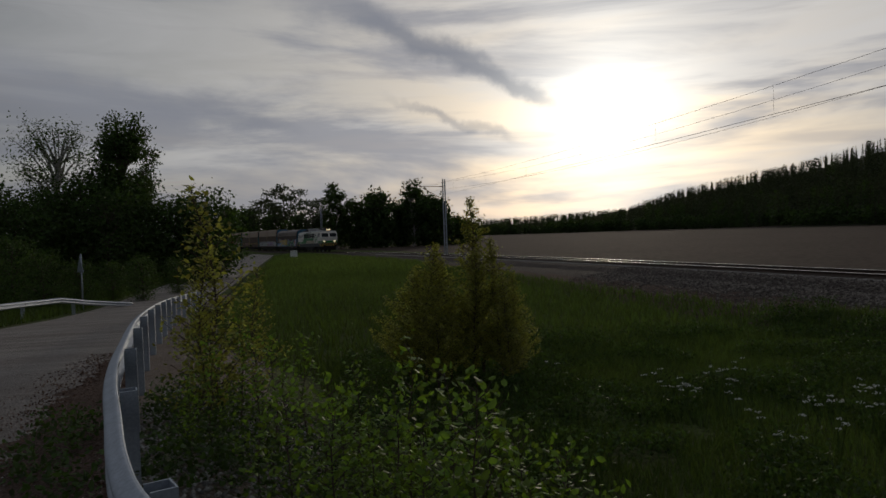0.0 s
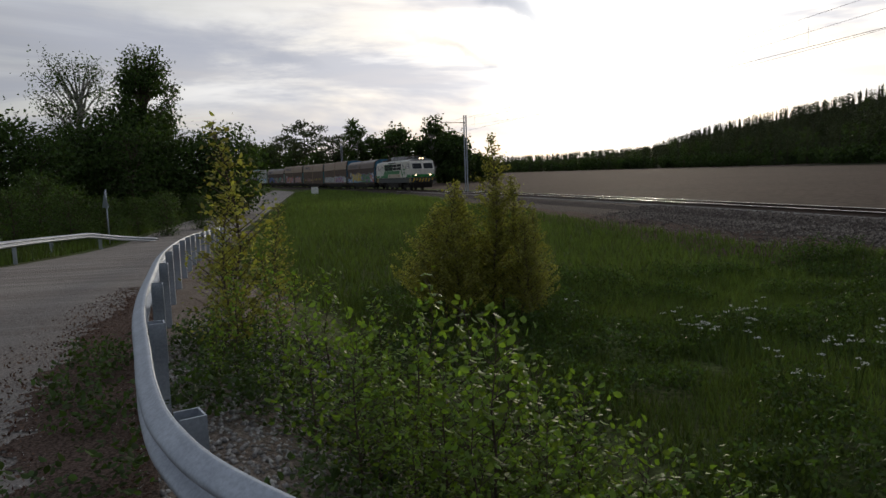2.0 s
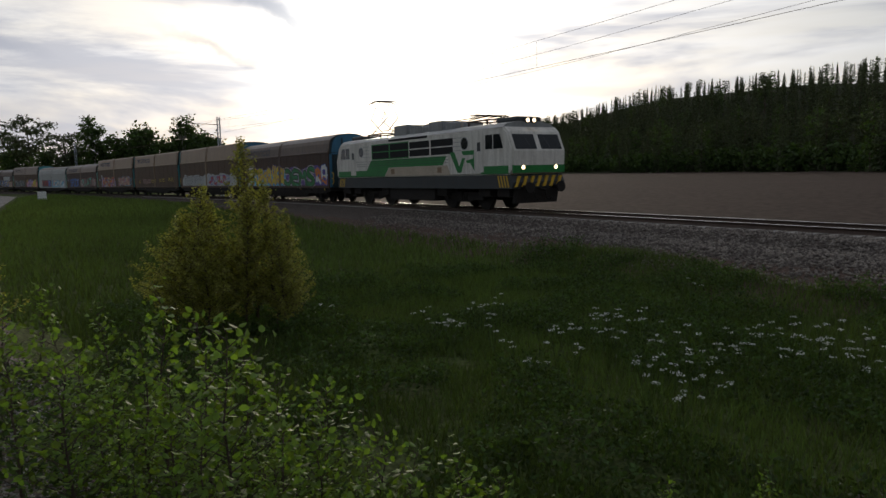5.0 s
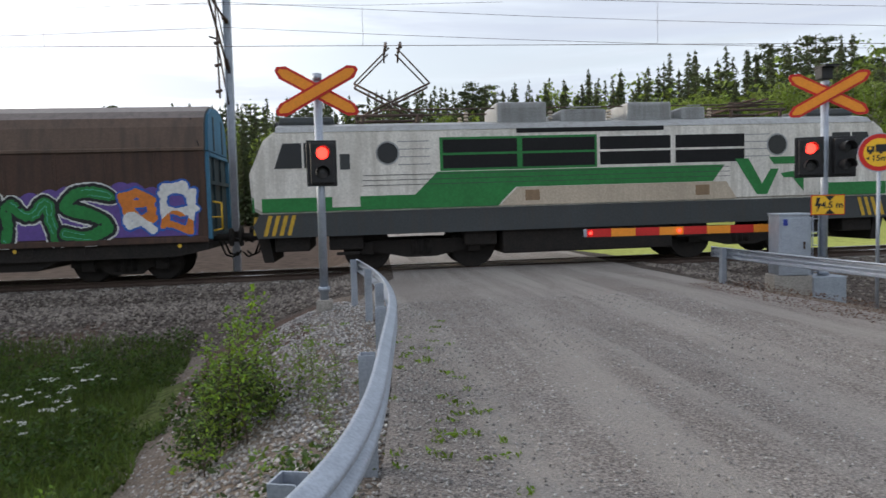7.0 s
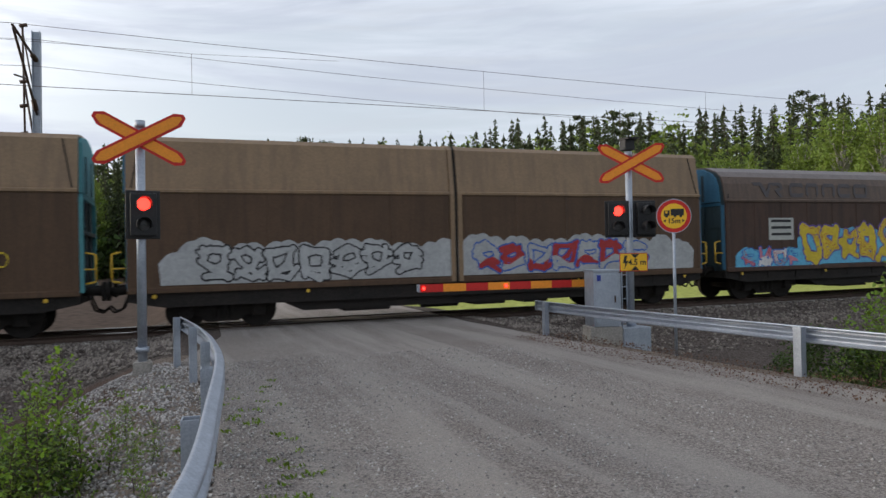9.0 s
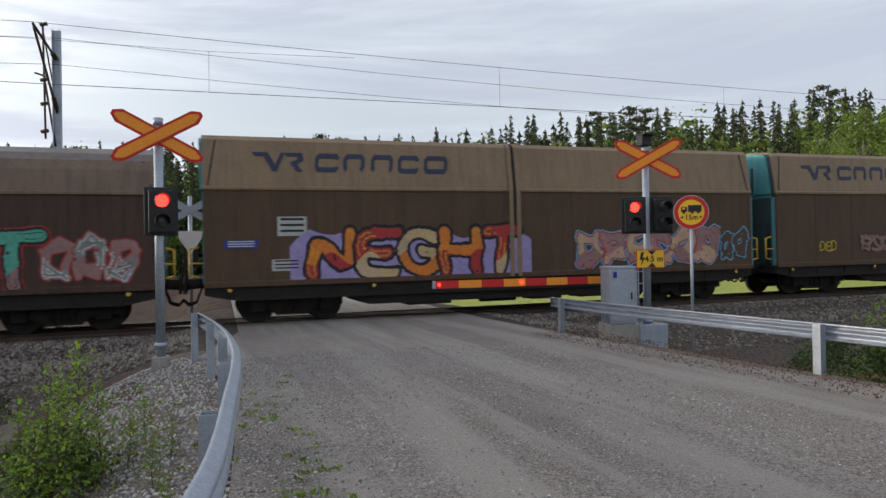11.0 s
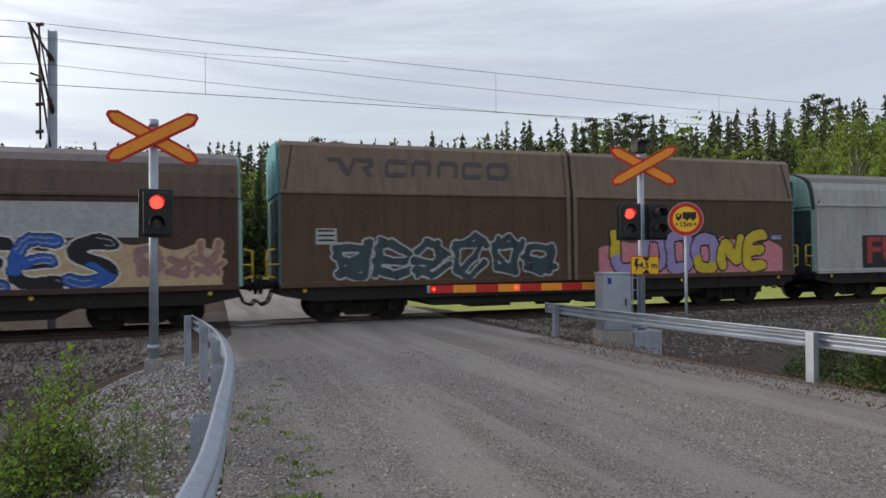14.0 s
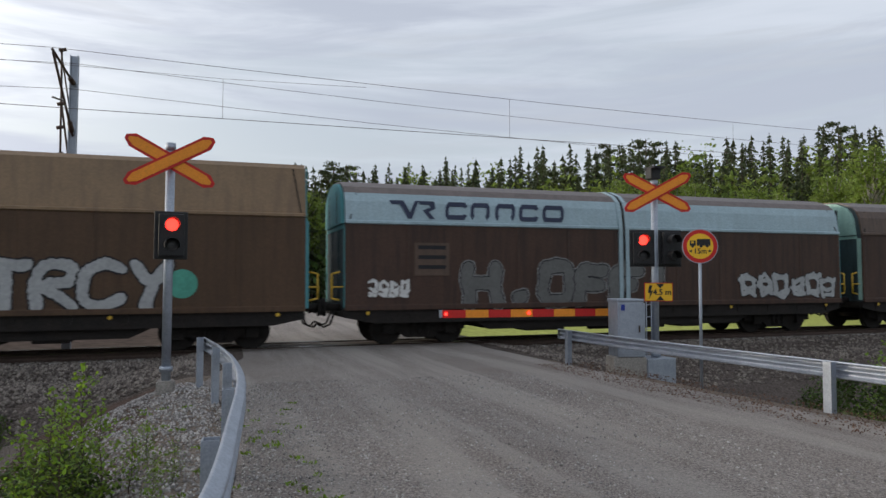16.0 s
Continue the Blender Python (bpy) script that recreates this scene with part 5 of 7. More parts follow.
def maker_mark(parent, x0, z, w, mat, lean):
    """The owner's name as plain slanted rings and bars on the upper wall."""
    h, y, sc = 0.5, 0.012, w / 7.2
    place = pose(x0, *lean[:2], lean[2], 0, 0) @ Matrix.Diagonal((sc, 1, 1, 1))

    def shape(bm):
        part("owner_mark", bm, P[mat], parent).matrix_basis = place

    def ring(px, ww, gap):
        k = 0.13
        bm = bmesh.new()
        pts = [(0, 0.12), (0.1, 0), (ww - 0.1, 0), (ww, 0.12), (ww, h - 0.12), (ww - 0.1, h), (0.1, h), (0, h - 0.12)]
        ins = [(k, 0.17), (0.17, k), (ww - 0.17, k), (ww - k, 0.17), (ww - k, h - 0.17), (ww - 0.17, h - k), (0.17, h - k), (k, h - 0.17)]
        first = (gap + 1) % 8
        order = [(first + i) % 8 for i in range(8 if gap < 8 else 9)]
        lean_in = lambda p: (px + p[0] + p[1] * 0.15, p[1])
        prism(bm, [lean_in(pts[i]) for i in order] + [lean_in(ins[i]) for i in order[::-1]], -y, 0)
        shape(bm)
    for pts in ([(0, h), (0.55, h), (0.8, 0.18), (1.0, h), (1.14, h), (0.86, 0.0), (0.7, 0.0), (0.42, h * 0.78), (0.1, h * 0.78)],
                [(1.1, h), (1.75, h), (1.8, 0.3), (1.55, 0.2), (1.75, 0.0), (1.55, 0.0), (1.3, 0.24), (1.6, 0.33), (1.55, h * 0.8), (1.2, h * 0.8)]):
        bm = bmesh.new()
        prism(bm, pts, -y, 0)
        shape(bm)
    for i, (ww, gap) in enumerate(((0.9, 3), (0.8, 1), (0.85, 1), (0.85, 3), (0.95, 8))):
        ring(2.15 + i * 1.02, ww * 0.98, gap)


def info_plates(parent, xs):
    for x0, z0, w, h, m in xs:
        layered(parent, "data_plate", [rect(x0, x0 + w, z0, z0 + h)], m, 0.4)
        layered(parent, "data_bar", [rect(x0 + w * 0.1, x0 + w * 0.9, z0 + h * (0.2 + 0.3 * i), z0 + h * (0.32 + 0.3 * i)) for i in range(3)], P["gk"] if m is not BLUE else P["gw"], 0.8)


def make_wagon(kind, low, up, roof, end, label, ribs):
    """A two-part sliding-wall wagon. kind a: rounded roof; kind b: tall boxy shoulders."""
    th = empty("freight_wagon", on_track(-60), label, "freight wagon", "wagons of the goods train")
    L = BODY / 2
    if kind == "a":
        seam, sh = 3.33, [(1.60, 3.33), (1.52, 3.9), (1.42, 4.14)]
        top = [(1.42, 4.14), (1.2, 4.33), (0.7, 4.52), (0.0, 4.58)]
    else:
        seam, sh = 3.47, [(1.60, 3.47), (1.44, 4.72)]
        top = [(1.44, 4.72), (1.3, 4.84), (0.6, 4.93), (0.0, 4.96)]
    # underframe
    bm = bmesh.new()
    prism(bm, [(-L, 1.0), (L, 1.0), (L, 0.78), (L - 3.6, 0.66), (L - 4.2, 0.38), (-L + 4.2, 0.38), (-L + 3.6, 0.66), (-L, 0.78)], -1.4, 1.4)
    part("underframe", bm, P["under"], th, "sooty black underframe")
    for s in (-1, 1):
        bm = bmesh.new()
        prism(bm, [(-L, 0.99), (L, 0.99), (L, 0.78), (L - 0.8, 0.62), (-L + 0.8, 0.62), (-L, 0.78)], s * 1.5 - 0.04, s * 1.5 + 0.04)
        for i in range(14):
            px = -L + 0.6 + i * (2 * L - 1.2) / 13
            box(bm, px - 0.04, px + 0.04, s * 1.5 - 0.07, s * 1.5 + 0.07, 0.74, 0.97)
        part("solebar", bm, P["under"], th)
    for x0, x1 in ((-3.2, -1.9), (0.6, 1.6), (2.2, 3.0)):
        bm = bmesh.new()
        box(bm, x0, x1, -1.35, -0.6, 0.3, 0.6, 0, 0.04)
        part("brake_box", bm, P["under"], th)
    bm = bmesh.new()
    tube(bm, (-0.9, -1.0, 0.45), (0.2, -1.0, 0.45), 0.18, n=12)
    part("air_tank", bm, P["under"], th)
    for s in (-1, 1):
        bogie(th, s * (L - 2.2), 0.46, 0.9)
        coupling(th, s * L, s)
    # inner box and ends
    half = [(1.54, 1.0), (1.54, seam)] + [(u - 0.06, z - 0.03) for u, z in sh[1:]] + [(u * 0.96, z - 0.03) for u, z in top[1:]]
    outline = half + [(-u, z) for u, z in half[::-1] if u > 0]
    bm = bmesh.new()
    prism(bm, outline, -L + 0.06, L - 0.06, axis="x")
    part("inner_body", bm, P["under"], th)
    for s in (-1, 1):
        e = bmesh.new()
        prism(e, [(u * 0.995, z) for u, z in outline], s * (L - 0.055), s * (L - 0.005), axis="x")
        wall = part("end_wall", e, P["end_soot"], th, "sooty end wall between painted posts")
        cap = [(u * 0.9, max(z, seam - 0.12) - 0.02) for u, z in outline if z > 1.5]
        bm = bmesh.new()
        prism(bm, cap, s * (L - 0.004), s * (L + 0.07), axis="x")
        part("end_cap", bm, end, wall, "painted upper end panel")
        for y in (-0.62, 0.62):
            bm = bmesh.new()
            box(bm, s * L + 0.03 * s - 0.045, s * L + 0.03 * s + 0.06, y - 0.07, y + 0.07, seam + 0.02, seam + 0.92, 0, 0.01)
            part("cap_rib", bm, P["end_soot"], wall)
        for y in (-1.47, -0.5, 0.5, 1.47):
            bm = bmesh.new()
            box(bm, s * L - 0.02, s * L + (0.09 if abs(y) > 1 else 0.05), y - 0.07, y + 0.07, 1.05, seam - 0.14)
            part("end_post", bm, end if abs(y) > 1 else P["end_soot"], wall)
        for z in (1.15, 2.5, seam - 0.1):
            bm = bmesh.new()
            box(bm, s * L - 0.02, s * L + 0.075, -1.4, 1.4, z - 0.05, z + 0.05)
            part("end_beam", bm, end if z > 2.6 else P["end_soot"], wall)
        bm = bmesh.new()
        x0 = s * (L + 0.12)
        pts = [(x0, -1.45, 1.25), (x0 + s * 0.22, -1.45, 1.3), (x0 + s * 0.22, -1.45, 1.95), (x0, -1.45, 2.0)]
        for a, b in zip(pts, pts[1:]):
            tube(bm, a, b, 0.025, n=8)
        tube(bm, (s * (L - 0.05), -1.45, 1.6), (x0 + s * 0.2, -1.45, 1.6), 0.02, n=6)
        part("handrail", bm, P["yellow"], wall, "yellow handrail")
    # sliding walls, two on each side
    for side in (-1, 1):
        for h in (-1, 1):
            x0, x1 = (-L, -0.19) if h < 0 else (0.19, L)
            bm = bmesh.new()
            prism(bm, [(side * u, z) for u, z in ((1.55, 1.0), (1.6, 1.0), (1.6, seam), (1.55, seam))], x0, x1, axis="x")
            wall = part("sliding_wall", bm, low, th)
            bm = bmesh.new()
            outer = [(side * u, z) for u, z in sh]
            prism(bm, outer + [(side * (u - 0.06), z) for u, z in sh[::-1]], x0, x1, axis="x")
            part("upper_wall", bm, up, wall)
            bm = bmesh.new()
            prism(bm, [(side * u, z) for u, z in ((1.6, seam - 0.05), (1.645, seam - 0.03), (1.645, seam + 0.03), (1.595, seam + 0.06))], x0, x1, axis="x")
            part("seam_rail", bm, up, wall)
            bm = bmesh.new()
            prism(bm, [(side * u, z) for u, z in ((1.6, 1.0), (1.64, 0.98), (1.64, 1.1), (1.6, 1.13))], x0, x1, axis="x")
            part("sill_rail", bm, low, wall)
            xe = h * (L - 0.34)
            bm = bmesh.new()
            (u0, z0), (u1, z1) = sh[0], sh[-1]
            f = [bm.verts.new(q) for q in ((xe + h * 0.2, side * (u0 + 0.004), z0 + 0.07), (xe + h * 0.235, side * (u0 + 0.004), z0 + 0.07), (xe + 0.035 * h, side * (u1 + 0.012), z1 - 0.01), (xe, side * (u1 + 0.012), z1 - 0.01))]
            b = [bm.verts.new(v.co - Vector((0, side * 0.03, 0))) for v in f]
            bm.faces.new(f), bm.faces.new(b[::-1])
            for i in range(4):
                bm.faces.new((f[i], b[i], b[(i + 1) % 4], f[(i + 1) % 4]))
            bmesh.ops.recalc_face_normals(bm, faces=bm.faces[:])
            part("end_seam", bm, P["under"], wall, "dark slanting joint near the wagon end")
            n = ribs
            for i in range(n + 1):
                bm = bmesh.new()
                px = x0 + 0.07 + (x1 - x0 - 0.14) * i / n
                wd = 0.07 if i in (0, n) else 0.04
                prism(bm, [(px - wd, side * 1.6), (px + wd, side * 1.6), (px + wd * 0.6, side * 1.6165), (px - wd * 0.6, side * 1.6165)], 1.12, seam - 0.05, axis="z")
                part("wall_rib", bm, low, wall)
            bm = bmesh.new()
            r = top + [(u, z - 0.05) for u, z in top[::-1]]
            prism(bm, [(side * u, z) for u, z in r], x0, x1, axis="x")
            part("roof_half", bm, roof, wall)
        bm = bmesh.new()
        bow = [(1.62, 1.0), (1.62, seam)] + [(u + 0.015, z) for u, z in sh[1:]] + [(u, z + 0.02) for u, z in top[1:]]
        prism(bm, [(side * u, z) for u, z in bow] + [(side * max(0, u - 0.1), z - (0.03 if u < 1.4 else 0)) for u, z in bow[::-1]], -0.04, 0.04, axis="x")
        part("middle_groove", bm, P["under"], th)
        for k in (-1, 1):
            bm = bmesh.new()
            prism(bm, [(side * (u + 0.02), z) for u, z in bow] + [(side * max(0, u - 0.1), z - (0.03 if u < 1.4 else 0)) for u, z in bow[::-1]], k * 0.115 - 0.065, k * 0.115 + 0.065, axis="x")
            part("middle_bow", bm, up, th)
    return th


def up_lean(kind):
    """Place and tilt of marks on the upper wall: y, z and degrees."""
    if kind == "a":
        return (-1.588, 3.46, -8.0)
    return (-1.545, 3.92, -7.3)


def lamp_discs(th):
    for px in (-7.9, -4.2, 3.9, 7.8):
        layered(th, "lashing_ring", [disc(px, 0.9, 0.05, 10)], P["yellow"], 8)


WHITE_PLATE = paint("chalky_plate", (0.45, 0.45, 0.42))
L_BROWN = "weathered brown sliding-wall wagon covered in sprayed graffiti"
L_TAN = "tan sliding-wall wagon with darker lower walls and sprayed graffiti"
# shape, lower wall, upper wall (mostly a lighter tone), roof, end, label, ribs
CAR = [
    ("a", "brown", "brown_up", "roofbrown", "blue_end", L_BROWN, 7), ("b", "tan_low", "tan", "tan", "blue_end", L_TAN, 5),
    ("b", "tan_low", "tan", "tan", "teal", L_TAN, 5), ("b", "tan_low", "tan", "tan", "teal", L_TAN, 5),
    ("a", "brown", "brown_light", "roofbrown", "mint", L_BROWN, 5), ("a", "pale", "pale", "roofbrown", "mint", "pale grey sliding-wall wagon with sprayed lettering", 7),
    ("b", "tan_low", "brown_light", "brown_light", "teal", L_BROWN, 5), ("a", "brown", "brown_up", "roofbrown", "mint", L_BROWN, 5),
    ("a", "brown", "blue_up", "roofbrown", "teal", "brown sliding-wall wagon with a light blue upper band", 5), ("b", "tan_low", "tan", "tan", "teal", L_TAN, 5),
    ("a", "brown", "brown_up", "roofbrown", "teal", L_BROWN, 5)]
LOCO = make_loco()
WAGONS = []
for k, lo, up, rf, en, lab, rb in CAR:
    w = make_wagon(k, P[lo], P[up], P[rf], P[en], lab, rb)
    lamp_discs(w)
    WAGONS.append(w)
W = WAGONS
for i, m in ((0, "logo_faded"), (2, "logo"), (3, "logo"), (4, "logo"), (6, "logo_faded"), (7, "logo_faded"), (8, "logo")):
    maker_mark(W[i], -7.3, 0, 5.3, m, up_lean(CAR[i][0]))
slab(W[8], "white_band", [(-8.45, 3.4), (-6.0, 3.4), (-5.4, 4.1), (-8.45, 4.1)], 0, 0.006, P["gw"]).matrix_basis = pose(0, -1.556, 0.25, -8, 0, 0)
# 0: yellow and blue piece, then a green one on purple
wild(W[0], 5, -7.9, -4.6, 1.12, 1.75, ("gc", "gpk", "gw"), "gb", "gc", "gr", 5, 0.04)
wild(W[0], 6, -5.2, 0.9, 1.18, 2.6, ("gy", "gy", "gy"), "gp", "gc", "gr", 7, 0.05)
layered(W[0], "sprayed_background", [cloud(random.Random(4), 1.15, 8.3, 1.16, 2.6)], P["gp"], -0.2)
lettered(W[0], "JEMS", 3.6, 1.75, 1.35, "gg", "gk", None, 1.3, 0.09, 0.08, None, 1.2, ("gg",), "gw", "gt")
wild(W[0], 9, 6.4, 8.2, 1.2, 2.4, ("go", "gw"), "gb", None, None, 2)
info_plates(W[0], [(-6.7, 2.0, 1.1, 0.75, WHITE_PLATE)])
# 1: grey background with dark sign
layered(W[1], "sprayed_background", [cloud(random.Random(2), -7.8, 8.2, 1.16, 2.35)], P["gs"], 0)
wild(W[1], 12, 0.5, 6.3, 1.2, 2.1, ("gs", "gr"), "gb", None, None, 7)
wild(W[1], 13, -7.0, -1.0, 1.2, 2.1, "gs", "gk", None, None, 7)
# 2: small scrawls
for px, pz in ((-6.3, 1.66), (-0.9, 1.72), (0.15, 1.75), (2.2, 1.8), (3.4, 1.82), (5.6, 1.88), (6.7, 1.86)):
    lettered(W[2], "DED", px, pz, 0.34, "gy", "gy", None, 0.95, 0.006, 0.004, None, 1.3)
wild(W[2], 22, -4.9, -1.6, 1.4, 2.0, "gm", "brown", None, None, 6, 0.0)
# 3
lettered(W[3], "NEGHT", -2.9, 1.75, 1.3, "go", "gk", "glv", 1.2, 0.1, 0.085, (-6.4, 0.5, 1.05, 2.7), 1.25, ("go", "gr", "gtan"), None, "gy")
wild(W[3], 31, 2.0, 7.0, 1.22, 2.35, ("gtan", "gm"), "gr", None, "gpk", 6, 0.04, "gc")
wild(W[3], 32, 7.2, 8.2, 1.3, 2.2, "tan_low", "gc", None, None, 2, 0.03)
info_plates(W[3], [(-6.7, 2.25, 0.75, 0.5, WHITE_PLATE), (-8.0, 1.95, 0.8, 0.2, BLUE), (-6.85, 1.35, 0.75, 0.3, WHITE_PLATE)])
# 4
lettered(W[4], "SPOCK", -3.7, 1.75, 1.15, "gb", "gk", None, 1.15, 0.085, 0.06, None, 1.35, ("gb", "gb"), None, "gc")
lettered(W[4], "BRAT", 3.2, 1.75, 1.35, "gt", "gk", None, 1.4, 0.085, 0.06, None, 1.2, ("gt", "gm", "gt"), "gr", "gk")
wild(W[4], 43, 5.9, 8.0, 1.25, 2.3, ("gm", "gsd"), "gr", None, "gw", 3, 0.03)
wild(W[4], 44, -0.3, 0.9, 1.25, 2.2, ("gs", "gm"), "gk", None, "gw", 2, 0.03)
layered(W[4], "sprayed_star", [stroke((-2.0, 1.95), (-1.3, 2.3), 0.05), stroke((-1.65, 1.85), (-1.65, 2.4), 0.05), stroke((-2.0, 2.3), (-1.3, 1.95), 0.05)], P["gw"], 2)
info_plates(W[4], [(-8.1, 2.3, 0.8, 0.18, WHITE_PLATE), (-8.1, 2.05, 0.8, 0.18, BLUE)])
# 5
layered(W[5], "sprayed_background", [rect(-6.4, -0.35, 1.15, 2.3)], P["gk"], 0)
bm = bmesh.new()
text_bm(bm, "FUCK", 1.28, pose(-4.2, WALL_Y - 0.006, 1.72, 90, 0, 0) @ Matrix.Diagonal((1.28, 1, 1, 1)), 0, 0.03, 0.001)
part("sprayed_letters", bm, P["gr"], W[5], "dull red sprayed letters")
layered(W[5], "sprayed_flag", [rect(-2.15, -0.75, 1.2, 2.25)], P["gb"], 1)
stars = []
for k in range(12):
    cx, cz = -1.45 + 0.46 * math.sin(k * math.pi / 6), 1.72 + 0.40 * math.cos(k * math.pi / 6)
    stars.append([(cx + math.sin(j * math.pi / 5) * (0.085 if j % 2 == 0 else 0.035), cz + math.cos(j * math.pi / 5) * (0.085 if j % 2 == 0 else 0.035)) for j in range(10)])
layered(W[5], "sprayed_stars", stars, P["gy"], 2)
lettered(W[5], "TANK", 4.1, 1.72, 1.3, "gw", "gk", "gc", 1.35, 0.085, 0.05, (0.3, 7.4, 1.03, 2.6), 1.2, ("gw",), None, "gtan")
layered(W[5], "sprayed_figure", [[(1.0, 1.35), (1.3, 2.2), (1.55, 2.45), (1.7, 2.1), (1.6, 1.75), (1.9, 1.5), (1.3, 1.3)]], P["go"], 1)
wild(W[5], 52, 7.0, 7.7, 1.3, 1.75, "gw", "gc", None, None, 3, 0.02)
info_plates(W[5], [(7.4, 2.2, 0.55, 0.18, BLUE), (7.4, 1.95, 0.8, 0.18, BLUE)])
# 6
wild(W[6], 61, -7.2, -0.6, 1.12, 2.3, "end_soot", "gs", None, None, 6, 0.05)

lettered(W[6], "LOOONE", 4.35, 1.8, 1.22, "gy", "gk", "gpk", 1.05, 0.12, 0.055, (0.9, 8.0, 1.03, 2.55), 1.3, ("gy", "glv", "glv", "glv", "gy", "gy"))
info_plates(W[6], [(-7.6, 2.1, 0.55, 0.42, WHITE_PLATE), (7.5, 2.15, 0.5, 0.16, BLUE)])
# 7
wild(W[7], 71, -6.1, -0.3, 1.15, 2.55, ("gc", "gc", "gb"), "gk", None, "gw", 6, 0.05, "gsd")
layered(W[7], "sprayed_background", [rect(2.1, 6.7, 2.3, 3.15)], P["gs"], 0)
lettered(W[7], "TREES", 2.9, 1.7, 1.25, "gb", "gk", "gtan", 1.15, 0.1, 0.03, (0.3, 8.1, 1.05, 2.5), 1.2, ("gk", "gb"), "gw", "gs")
wild(W[7], 73, 6.1, 8.1, 1.3, 2.2, "gm", "gtan", None, None, 3)
info_plates(W[7], [(-7.3, 2.0, 0.8, 0.7, WHITE_PLATE)])
layered(W[7], "sprayed_tag", [stroke((-1.2 + i * 0.22, 0.83), (-1.08 + i * 0.22, 0.95), 0.04) for i in range(9)], P["gw"], -25)
# 8
lettered(W[8], "H.OFF!", -1.7, 1.68, 1.35, "gd", "gk", None, 1.1, 0.13, 0.03, None, 1.15, ("gd",), "gsd")
wild(W[8], 81, 4.2, 8.3, 1.12, 1.95, "gs", "gk", None, None, 6, 0.025)
info_plates(W[8], [(-6.6, 1.9, 1.0, 0.9, P["brown_up"])])
wild(W[8], 82, -7.9, -6.8, 1.3, 1.8, "gw", "brown", None, None, 4, 0.02)
# 9
lettered(W[9], "ETRCY", 2.7, 1.66, 1.15, "gs", "gk", None, 1.15, 0.1, 0.04, None, 1.3)
layered(W[9], "sprayed_blot", [disc(5.5, 1.7, 0.36)], P["gt"], 0)
wild(W[9], 91, -7.0, -1.0, 1.2, 2.1, "gs", "gk", None, None, 7)
wild(W[10], 101, -6.5, 6.5, 1.2, 2.2, ("gs", "gc"), "gk", None, None, 14)


# ---- plants ----
RNG = np.random.default_rng(11)


def cards(centres, size, aspect=0.55, up=0.0, droop=None):
    """Rhombic leaves round the centres: verts and faces."""
    n = len(centres)
    a = RNG.normal(size=(n, 3))
    if droop is not None:
        a = droop + RNG.normal(size=(n, 3)) * 0.35
    a[:, 2] += up
    a /= np.linalg.norm(a, axis=1)[:, None]
    b = np.cross(a, RNG.normal(size=(n, 3)))
    b /= np.linalg.norm(b, axis=1)[:, None]
    s = (size * RNG.uniform(0.7, 1.3, n))[:, None]
    c = np.cross(a, b) * s * 0.12
    v = np.stack([centres - a * s * 0.5, centres + b * s * aspect * 0.5 - a * s * 0.05 + c, centres + a * s * 0.5, centres - b * s * aspect * 0.5 - a * s * 0.05 + c], 1).reshape(-1, 3)
    f = np.arange(n * 4).reshape(n, 4)
    return v, f


def tubes(segs, n=6):
    """Tapered tubes along (a, b, r0, r1) segments: verts and faces."""
    vs, fs, k = [], [], 0
    for a, b, r0, r1 in segs:
        a, b = np.array(a, float), np.array(b, float)
        d = b - a
        d /= np.linalg.norm(d) + 1e-9
        u = np.cross(d, (0.3, 0.9, 0.1))
        u /= np.linalg.norm(u) + 1e-9
        w = np.cross(d, u)
        ang = np.arange(n) * 2 * np.pi / n
        ring = np.cos(ang)[:, None] * u + np.sin(ang)[:, None] * w
        vs += [a + ring * r0, b + ring * r1]
        fs += [(k + i, k + (i + 1) % n, k + n + (i + 1) % n, k + n + i) for i in range(n)]
        k += 2 * n
    return np.concatenate(vs), np.array(fs)


def broadleaf(h, r, limbs, per, leaf, low=0.2, spread=0.17, lean=0.0, taper=0.6):
    """Trunk, limbs and a crown of leaf clumps with gaps."""
    segs = []
    top = np.array((lean * h * 0.1, 0, h * 0.93))
    pts = [np.array((0, 0, -0.5))]
    for i in range(1, 6):
        pts.append(np.array((top[0] * i / 5 + RNG.normal() * 0.012 * h, RNG.normal() * 0.012 * h, top[2] * i / 5)))
    for i in range(5):
        segs.append((pts[i], pts[i + 1], 0.02 * h * (1 - i / 5.6), 0.02 * h * (1 - (i + 1) / 5.6)))
    cs = []
    for i in range(limbs):
        t = low + (1 - low) * (i + RNG.uniform(0, 1)) / limbs
        z = t * h
        k = min(4, int(t * 5 * 0.8))
        a = pts[k] + (pts[k + 1] - pts[k]) * RNG.uniform(0, 1)
        prof = math.sin(min(1, max(0.03, (t - low * 0.6) / (1 - low * 0.6))) * math.pi * 0.93) ** taper
        ang = i * 2.4 + RNG.uniform(-0.5, 0.5)
        rr = r * prof * RNG.uniform(0.55, 1.05)
        e = np.array((math.cos(ang) * rr + lean * z * 0.1, math.sin(ang) * rr, z + 0.06 * h * RNG.uniform(-0.3, 1)))
        m = a * 0.45 + e * 0.55 + np.array((0, 0, 0.03 * h))
        segs += [(a, m, 0.007 * h, 0.0045 * h), (m, e, 0.0045 * h, 0.0015 * h)]
        n = max(4, int(per * (0.5 + 0.5 * prof)))
        q = RNG.normal(size=(n, 3)) * (spread * r, spread * r, spread * r * 0.75)
        base = m + (e - m) * RNG.uniform(0.2, 1.15, (n, 1))
        cs.append(base + q)
    return segs, cards(np.concatenate(cs), leaf)


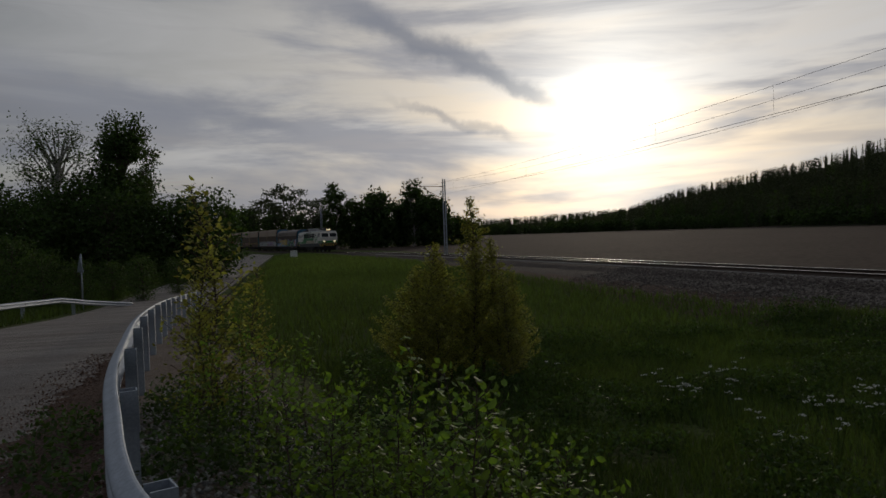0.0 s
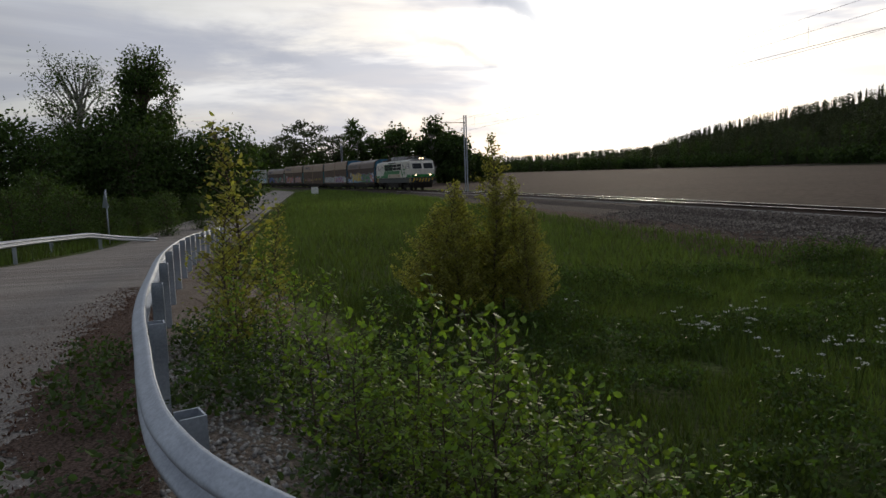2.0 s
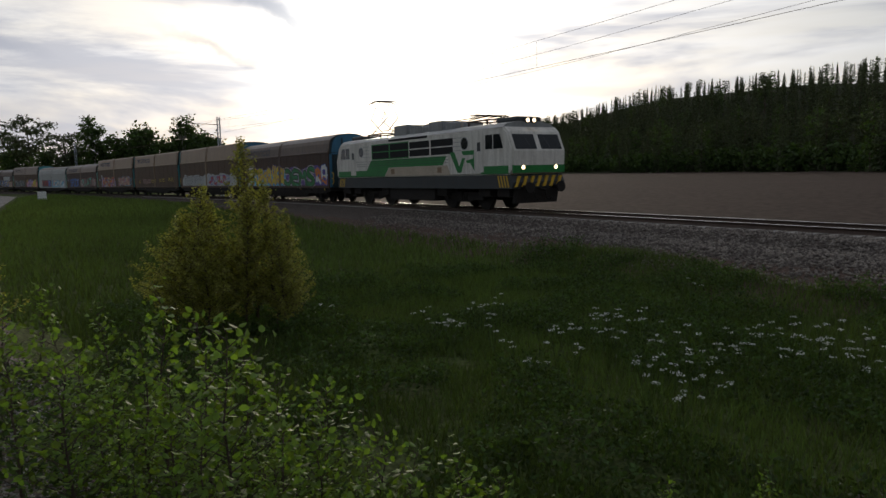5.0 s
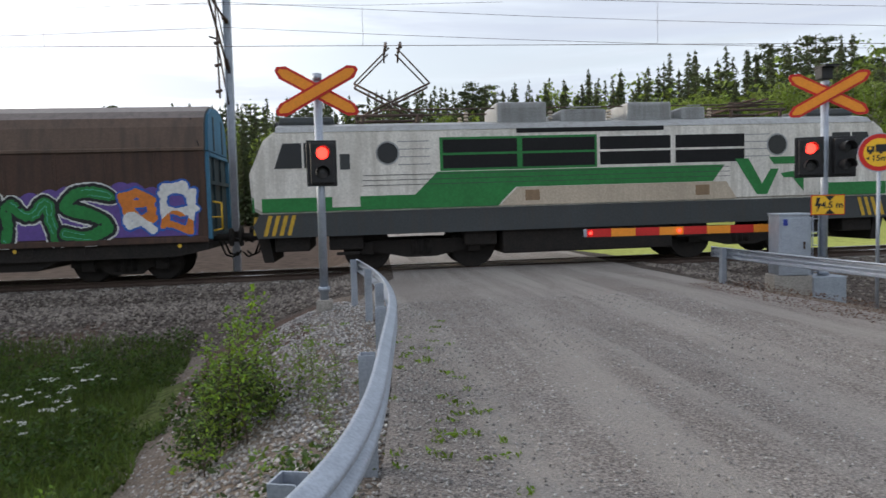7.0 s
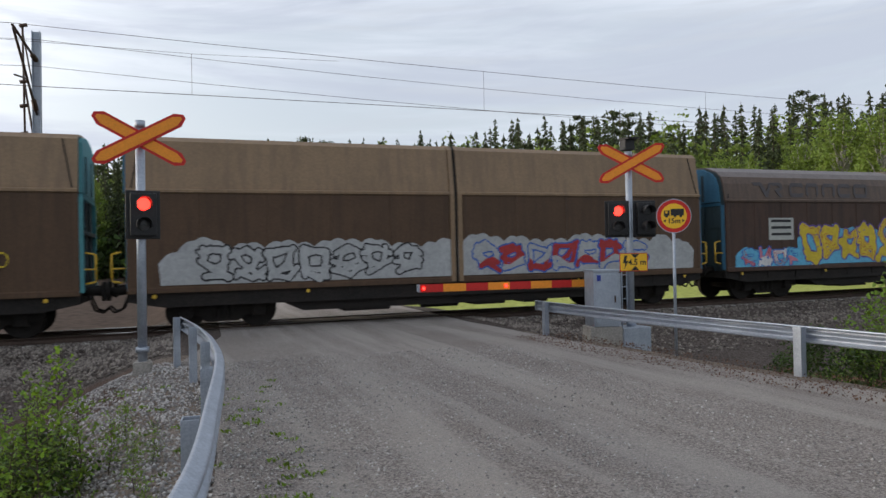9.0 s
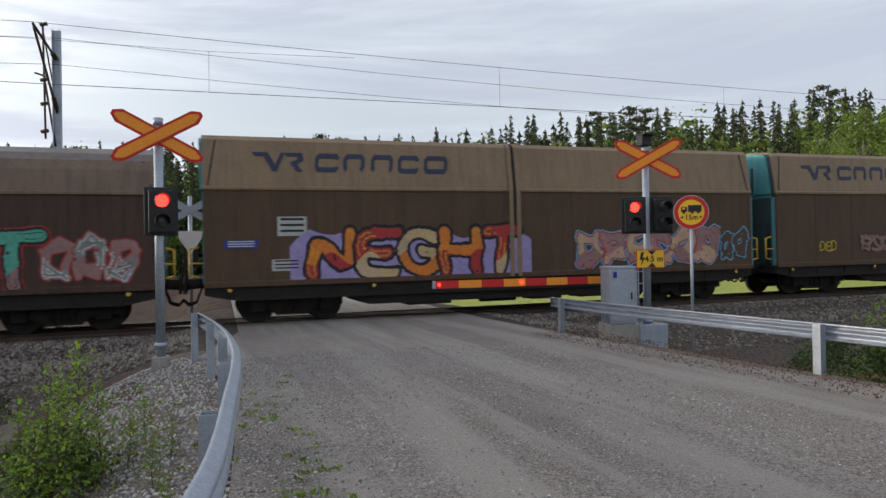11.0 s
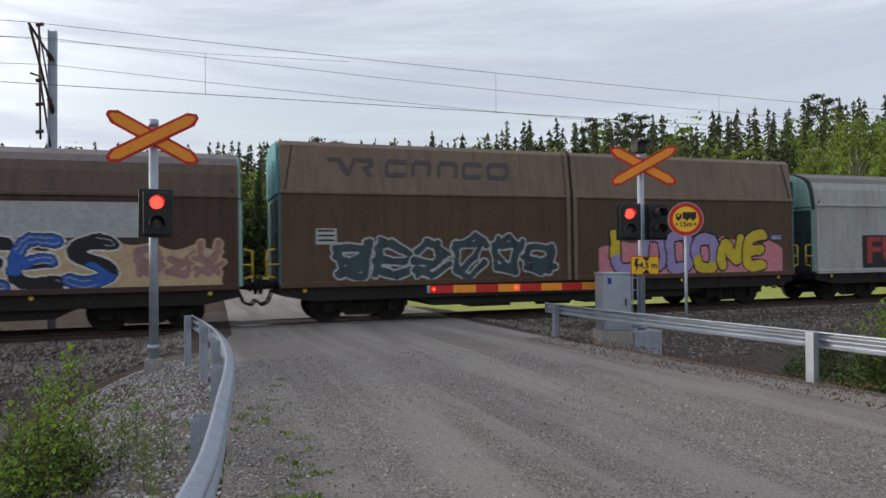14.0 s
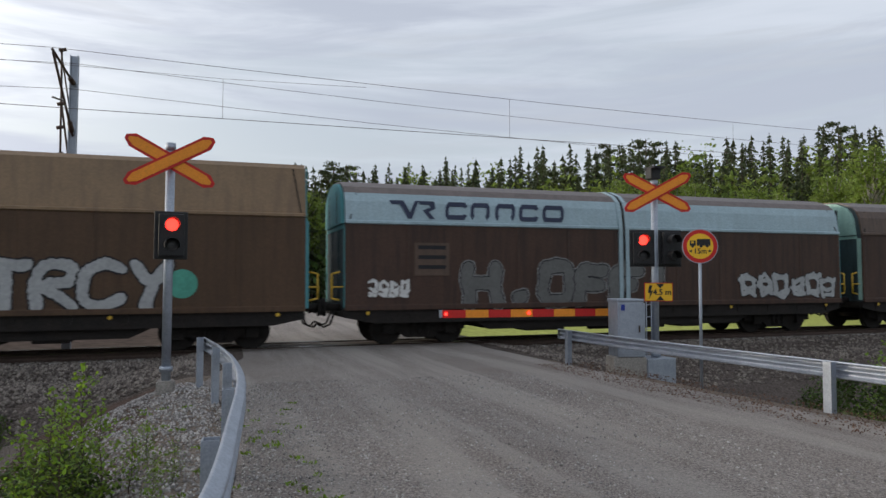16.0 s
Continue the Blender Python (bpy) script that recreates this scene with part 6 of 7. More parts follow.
def spruce(h, r, levels, around, per, leaf):
    segs = [((0, 0, -0.5), (0, 0, h * 0.98), 0.013 * h, 0.002 * h)]
    cs, dr, sz = [], [], []
    for i in range(levels):
        t = 0.07 + 0.91 * i / levels
        rr = r * (1 - t) ** 0.78 * RNG.uniform(0.8, 1.12) + 0.05
        for k in range(around):
            ang = k * 2 * math.pi / around + i * 1.1 + RNG.uniform(-0.25, 0.25)
            out = np.array((math.cos(ang), math.sin(ang), -0.35))
            ln = rr * RNG.uniform(0.6, 1.2)
            shift = RNG.uniform(-0.6, 0.6) * h / levels
            for j in range(per):
                p = out * ln * (j + 0.7) / per
                cs.append((p[0], p[1], t * h + shift + p[2] * 0.8 + RNG.normal() * 0.08))
                dr.append((out[0], out[1], -0.25 - 0.9 * t * t))
                sz.append(leaf * (0.42 + 0.65 * (1 - t)))
    return segs, cards(np.array(cs), np.array(sz), 0.5, 0.0, np.array(dr))


def pine(h, r, leaf):
    segs = [((0, 0, -0.5), (0.2, 0.1, h * 0.5), 0.016 * h, 0.012 * h), ((0.2, 0.1, h * 0.5), (0.1, 0, h * 0.96), 0.012 * h, 0.004 * h)]
    cs = []
    for i in range(16):
        t = 0.45 + 0.53 * i / 16
        ang = i * 2.4
        rr = r * math.sin(min(1, (t - 0.36) / 0.64) * math.pi * 0.86) * RNG.uniform(0.6, 1.1)
        e = np.array((math.cos(ang) * rr, math.sin(ang) * rr, t * h + 0.2))
        segs.append(((0.1, 0.05, t * h - 0.3), e, 0.006 * h, 0.002 * h))
        cs.append(e * (0.9, 0.9, 1) + RNG.normal(size=(70, 3)) * (0.25 * r, 0.25 * r, 0.09 * r))
    return segs, cards(np.concatenate(cs), leaf, 0.4)


def tree_thing(name, made, bark, leaf, label, category, group=""):
    th = empty(name, None, label, category, group)
    for nm, data, m in (("trunk", tubes(made[0]), bark), ("crown", made[1], leaf)):
        ob = new(nm, mesh_from(nm, [(data, 0)], [m]))
        ob.parent = th
    return th


def at(az, r, z=None):
    px, py = -math.sin(radians(az)) * r, math.cos(radians(az)) * r
    return px, py, (ground_height(px, py) if z is None else z)


def stand(th, az, r, turn, first, size=1.0):
    px, py, z = at(az, r)
    m = pose(px, py, z - 0.05, 0, 0, turn)
    if first:
        th.matrix_basis = m
        o = th
    else:
        o = copy_thing(th, m)
    o.scale = (size, size, size)
    return o


# the woods beyond the field: one mass of many trees
def make_woods():
    low = []
    for k in range(3):
        low.append((spruce(21, 3.3, 19, 8, 3, 1.3), 0))
    for k in range(3):
        low.append((broadleaf(18, 3.4, 15, 22, 1.1, 0.03, 0.22), 1))
    for k in range(2):
        low.append((pine(21, 3.0, 0.9), 0))
    bush = [(broadleaf(6.5, 2.8, 9, 18, 1.1, 0.0, 0.25), 2) for k in range(2)]
    pieces = []

    def put(made, m, px, py, z, s):
        a = RNG.uniform(0, 6.28)
        rot = np.array(((math.cos(a), -math.sin(a), 0), (math.sin(a), math.cos(a), 0), (0, 0, 1)))
        for (v, f), mm in ((tubes(made[0][:2], 4), 3), (made[1], m)):
            pieces.append(((v @ rot.T * s + (px, py, z), f), mm))
    az = 92.0
    while az > -72:
        e = wood_edge(az)
        far = az > 22
        step = 1.9 if az < 22 else 2.7 if az < 60 else 3.6
        rows = 13 if far else 8
        for row in range(rows):
            r = e + 2 + row * (22 if far else 9) + RNG.uniform(-4, 4) * (2 if far else 1)
            a2 = az + RNG.uniform(-0.8, 0.8)
            px, py, z = at(a2, r)
            green = RNG.uniform() < (0.6 if (az < -16 and row < 2) else 0.25 if not far else 0.3 if row < 2 else 0.08)
            i = RNG.integers(3, 6) if green else (RNG.integers(0, 3) if RNG.uniform() < 0.95 else RNG.integers(6, 8))
            made, m = low[i]
            size = RNG.uniform(0.7, 0.97) if az < -24 else RNG.uniform(0.66, 0.9) if az < 22 else RNG.uniform(0.7, 1.0)
            room = math.tan(radians(float(np.interp(a2, AZ, TOP)))) * r + 1.62 - z
            if far:
                size = min(size, max(0.3, room / (21.5 if not green else 18.5)) * RNG.uniform(0.85, 1.04))
            put(made, 2 if far and m == 1 else m, px, py, z - 0.3, size)
        for q in range(3):
            px, py, z = at(az + RNG.uniform(-0.7, 0.7), e + RNG.uniform(-3, 6))
            made, m = bush[RNG.integers(0, 2)]
            put(made, m, px, py, z - 0.3, RNG.uniform(0.6, 1.4))
        az -= math.degrees(step / e)
    ob = new("woods", mesh_from("woods", pieces, [M["needles"], M["leaf_wood"], M["leaf_dark"], M["bark"]]))
    tagged(ob, "mixed spruce and birch woods beyond the field", "woods", kind="stuff")


make_woods()


# the front row of the wood by the crossing, tree by tree
def make_wood_front():
    kinds = [tree_thing("spruce_tree", spruce(21, 3.3, 40, 12, 6, 0.8), M["bark"], M["needles"], "dark green spruce at the edge of the wood", "tree", "trees at the edge of the wood"),
             tree_thing("birch_tree", broadleaf(19, 3.4, 54, 150, 0.42, 0.04, 0.17), M["birch_bark"], M["leaf_wood"], "fresh green birch at the edge of the wood", "tree", "trees at the edge of the wood"),
             tree_thing("birch_tree", broadleaf(17, 3.7, 50, 150, 0.42, 0.03, 0.18), M["birch_bark"], M["leaf_wood"], "fresh green birch at the edge of the wood", "tree", "trees at the edge of the wood"),
             tree_thing("pine_tree", pine(21, 3.0, 0.6), M["bark"], M["needles"], "tall pine at the edge of the wood", "tree", "trees at the edge of the wood")]
    used = set()
    az = 13.0
    while az > -62:
        rr = RNG.uniform()
        k = (1 if rr < 0.45 else 2 if rr < 0.8 else 0) if az < -14 else (0 if rr < 0.6 else 3 if rr < 0.66 else 1)
        s = RNG.uniform(0.7, 0.93) if az < -24 else RNG.uniform(0.66, 0.88)
        stand(kinds[k], az, wood_edge(az) + RNG.uniform(-8, 1), RNG.uniform(0, 360), k not in used, s)
        used.add(k)
        az -= RNG.uniform(1.0, 2.0)
    for az, r, s in ((-50.5, 86, 0.9), (-53, 80, 0.85), (-47.6, 92, 0.8), (-56, 82, 0.95)):
        stand(kinds[1], az, r, RNG.uniform(0, 360), 1 not in used, s)
    for k in range(4):
        if k not in used:
            stand(kinds[k], -60 - k, 100, 0, True)


make_wood_front()


# trees by the road and behind the bend of the track
def make_near_trees():
    big = tree_thing("birch_tree", broadleaf(11.8, 3.3, 70, 95, 0.19, 0.2, 0.13, 0, 0.5), M["birch_bark"], M["leaf_dark"], "tall airy birch with thin foliage", "tree")
    stand(big, 106.4, 60, 20, True)
    full = tree_thing("maple_tree", broadleaf(11.8, 2.4, 90, 210, 0.25, 0.05, 0.16, 0, 0.4), M["bark"], M["leaf_dark"], "tall dense leafy tree beside the road", "tree")
    stand(full, 102.0, 59, 50, True)
    k1 = tree_thing("alder_shrub", broadleaf(6.0, 2.7, 46, 130, 0.28, 0.0, 0.22), M["bark"], M["leaf_dark"], "dark leafy roadside shrub", "shrub", "roadside shrubs")
    k2 = tree_thing("willow_shrub", broadleaf(5.2, 2.0, 40, 100, 0.2, 0.0, 0.24), M["bark"], M["leaf_dark"], "fresh green roadside shrub", "shrub", "roadside shrubs")
    k3 = tree_thing("young_spruce", spruce(7.5, 1.5, 18, 9, 4, 0.4), M["bark"], M["needles"], "slender young spruce among shrubs", "tree", "roadside shrubs")
    first = {1: True, 2: True, 3: True}
    az = 96.2
    i = 0
    while az < 126:
        k = (1, 2, 1, 3, 1, 2, 1)[i % 7]
        th = (None, k1, k2, k3)[k]
        s = RNG.uniform(0.85, 1.15)
        if az > 99:
            s *= 1.05
        stand(th, az, 52 + RNG.uniform(0, 9) + (5 if az < 96 else 0), RNG.uniform(0, 360), first[k], s * (0.88 if k == 3 else 1))
        first[k] = False
        az += RNG.uniform(1.0, 1.7)
        i += 1
    for az, r, s in ((111, 34, 0.5), (107.5, 36, 0.5), (105.2, 38, 0.42), (101.0, 40, 0.45), (98.5, 44, 0.4), (113.5, 30, 0.5), (116, 33, 0.6), (103, 42, 0.4), (109.3, 40, 0.6)):
        stand(k2, az, r, RNG.uniform(0, 360), False, s)
    # behind the track
    p = tree_thing("pine_tree", pine(14.5, 4.4, 0.9), M["bark"], M["needles"], "dark spreading pine behind the railway", "tree", "trees behind the railway bend")
    b = tree_thing("birch_tree", broadleaf(14.5, 2.6, 36, 90, 0.65, 0.05, 0.2), M["birch_bark"], M["leaf_dark"], "tall birch behind the railway", "tree", "trees behind the railway bend")
    d = tree_thing("leafy_tree", broadleaf(11, 4.0, 36, 120, 0.8, 0.0, 0.22), M["bark"], M["leaf_dark"], "dense dark tree behind the railway", "tree", "trees behind the railway bend")
    t = tree_thing("larch_tree", spruce(12.5, 2.2, 24, 9, 4, 0.7), M["bark"], M["needles"], "narrow conifer behind the railway", "tree", "trees behind the railway bend")
    f = {id(p): True, id(b): True, id(d): True, id(t): True}
    for th, az, r, s in ((p, 90.3, 188, 1.15), (p, 88.0, 166, 0.82), (p, 91.8, 208, 0.95), (b, 86.2, 160, 1.0), (d, 84.6, 163, 0.95), (t, 84.0, 165, 0.75), (d, 82.8, 160, 1.1), (b, 83.0, 164, 0.85), (b, 79.9, 160, 1.02), (d, 79.0, 166, 1.05), (d, 78.0, 160, 0.95), (d, 80.9, 165, 0.9), (t, 77.3, 158, 0.8), (t, 76.9, 160, 0.75), (d, 76.3, 168, 0.6), (d, 89.2, 172, 0.75), (d, 91.0, 200, 0.85), (d, 87.2, 170, 0.8), (d, 93.0, 228, 1.1), (d, 94.5, 238, 1.2), (t, 85.6, 170, 0.8), (d, 75.6, 172, 0.5)):
        stand(th, az, r, RNG.uniform(0, 360), f[id(th)], s)
        f[id(th)] = False


make_near_trees()


# saplings and bushes in the ditch
def ovate(centres, size, up=0.3):
    """Pointed oval leaves folded along the midrib: verts and faces."""
    n = len(centres)
    a = RNG.normal(size=(n, 3)) * (1, 1, 0.6)
    a[:, 2] += up
    a /= np.linalg.norm(a, axis=1)[:, None]
    b = np.cross(a, RNG.normal(size=(n, 3)) * 0.5 + (0, 0, 1))
    b /= np.linalg.norm(b, axis=1)[:, None]
    k = (size * RNG.uniform(0.6, 1.3, n))[:, None]
    c = np.cross(a, b) * k
    rim = [(-0.5, 0, 0), (-0.2, 0.3, 0.08), (0.18, 0.27, 0.06), (0.52, 0, -0.08), (0.18, -0.27, 0.06), (-0.2, -0.3, 0.08)]
    v = np.stack([centres + a * k * p + b * k * q + c * r for p, q, r in rim], 1).reshape(-1, 3)
    f = np.concatenate([np.array((0, 1, 2, 3))[None] + np.arange(n)[:, None] * 6, np.array((0, 3, 4, 5))[None] + np.arange(n)[:, None] * 6])
    return v, f


def sapling(h, branches, leaf, per, spread=0.5):
    segs, cs = [], []
    x = y = 0.0
    pts = [np.array((0, 0, -0.15))]
    for i in range(1, 7):
        x += RNG.normal() * 0.02 * h
        y += RNG.normal() * 0.02 * h
        pts.append(np.array((x, y, h * i / 6)))
    for i in range(6):
        segs.append((pts[i], pts[i + 1], 0.009 * h * (1 - i / 7), 0.009 * h * (1 - (i + 1) / 7)))
    for i in range(branches):
        t = 0.12 + 0.88 * (i + RNG.uniform()) / branches
        k = min(5, int(t * 6))
        a = pts[k] + (pts[k + 1] - pts[k]) * (t * 6 - k)
        ang = i * 2.4 + RNG.uniform(-0.6, 0.6)
        ln = h * spread * (1.05 - t) * RNG.uniform(0.5, 1.0) + 0.06
        e = a + np.array((math.cos(ang) * ln, math.sin(ang) * ln, ln * 0.75))
        segs.append((a, e, 0.0028 * h, 0.001 * h))
        n = max(3, int(per * ln / (h * spread) + 3))
        base = a + (e - a) * RNG.uniform(0.15, 1.08, (n, 1))
        cs.append(base + RNG.normal(size=(n, 3)) * leaf * 0.7)
    return segs, ovate(np.concatenate(cs), leaf)


def make_saplings():
    lab = "slender leafy sapling growing on the gravel bank"
    kinds = [tree_thing("sapling", sapling(1.6, 32, 0.064, 14, 0.34), M["bark"], M["leaf"], lab, "sapling", "saplings in the ditch") for k in range(4)]
    leafy = tree_thing("sapling", sapling(2.35, 64, 0.058, 30, 0.27), M["bark"], M["leaf_yellow"], "tall slender yellowish green sapling behind the guard rail", "sapling", "saplings in the ditch")
    stand(leafy, 95.7, 7.2, 0, True)
    stand(leafy, 97.4, 6.6, 130, False, 0.7)
    stand(leafy, 93.0, 8.6, 210, False, 0.75)
    bushy = tree_thing("yellow_birch_bush", sapling(2.8, 70, 0.052, 190, 0.42), M["bark"], M["leaf_yellow"], "yellowish leafy birch bush in the meadow", "bush", "birch bushes in the meadow")
    tall = tree_thing("yellow_birch_bush", sapling(3.7, 80, 0.052, 190, 0.28), M["bark"], M["leaf_yellow"], "taller yellowish birch bush in the meadow", "bush", "birch bushes in the meadow")
    stand(bushy, 79.2, 13.6, 10, True)
    for az, r, s in ((77.2, 14.0, 0.9), (80.6, 13.8, 0.82), (78.3, 13.2, 0.75)):
        stand(bushy, az, r, az * 40, False, s)
    stand(tall, 74.6, 14.2, 80, True, 1.0)
    for az, r, s in ((73.0, 13.7, 0.78), (71.6, 14.0, 0.6), (75.4, 13.6, 0.72), (72.2, 13.3, 0.6)):
        stand(tall, az, r, az * 55, False, s)
    spots = [(94.2, 7.0, 0.7), (96.6, 6.2, 0.6), (92.0, 6.0, 0.75), (88.0, 4.6, 0.8), (86.5, 4.9, 0.95), (84.0, 4.4, 0.9), (82.0, 4.7, 1.1), (80.0, 4.1, 0.9), (78.0, 4.5, 1.1), (76.0, 4.2, 0.95), (74.0, 4.6, 1.15), (72.0, 4.3, 0.9), (70.0, 4.1, 0.8), (90.5, 4.4, 0.7), (83.0, 3.5, 0.7), (77.0, 3.5, 0.75), (72.5, 3.6, 0.7), (68.0, 4.3, 0.85), (65.0, 4.2, 0.7), (62.0, 4.4, 0.65), (59.0, 4.5, 0.45), (93.0, 5.2, 0.6), (98.0, 5.6, 0.45), (97.2, 8.8, 0.7), (66.5, 3.8, 0.6), (85.0, 6.2, 0.9), (89.0, 7.5, 0.8), (81.0, 6.4, 0.8),
             (63.5, 3.7, 0.8), (60.5, 3.9, 0.7), (67.2, 4.8, 0.9), (70.8, 3.6, 0.8), (64.4, 5.0, 0.8), (85.3, 3.9, 0.9), (79.0, 3.8, 0.95), (75.0, 3.7, 0.9), (87.2, 3.9, 0.75), (81.0, 5.2, 1.05), (73.0, 5.2, 1.0), (77.4, 5.4, 1.1), (69.0, 5.0, 0.9), (57.0, 3.9, 0.75), (55.0, 3.5, 0.62), (53.0, 3.8, 0.66), (50.5, 3.7, 0.5), (47.5, 3.9, 0.5), (58.5, 3.4, 0.6), (44.0, 4.0, 0.45), (40.0, 5.2, 0.5), (33.0, 5.0, 0.55), (24.0, 5.3, 0.5),
             (10.5, 6.6, 0.75), (8.6, 7.0, 0.8), (11.8, 6.2, 0.6), (9.6, 6.0, 0.65), (7.4, 6.4, 0.55), (12.6, 7.2, 0.7), (10.0, 7.6, 0.7), (5.6, 6.6, 0.35), (3.8, 5.6, 0.3), (4.4, 7.4, 0.3), (13.0, 5.6, 0.5), (2.6, 6.4, 0.25), (3.2, 4.6, 0.25), (-51.6, 11.6, 1.0), (-53, 11.0, 1.1), (-50.4, 12.2, 0.9), (-54, 12.0, 1.2), (-52.4, 10.6, 0.8), (-49.6, 13.0, 0.7)]
    low = tree_thing("low_bush", sapling(0.72, 36, 0.055, 24, 0.6), M["bark"], M["leaf_dark"], "low leafy bush on the gravel bank", "bush", "bushes on the bank")
    stand(low, 10.4, 6.8, 0, True)
    for az, r, s in ((11.8, 6.3, 0.9), (9.2, 7.3, 0.85), (12.8, 7.0, 1.0), (11.0, 7.8, 0.9), (13.4, 6.0, 0.7), (8.2, 6.5, 0.6), (-46, 12.2, 0.8), (-47.5, 11.6, 0.9), (-48.5, 10.9, 1.0), (-44.8, 13.2, 0.6), (-51, 11.4, 1.2), (-53, 11.0, 1.3), (-49.5, 12.6, 1.0), (-55, 12, 1.4)):
        stand(low, az, r, az * 77, False, s)
    used = set()
    for i, (az, r, s) in enumerate(spots):
        k = i % 4
        stand(kinds[k], az, r, RNG.uniform(0, 360), k not in used, s * (RNG.uniform(0.58, 1.06) if 57 < az < 93 and r < 7 else 1.0))
        used.add(k)


make_saplings()


def scatter(n, x0, x1, y0, y1, ok):
    out = []
    while len(out) < n:
        for px, py in zip(RNG.uniform(x0, x1, 4000), RNG.uniform(y0, y1, 4000)):
            if ok(px, py):
                out.append((px, py, ground_height(px, py)))
                if len(out) >= n:
                    break
    return np.array(out)


def blades(p, h, w):
    n = len(p)
    ang = RNG.uniform(0, 6.28, n)
    d = np.stack([np.cos(ang), np.sin(ang), np.zeros(n)], 1)
    lean = RNG.normal(size=(n, 3)) * 0.3
    lean[:, 2] = 1.0
    hh = (h * RNG.uniform(0.5, 1.2, n))[:, None]
    v = np.stack([p - d * w, p + d * w, p + lean * hh], 1).reshape(-1, 3)
    return v, np.arange(n * 3).reshape(n, 3)


def make_meadow():
    def meadow(px, py):
        return road_distance(px, py) > (2.9 if py > 2.5 and px > -6 else 1.0) + 0.8 * noise.noise((px * 0.6, py * 0.6, 5)) and py - track_y(px) < -5.3 + 1.0 * noise.noise((px * 0.3, py * 0.3, 0)) and not (px > -3.4 and py > 9.6)
    tuft = lambda px, py: noise.noise((px * 0.9, py * 0.9, 9)) > -0.15
    near = scatter(70000, -17, 0.5, 0.5, 16, lambda a, b: meadow(a, b) and (tuft(a, b) or b > 6))
    far = scatter(42000, -50, -15, -4, 17, meadow)
    right = scatter(16000, 7.9, 24, 3, 15.5, meadow)
    farther = scatter(26000, -118, -48, -12, 16, meadow)
    verge = scatter(26000, -46, -10, -22, -6.5, lambda a, b: road_distance(a, b) > 0.5)
    ob = new("meadow_grass", mesh_from("meadow_grass", [(blades(near, 0.24, 0.010), 0), (blades(far, 0.32, 0.022), 0), (blades(right, 0.42, 0.012), 0), (blades(farther, 0.4, 0.05), 0), (blades(verge, 0.45, 0.03), 0)], [M["grass"]]))
    tagged(ob, "long unmown meadow grass in the ditch", "grass", kind="stuff")
    # broad weeds among the grass
    low = np.concatenate([scatter(1700, -8.5, 0.2, -1.4, 4.2, lambda a, b: 0.12 < road_distance(a, b) < 2.3 and noise.noise((a * 0.9, b * 0.9, 31)) > -0.12), scatter(240, -7, -0.9, -2.6, 1.0, lambda a, b: -0.75 < road_distance(a, b) < -0.08 and noise.noise((a * 1.3, b * 1.3, 32)) > 0.05), scatter(700, 8.1, 15, 5, 13, meadow)])
    q = np.repeat(low, 9, 0) + RNG.normal(size=(len(low) * 9, 3)) * (0.05, 0.05, 0.0) + RNG.uniform(0.02, 0.3, (len(low) * 9, 1)) * (0, 0, 1)
    ob = new("bank_weeds", mesh_from("bank_weeds", [(ovate(q, 0.05), 0)], [M["leaf_dark"]]))
    tagged(ob, "low leafy weeds growing through the bank gravel", "weeds", kind="stuff")
    w = scatter(9000, -18, 0, 1.0, 15, lambda a, b: meadow(a, b) and noise.noise((a * 0.5, b * 0.5, 4)) > -0.1)
    tall = np.array([max(0.12, 0.3 + 0.45 * noise.noise((a * 0.7, b * 0.7, 14))) for a, b, q in w])
    c = np.repeat(w, 8, 0) + RNG.normal(size=(len(w) * 8, 3)) * (0.09, 0.09, 0.02) + RNG.uniform(0.15, 1.0, (len(w) * 8, 1)) * np.repeat(tall, 8)[:, None] * (0, 0, 1)
    ob = new("meadow_weeds", mesh_from("meadow_weeds", [(cards(c, 0.075, 0.5, 0.6), 0)], [M["leaf_dark"]]))
    tagged(ob, "low broad-leaved weeds among the grass", "weeds", kind="stuff")
    # cow parsley
    spots = ((-7.3, 6.1, 0.5), (-7.5, 7.8, 0.7), (-6.1, 8.1, 0.6), (-5.3, 8.8, 0.7), (-6.1, 9.4, 0.8), (-9.5, 6.0, 0.8), (-5.4, 6.4, 0.5), (-4.4, 9.6, 0.9))
    s = scatter(75, -12, -3.6, 4.5, 11.5, lambda a, b: meadow(a, b) and RNG.uniform() < 0.015 + max(math.exp(-((a - u) ** 2 + (b - v) ** 2) / (k * k)) for u, v, k in spots))
    stems, flowers = [], []
    for p in s:
        h = RNG.uniform(0.55, 0.95)
        for k in range(RNG.integers(2, 5)):
            e = p + (RNG.normal() * 0.13, RNG.normal() * 0.13, h * RNG.uniform(0.75, 1.0))
            stems.append((p, e, 0.006, 0.004))
            a = RNG.uniform(0, 6.28, 14)
            q = np.sqrt(RNG.uniform(0, 1, 14)) * 0.05
            flowers.append(e + np.stack([np.cos(a) * q, np.sin(a) * q, RNG.uniform(0, 0.02, 14)], 1))
    fv = cards(np.concatenate(flowers), 0.02, 0.9, 0.0)
    ob = new("cow_parsley", mesh_from("cow_parsley", [(tubes(stems, 4), 0), (fv, 1)], [M["grass"], M["white_flower"]]))
    tagged(ob, "flowering cow parsley with white umbels in the meadow", "wildflowers", kind="stuff")


make_meadow()


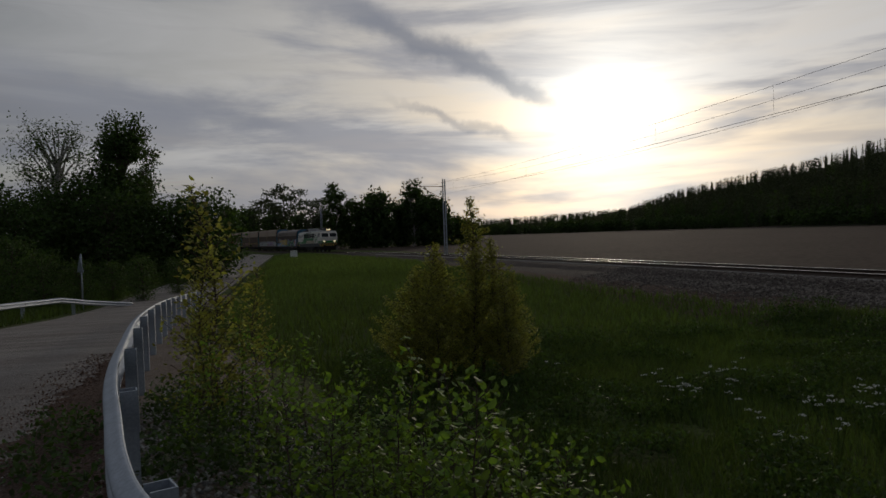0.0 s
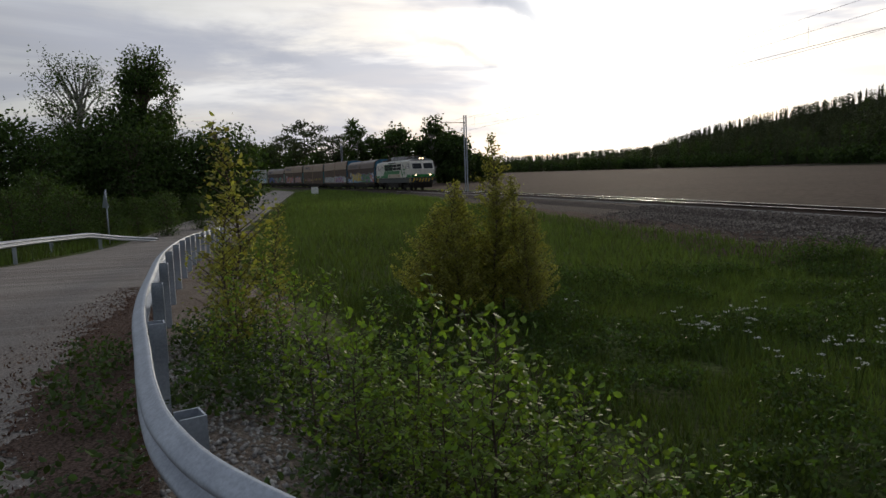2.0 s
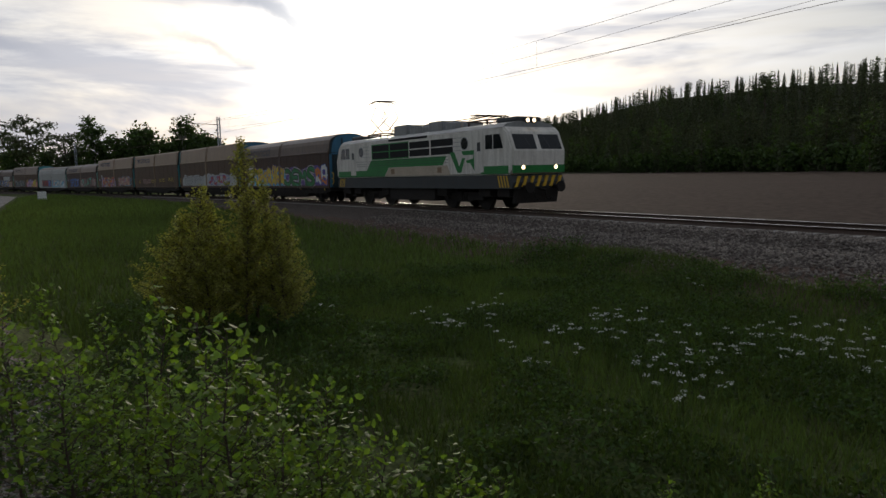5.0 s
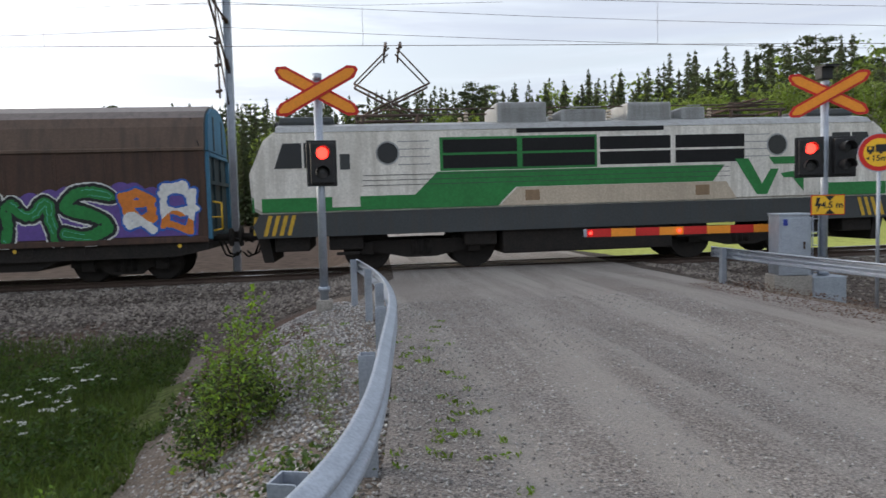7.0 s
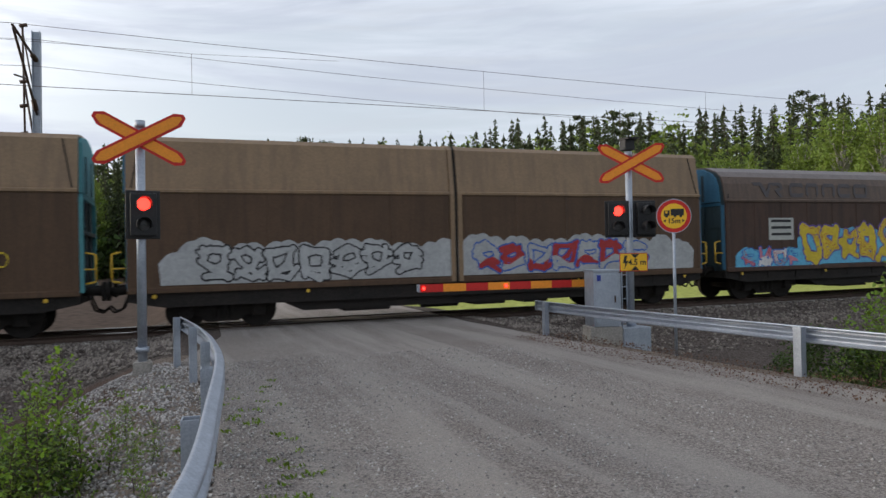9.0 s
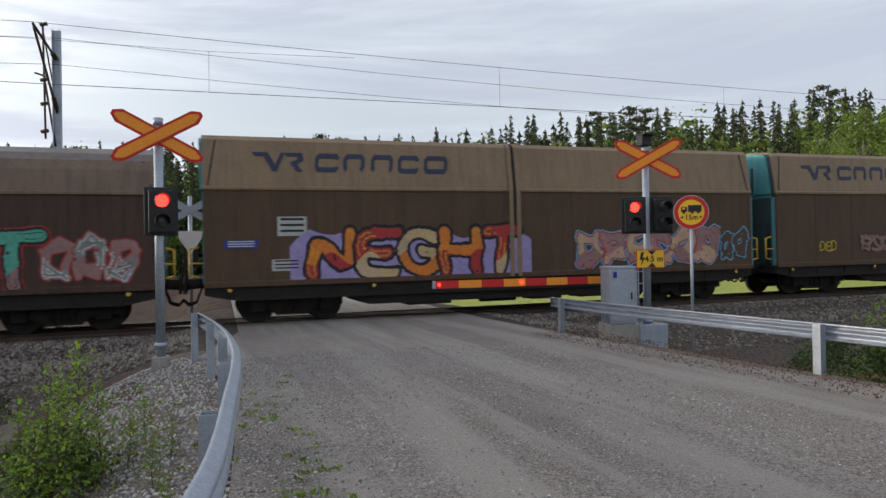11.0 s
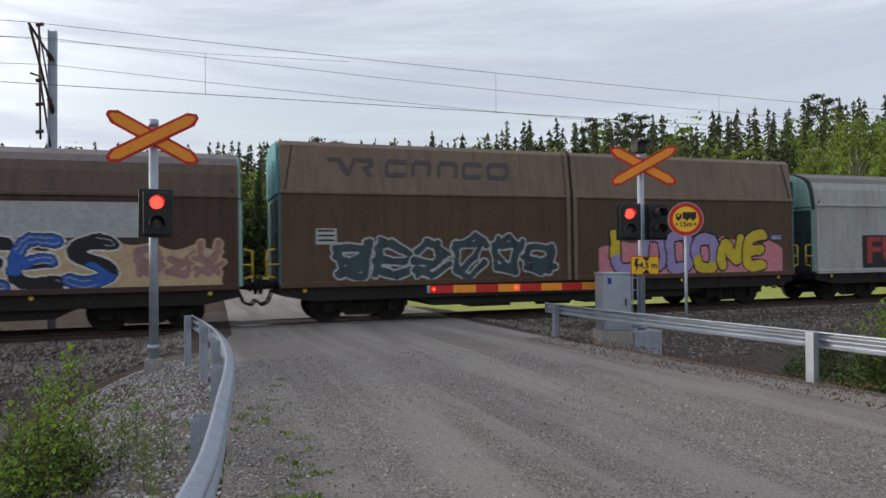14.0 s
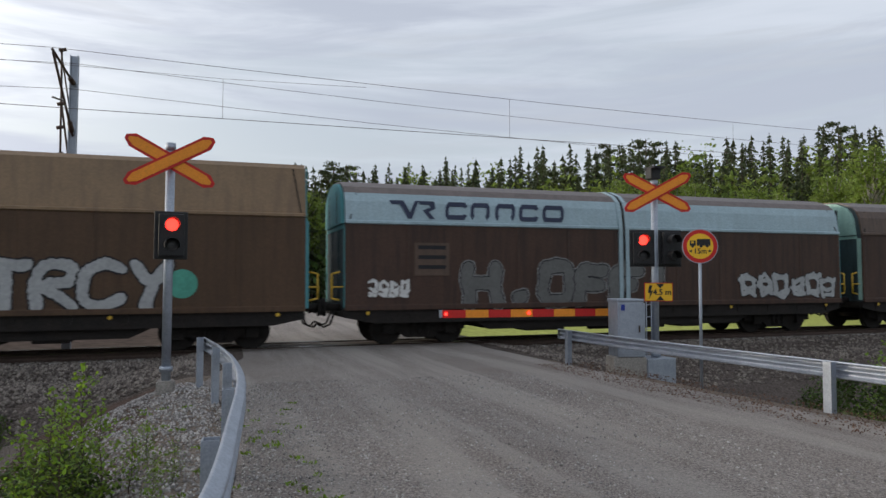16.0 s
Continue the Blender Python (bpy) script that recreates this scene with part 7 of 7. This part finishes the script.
# ---- loose stones and litter ----
def stones(p, size):
    n = len(p)
    base = np.array(((1, 0, 0), (0, 1, 0), (-1, 0, 0), (0, -1, 0), (0, 0, 0.8), (0, 0, -0.8)), float)
    v = base[None] * RNG.uniform(0.55, 1.25, (n, 6, 1))
    a = RNG.uniform(0, 6.28, n)
    c, s = np.cos(a)[:, None], np.sin(a)[:, None]
    v = np.stack([v[..., 0] * c - v[..., 1] * s, v[..., 0] * s + v[..., 1] * c, v[..., 2]], 2)
    v = v * (size * RNG.uniform(0.55, 1.3, n))[:, None, None] + p[:, None]
    f = np.array(((0, 1, 4), (1, 2, 4), (2, 3, 4), (3, 0, 4), (1, 0, 5), (2, 1, 5), (3, 2, 5), (0, 3, 5)))
    return v.reshape(-1, 3), (f[None] + (np.arange(n) * 6)[:, None, None]).reshape(-1, 3)


def bed_height(d):
    return float(np.interp(d, (-4.6, -3.6, -2.1, -1.2, 1.2, 2.1), (-1.25, -0.95, -0.24, -0.20, -0.20, -0.24)))


def make_stones():
    pts = []
    while len(pts) < 32000:
        px, d = RNG.uniform(-34, 30), RNG.uniform(-5.6, -0.9)
        if d < -4.2 and RNG.uniform() < 0.55:
            continue
        if RNG.uniform() > math.exp(-abs(px + 2) / 16):
            continue
        if -0.3 < px < 7.6:
            continue
        if abs(abs(d) - 0.762) < 0.12:
            continue
        pts.append((px, track_y(px) + d, max(track_z(px) + bed_height(d) if d > -4.6 else -9.0, ground_height(px, track_y(px) + d)) + 0.01))
    ob = new("ballast_stones", mesh_from("ballast_stones", [(stones(np.array(pts), 0.055), 0)], [M["stone"]]))
    tagged(ob, "crushed dark stones of the track ballast", "stones", kind="stuff")

    def bank(px, py):
        rd = road_distance(px, py)
        return 0.0 < rd < 3.0 + noise.noise((px, py, 0)) and RNG.uniform() < math.exp(-max(0, rd - 1.2))
    g = scatter(20000, -9, 0.6, -1.5, 13, bank)
    ob = new("bank_gravel", mesh_from("bank_gravel", [(stones(g, 0.022), 0)], [M["stone_pale"]]))
    tagged(ob, "loose pale gravel on the bank beside the guard rail", "gravel", kind="stuff")
    r = scatter(15000, -6, 5.5, -4, 12, lambda px, py: -3.6 < road_distance(px, py) < -0.05 and RNG.uniform() < 0.18 + math.exp(road_distance(px, py) * 1.6))
    r[:, 2] = -0.03 + np.array([road_z(px) for px in r[:, 0]])
    ob = new("road_stones", mesh_from("road_stones", [(stones(r, 0.013), 0)], [M["stone_pale"]]))
    tagged(ob, "loose pebbles lying on the gravel road", "gravel", kind="stuff")
    li = np.concatenate([scatter(9000, -13, -1.0, -5.5, 0.6, lambda px, py: -1.5 < road_distance(px, py) < -0.03 and py > -3.4 and RNG.uniform() < math.exp(-(road_distance(px, py) / (0.75 + 0.3 * noise.noise((px * 0.9, py * 0.9, 3)))) ** 2)), scatter(2600, 6.0, 9.0, 5, 13, lambda px, py: abs(road_distance(px, py)) < 0.7)])
    li[:, 2] = np.maximum(li[:, 2] + 0.02, np.array([road_z(px) for px in li[:, 0]]) - 0.025)
    ob = new("leaf_litter", mesh_from("leaf_litter", [(cards(li, 0.035, 0.5), 0)], [M["litter"]]))
    tagged(ob, "reddish brown catkin litter along the road edge", "litter", kind="stuff")
    t = scatter(150, -4, 1.6, 1.0, 10, lambda px, py: -0.9 < road_distance(px, py) < 1.4)
    t = np.repeat(t, 9, 0) + RNG.normal(size=(1350, 3)) * (0.035, 0.035, 0.0)
    t[:, 2] = np.maximum(t[:, 2], -0.06)
    ob = new("verge_weeds", mesh_from("verge_weeds", [(cards(t + (0, 0, 0.04), 0.05, 0.4, 0.7), 0)], [M["leaf"]]))
    tagged(ob, "small green weeds sprouting through the gravel", "weeds", kind="stuff")


def make_verge():
    """Strip of reddish soil between the gravel road and the curving guard rail."""
    bm = bmesh.new()
    rows = []
    run = catmull([p for p in CURVE_A if -15 < p[0] < -0.55], 5)
    for i, (a, b) in enumerate(run):
        p, q = run[max(0, i - 1)], run[min(len(run) - 1, i + 1)]
        t = Vector((q[0] - p[0], q[1] - p[1])).normalized()
        fade = min(1.0, (len(run) - 1 - i) / 40, 0.3 + i / 50)
        wide = (0.8 + 0.35 * noise.noise((a * 1.1, b * 1.1, 17)) + 0.25 * noise.noise((a * 5, b * 5, 3)) + 0.12 * noise.noise((a * 14, b * 14, 3))) * fade
        rows.append([bm.verts.new((a + t.y * wide * k, b - t.x * wide * k, road_z(a) - 0.028 + 0.014 * math.sin(k * math.pi))) for k in (0.0, 0.35, 0.7, 1.0)])
    for a, b in zip(rows, rows[1:]):
        for i in range(3):
            bm.faces.new((a[i], a[i + 1], b[i + 1], b[i]))
    bmesh.ops.recalc_face_normals(bm, faces=bm.faces[:])
    tagged(mesh_ob("verge", bm, M["verge_soil"], smooth=True), "strip of reddish brown soil at the road's edge", "verge", kind="structure")


make_verge()
make_stones()


# ---- what moves ----
def motions():
    times = [i * 0.5 for i in range(33)]
    lag = lambda t: float(np.interp(t, (0, 1.5, 3.2, 5, 6.2, 7.3), (12.0, 9.6, 6.2, 2.5, 0.7, 0.0)))
    place = lambda t, back: on_track(LOCO_AT + V * (t - 7.3) - lag(t) - back)
    walk(LOCO, [(t, place(t, 0)) for t in times])
    for n, wagon in enumerate(WAGONS):
        walk(wagon, [(t, place(t, GAP0 + PITCH * n + BODY / 2)) for t in times])


motions()
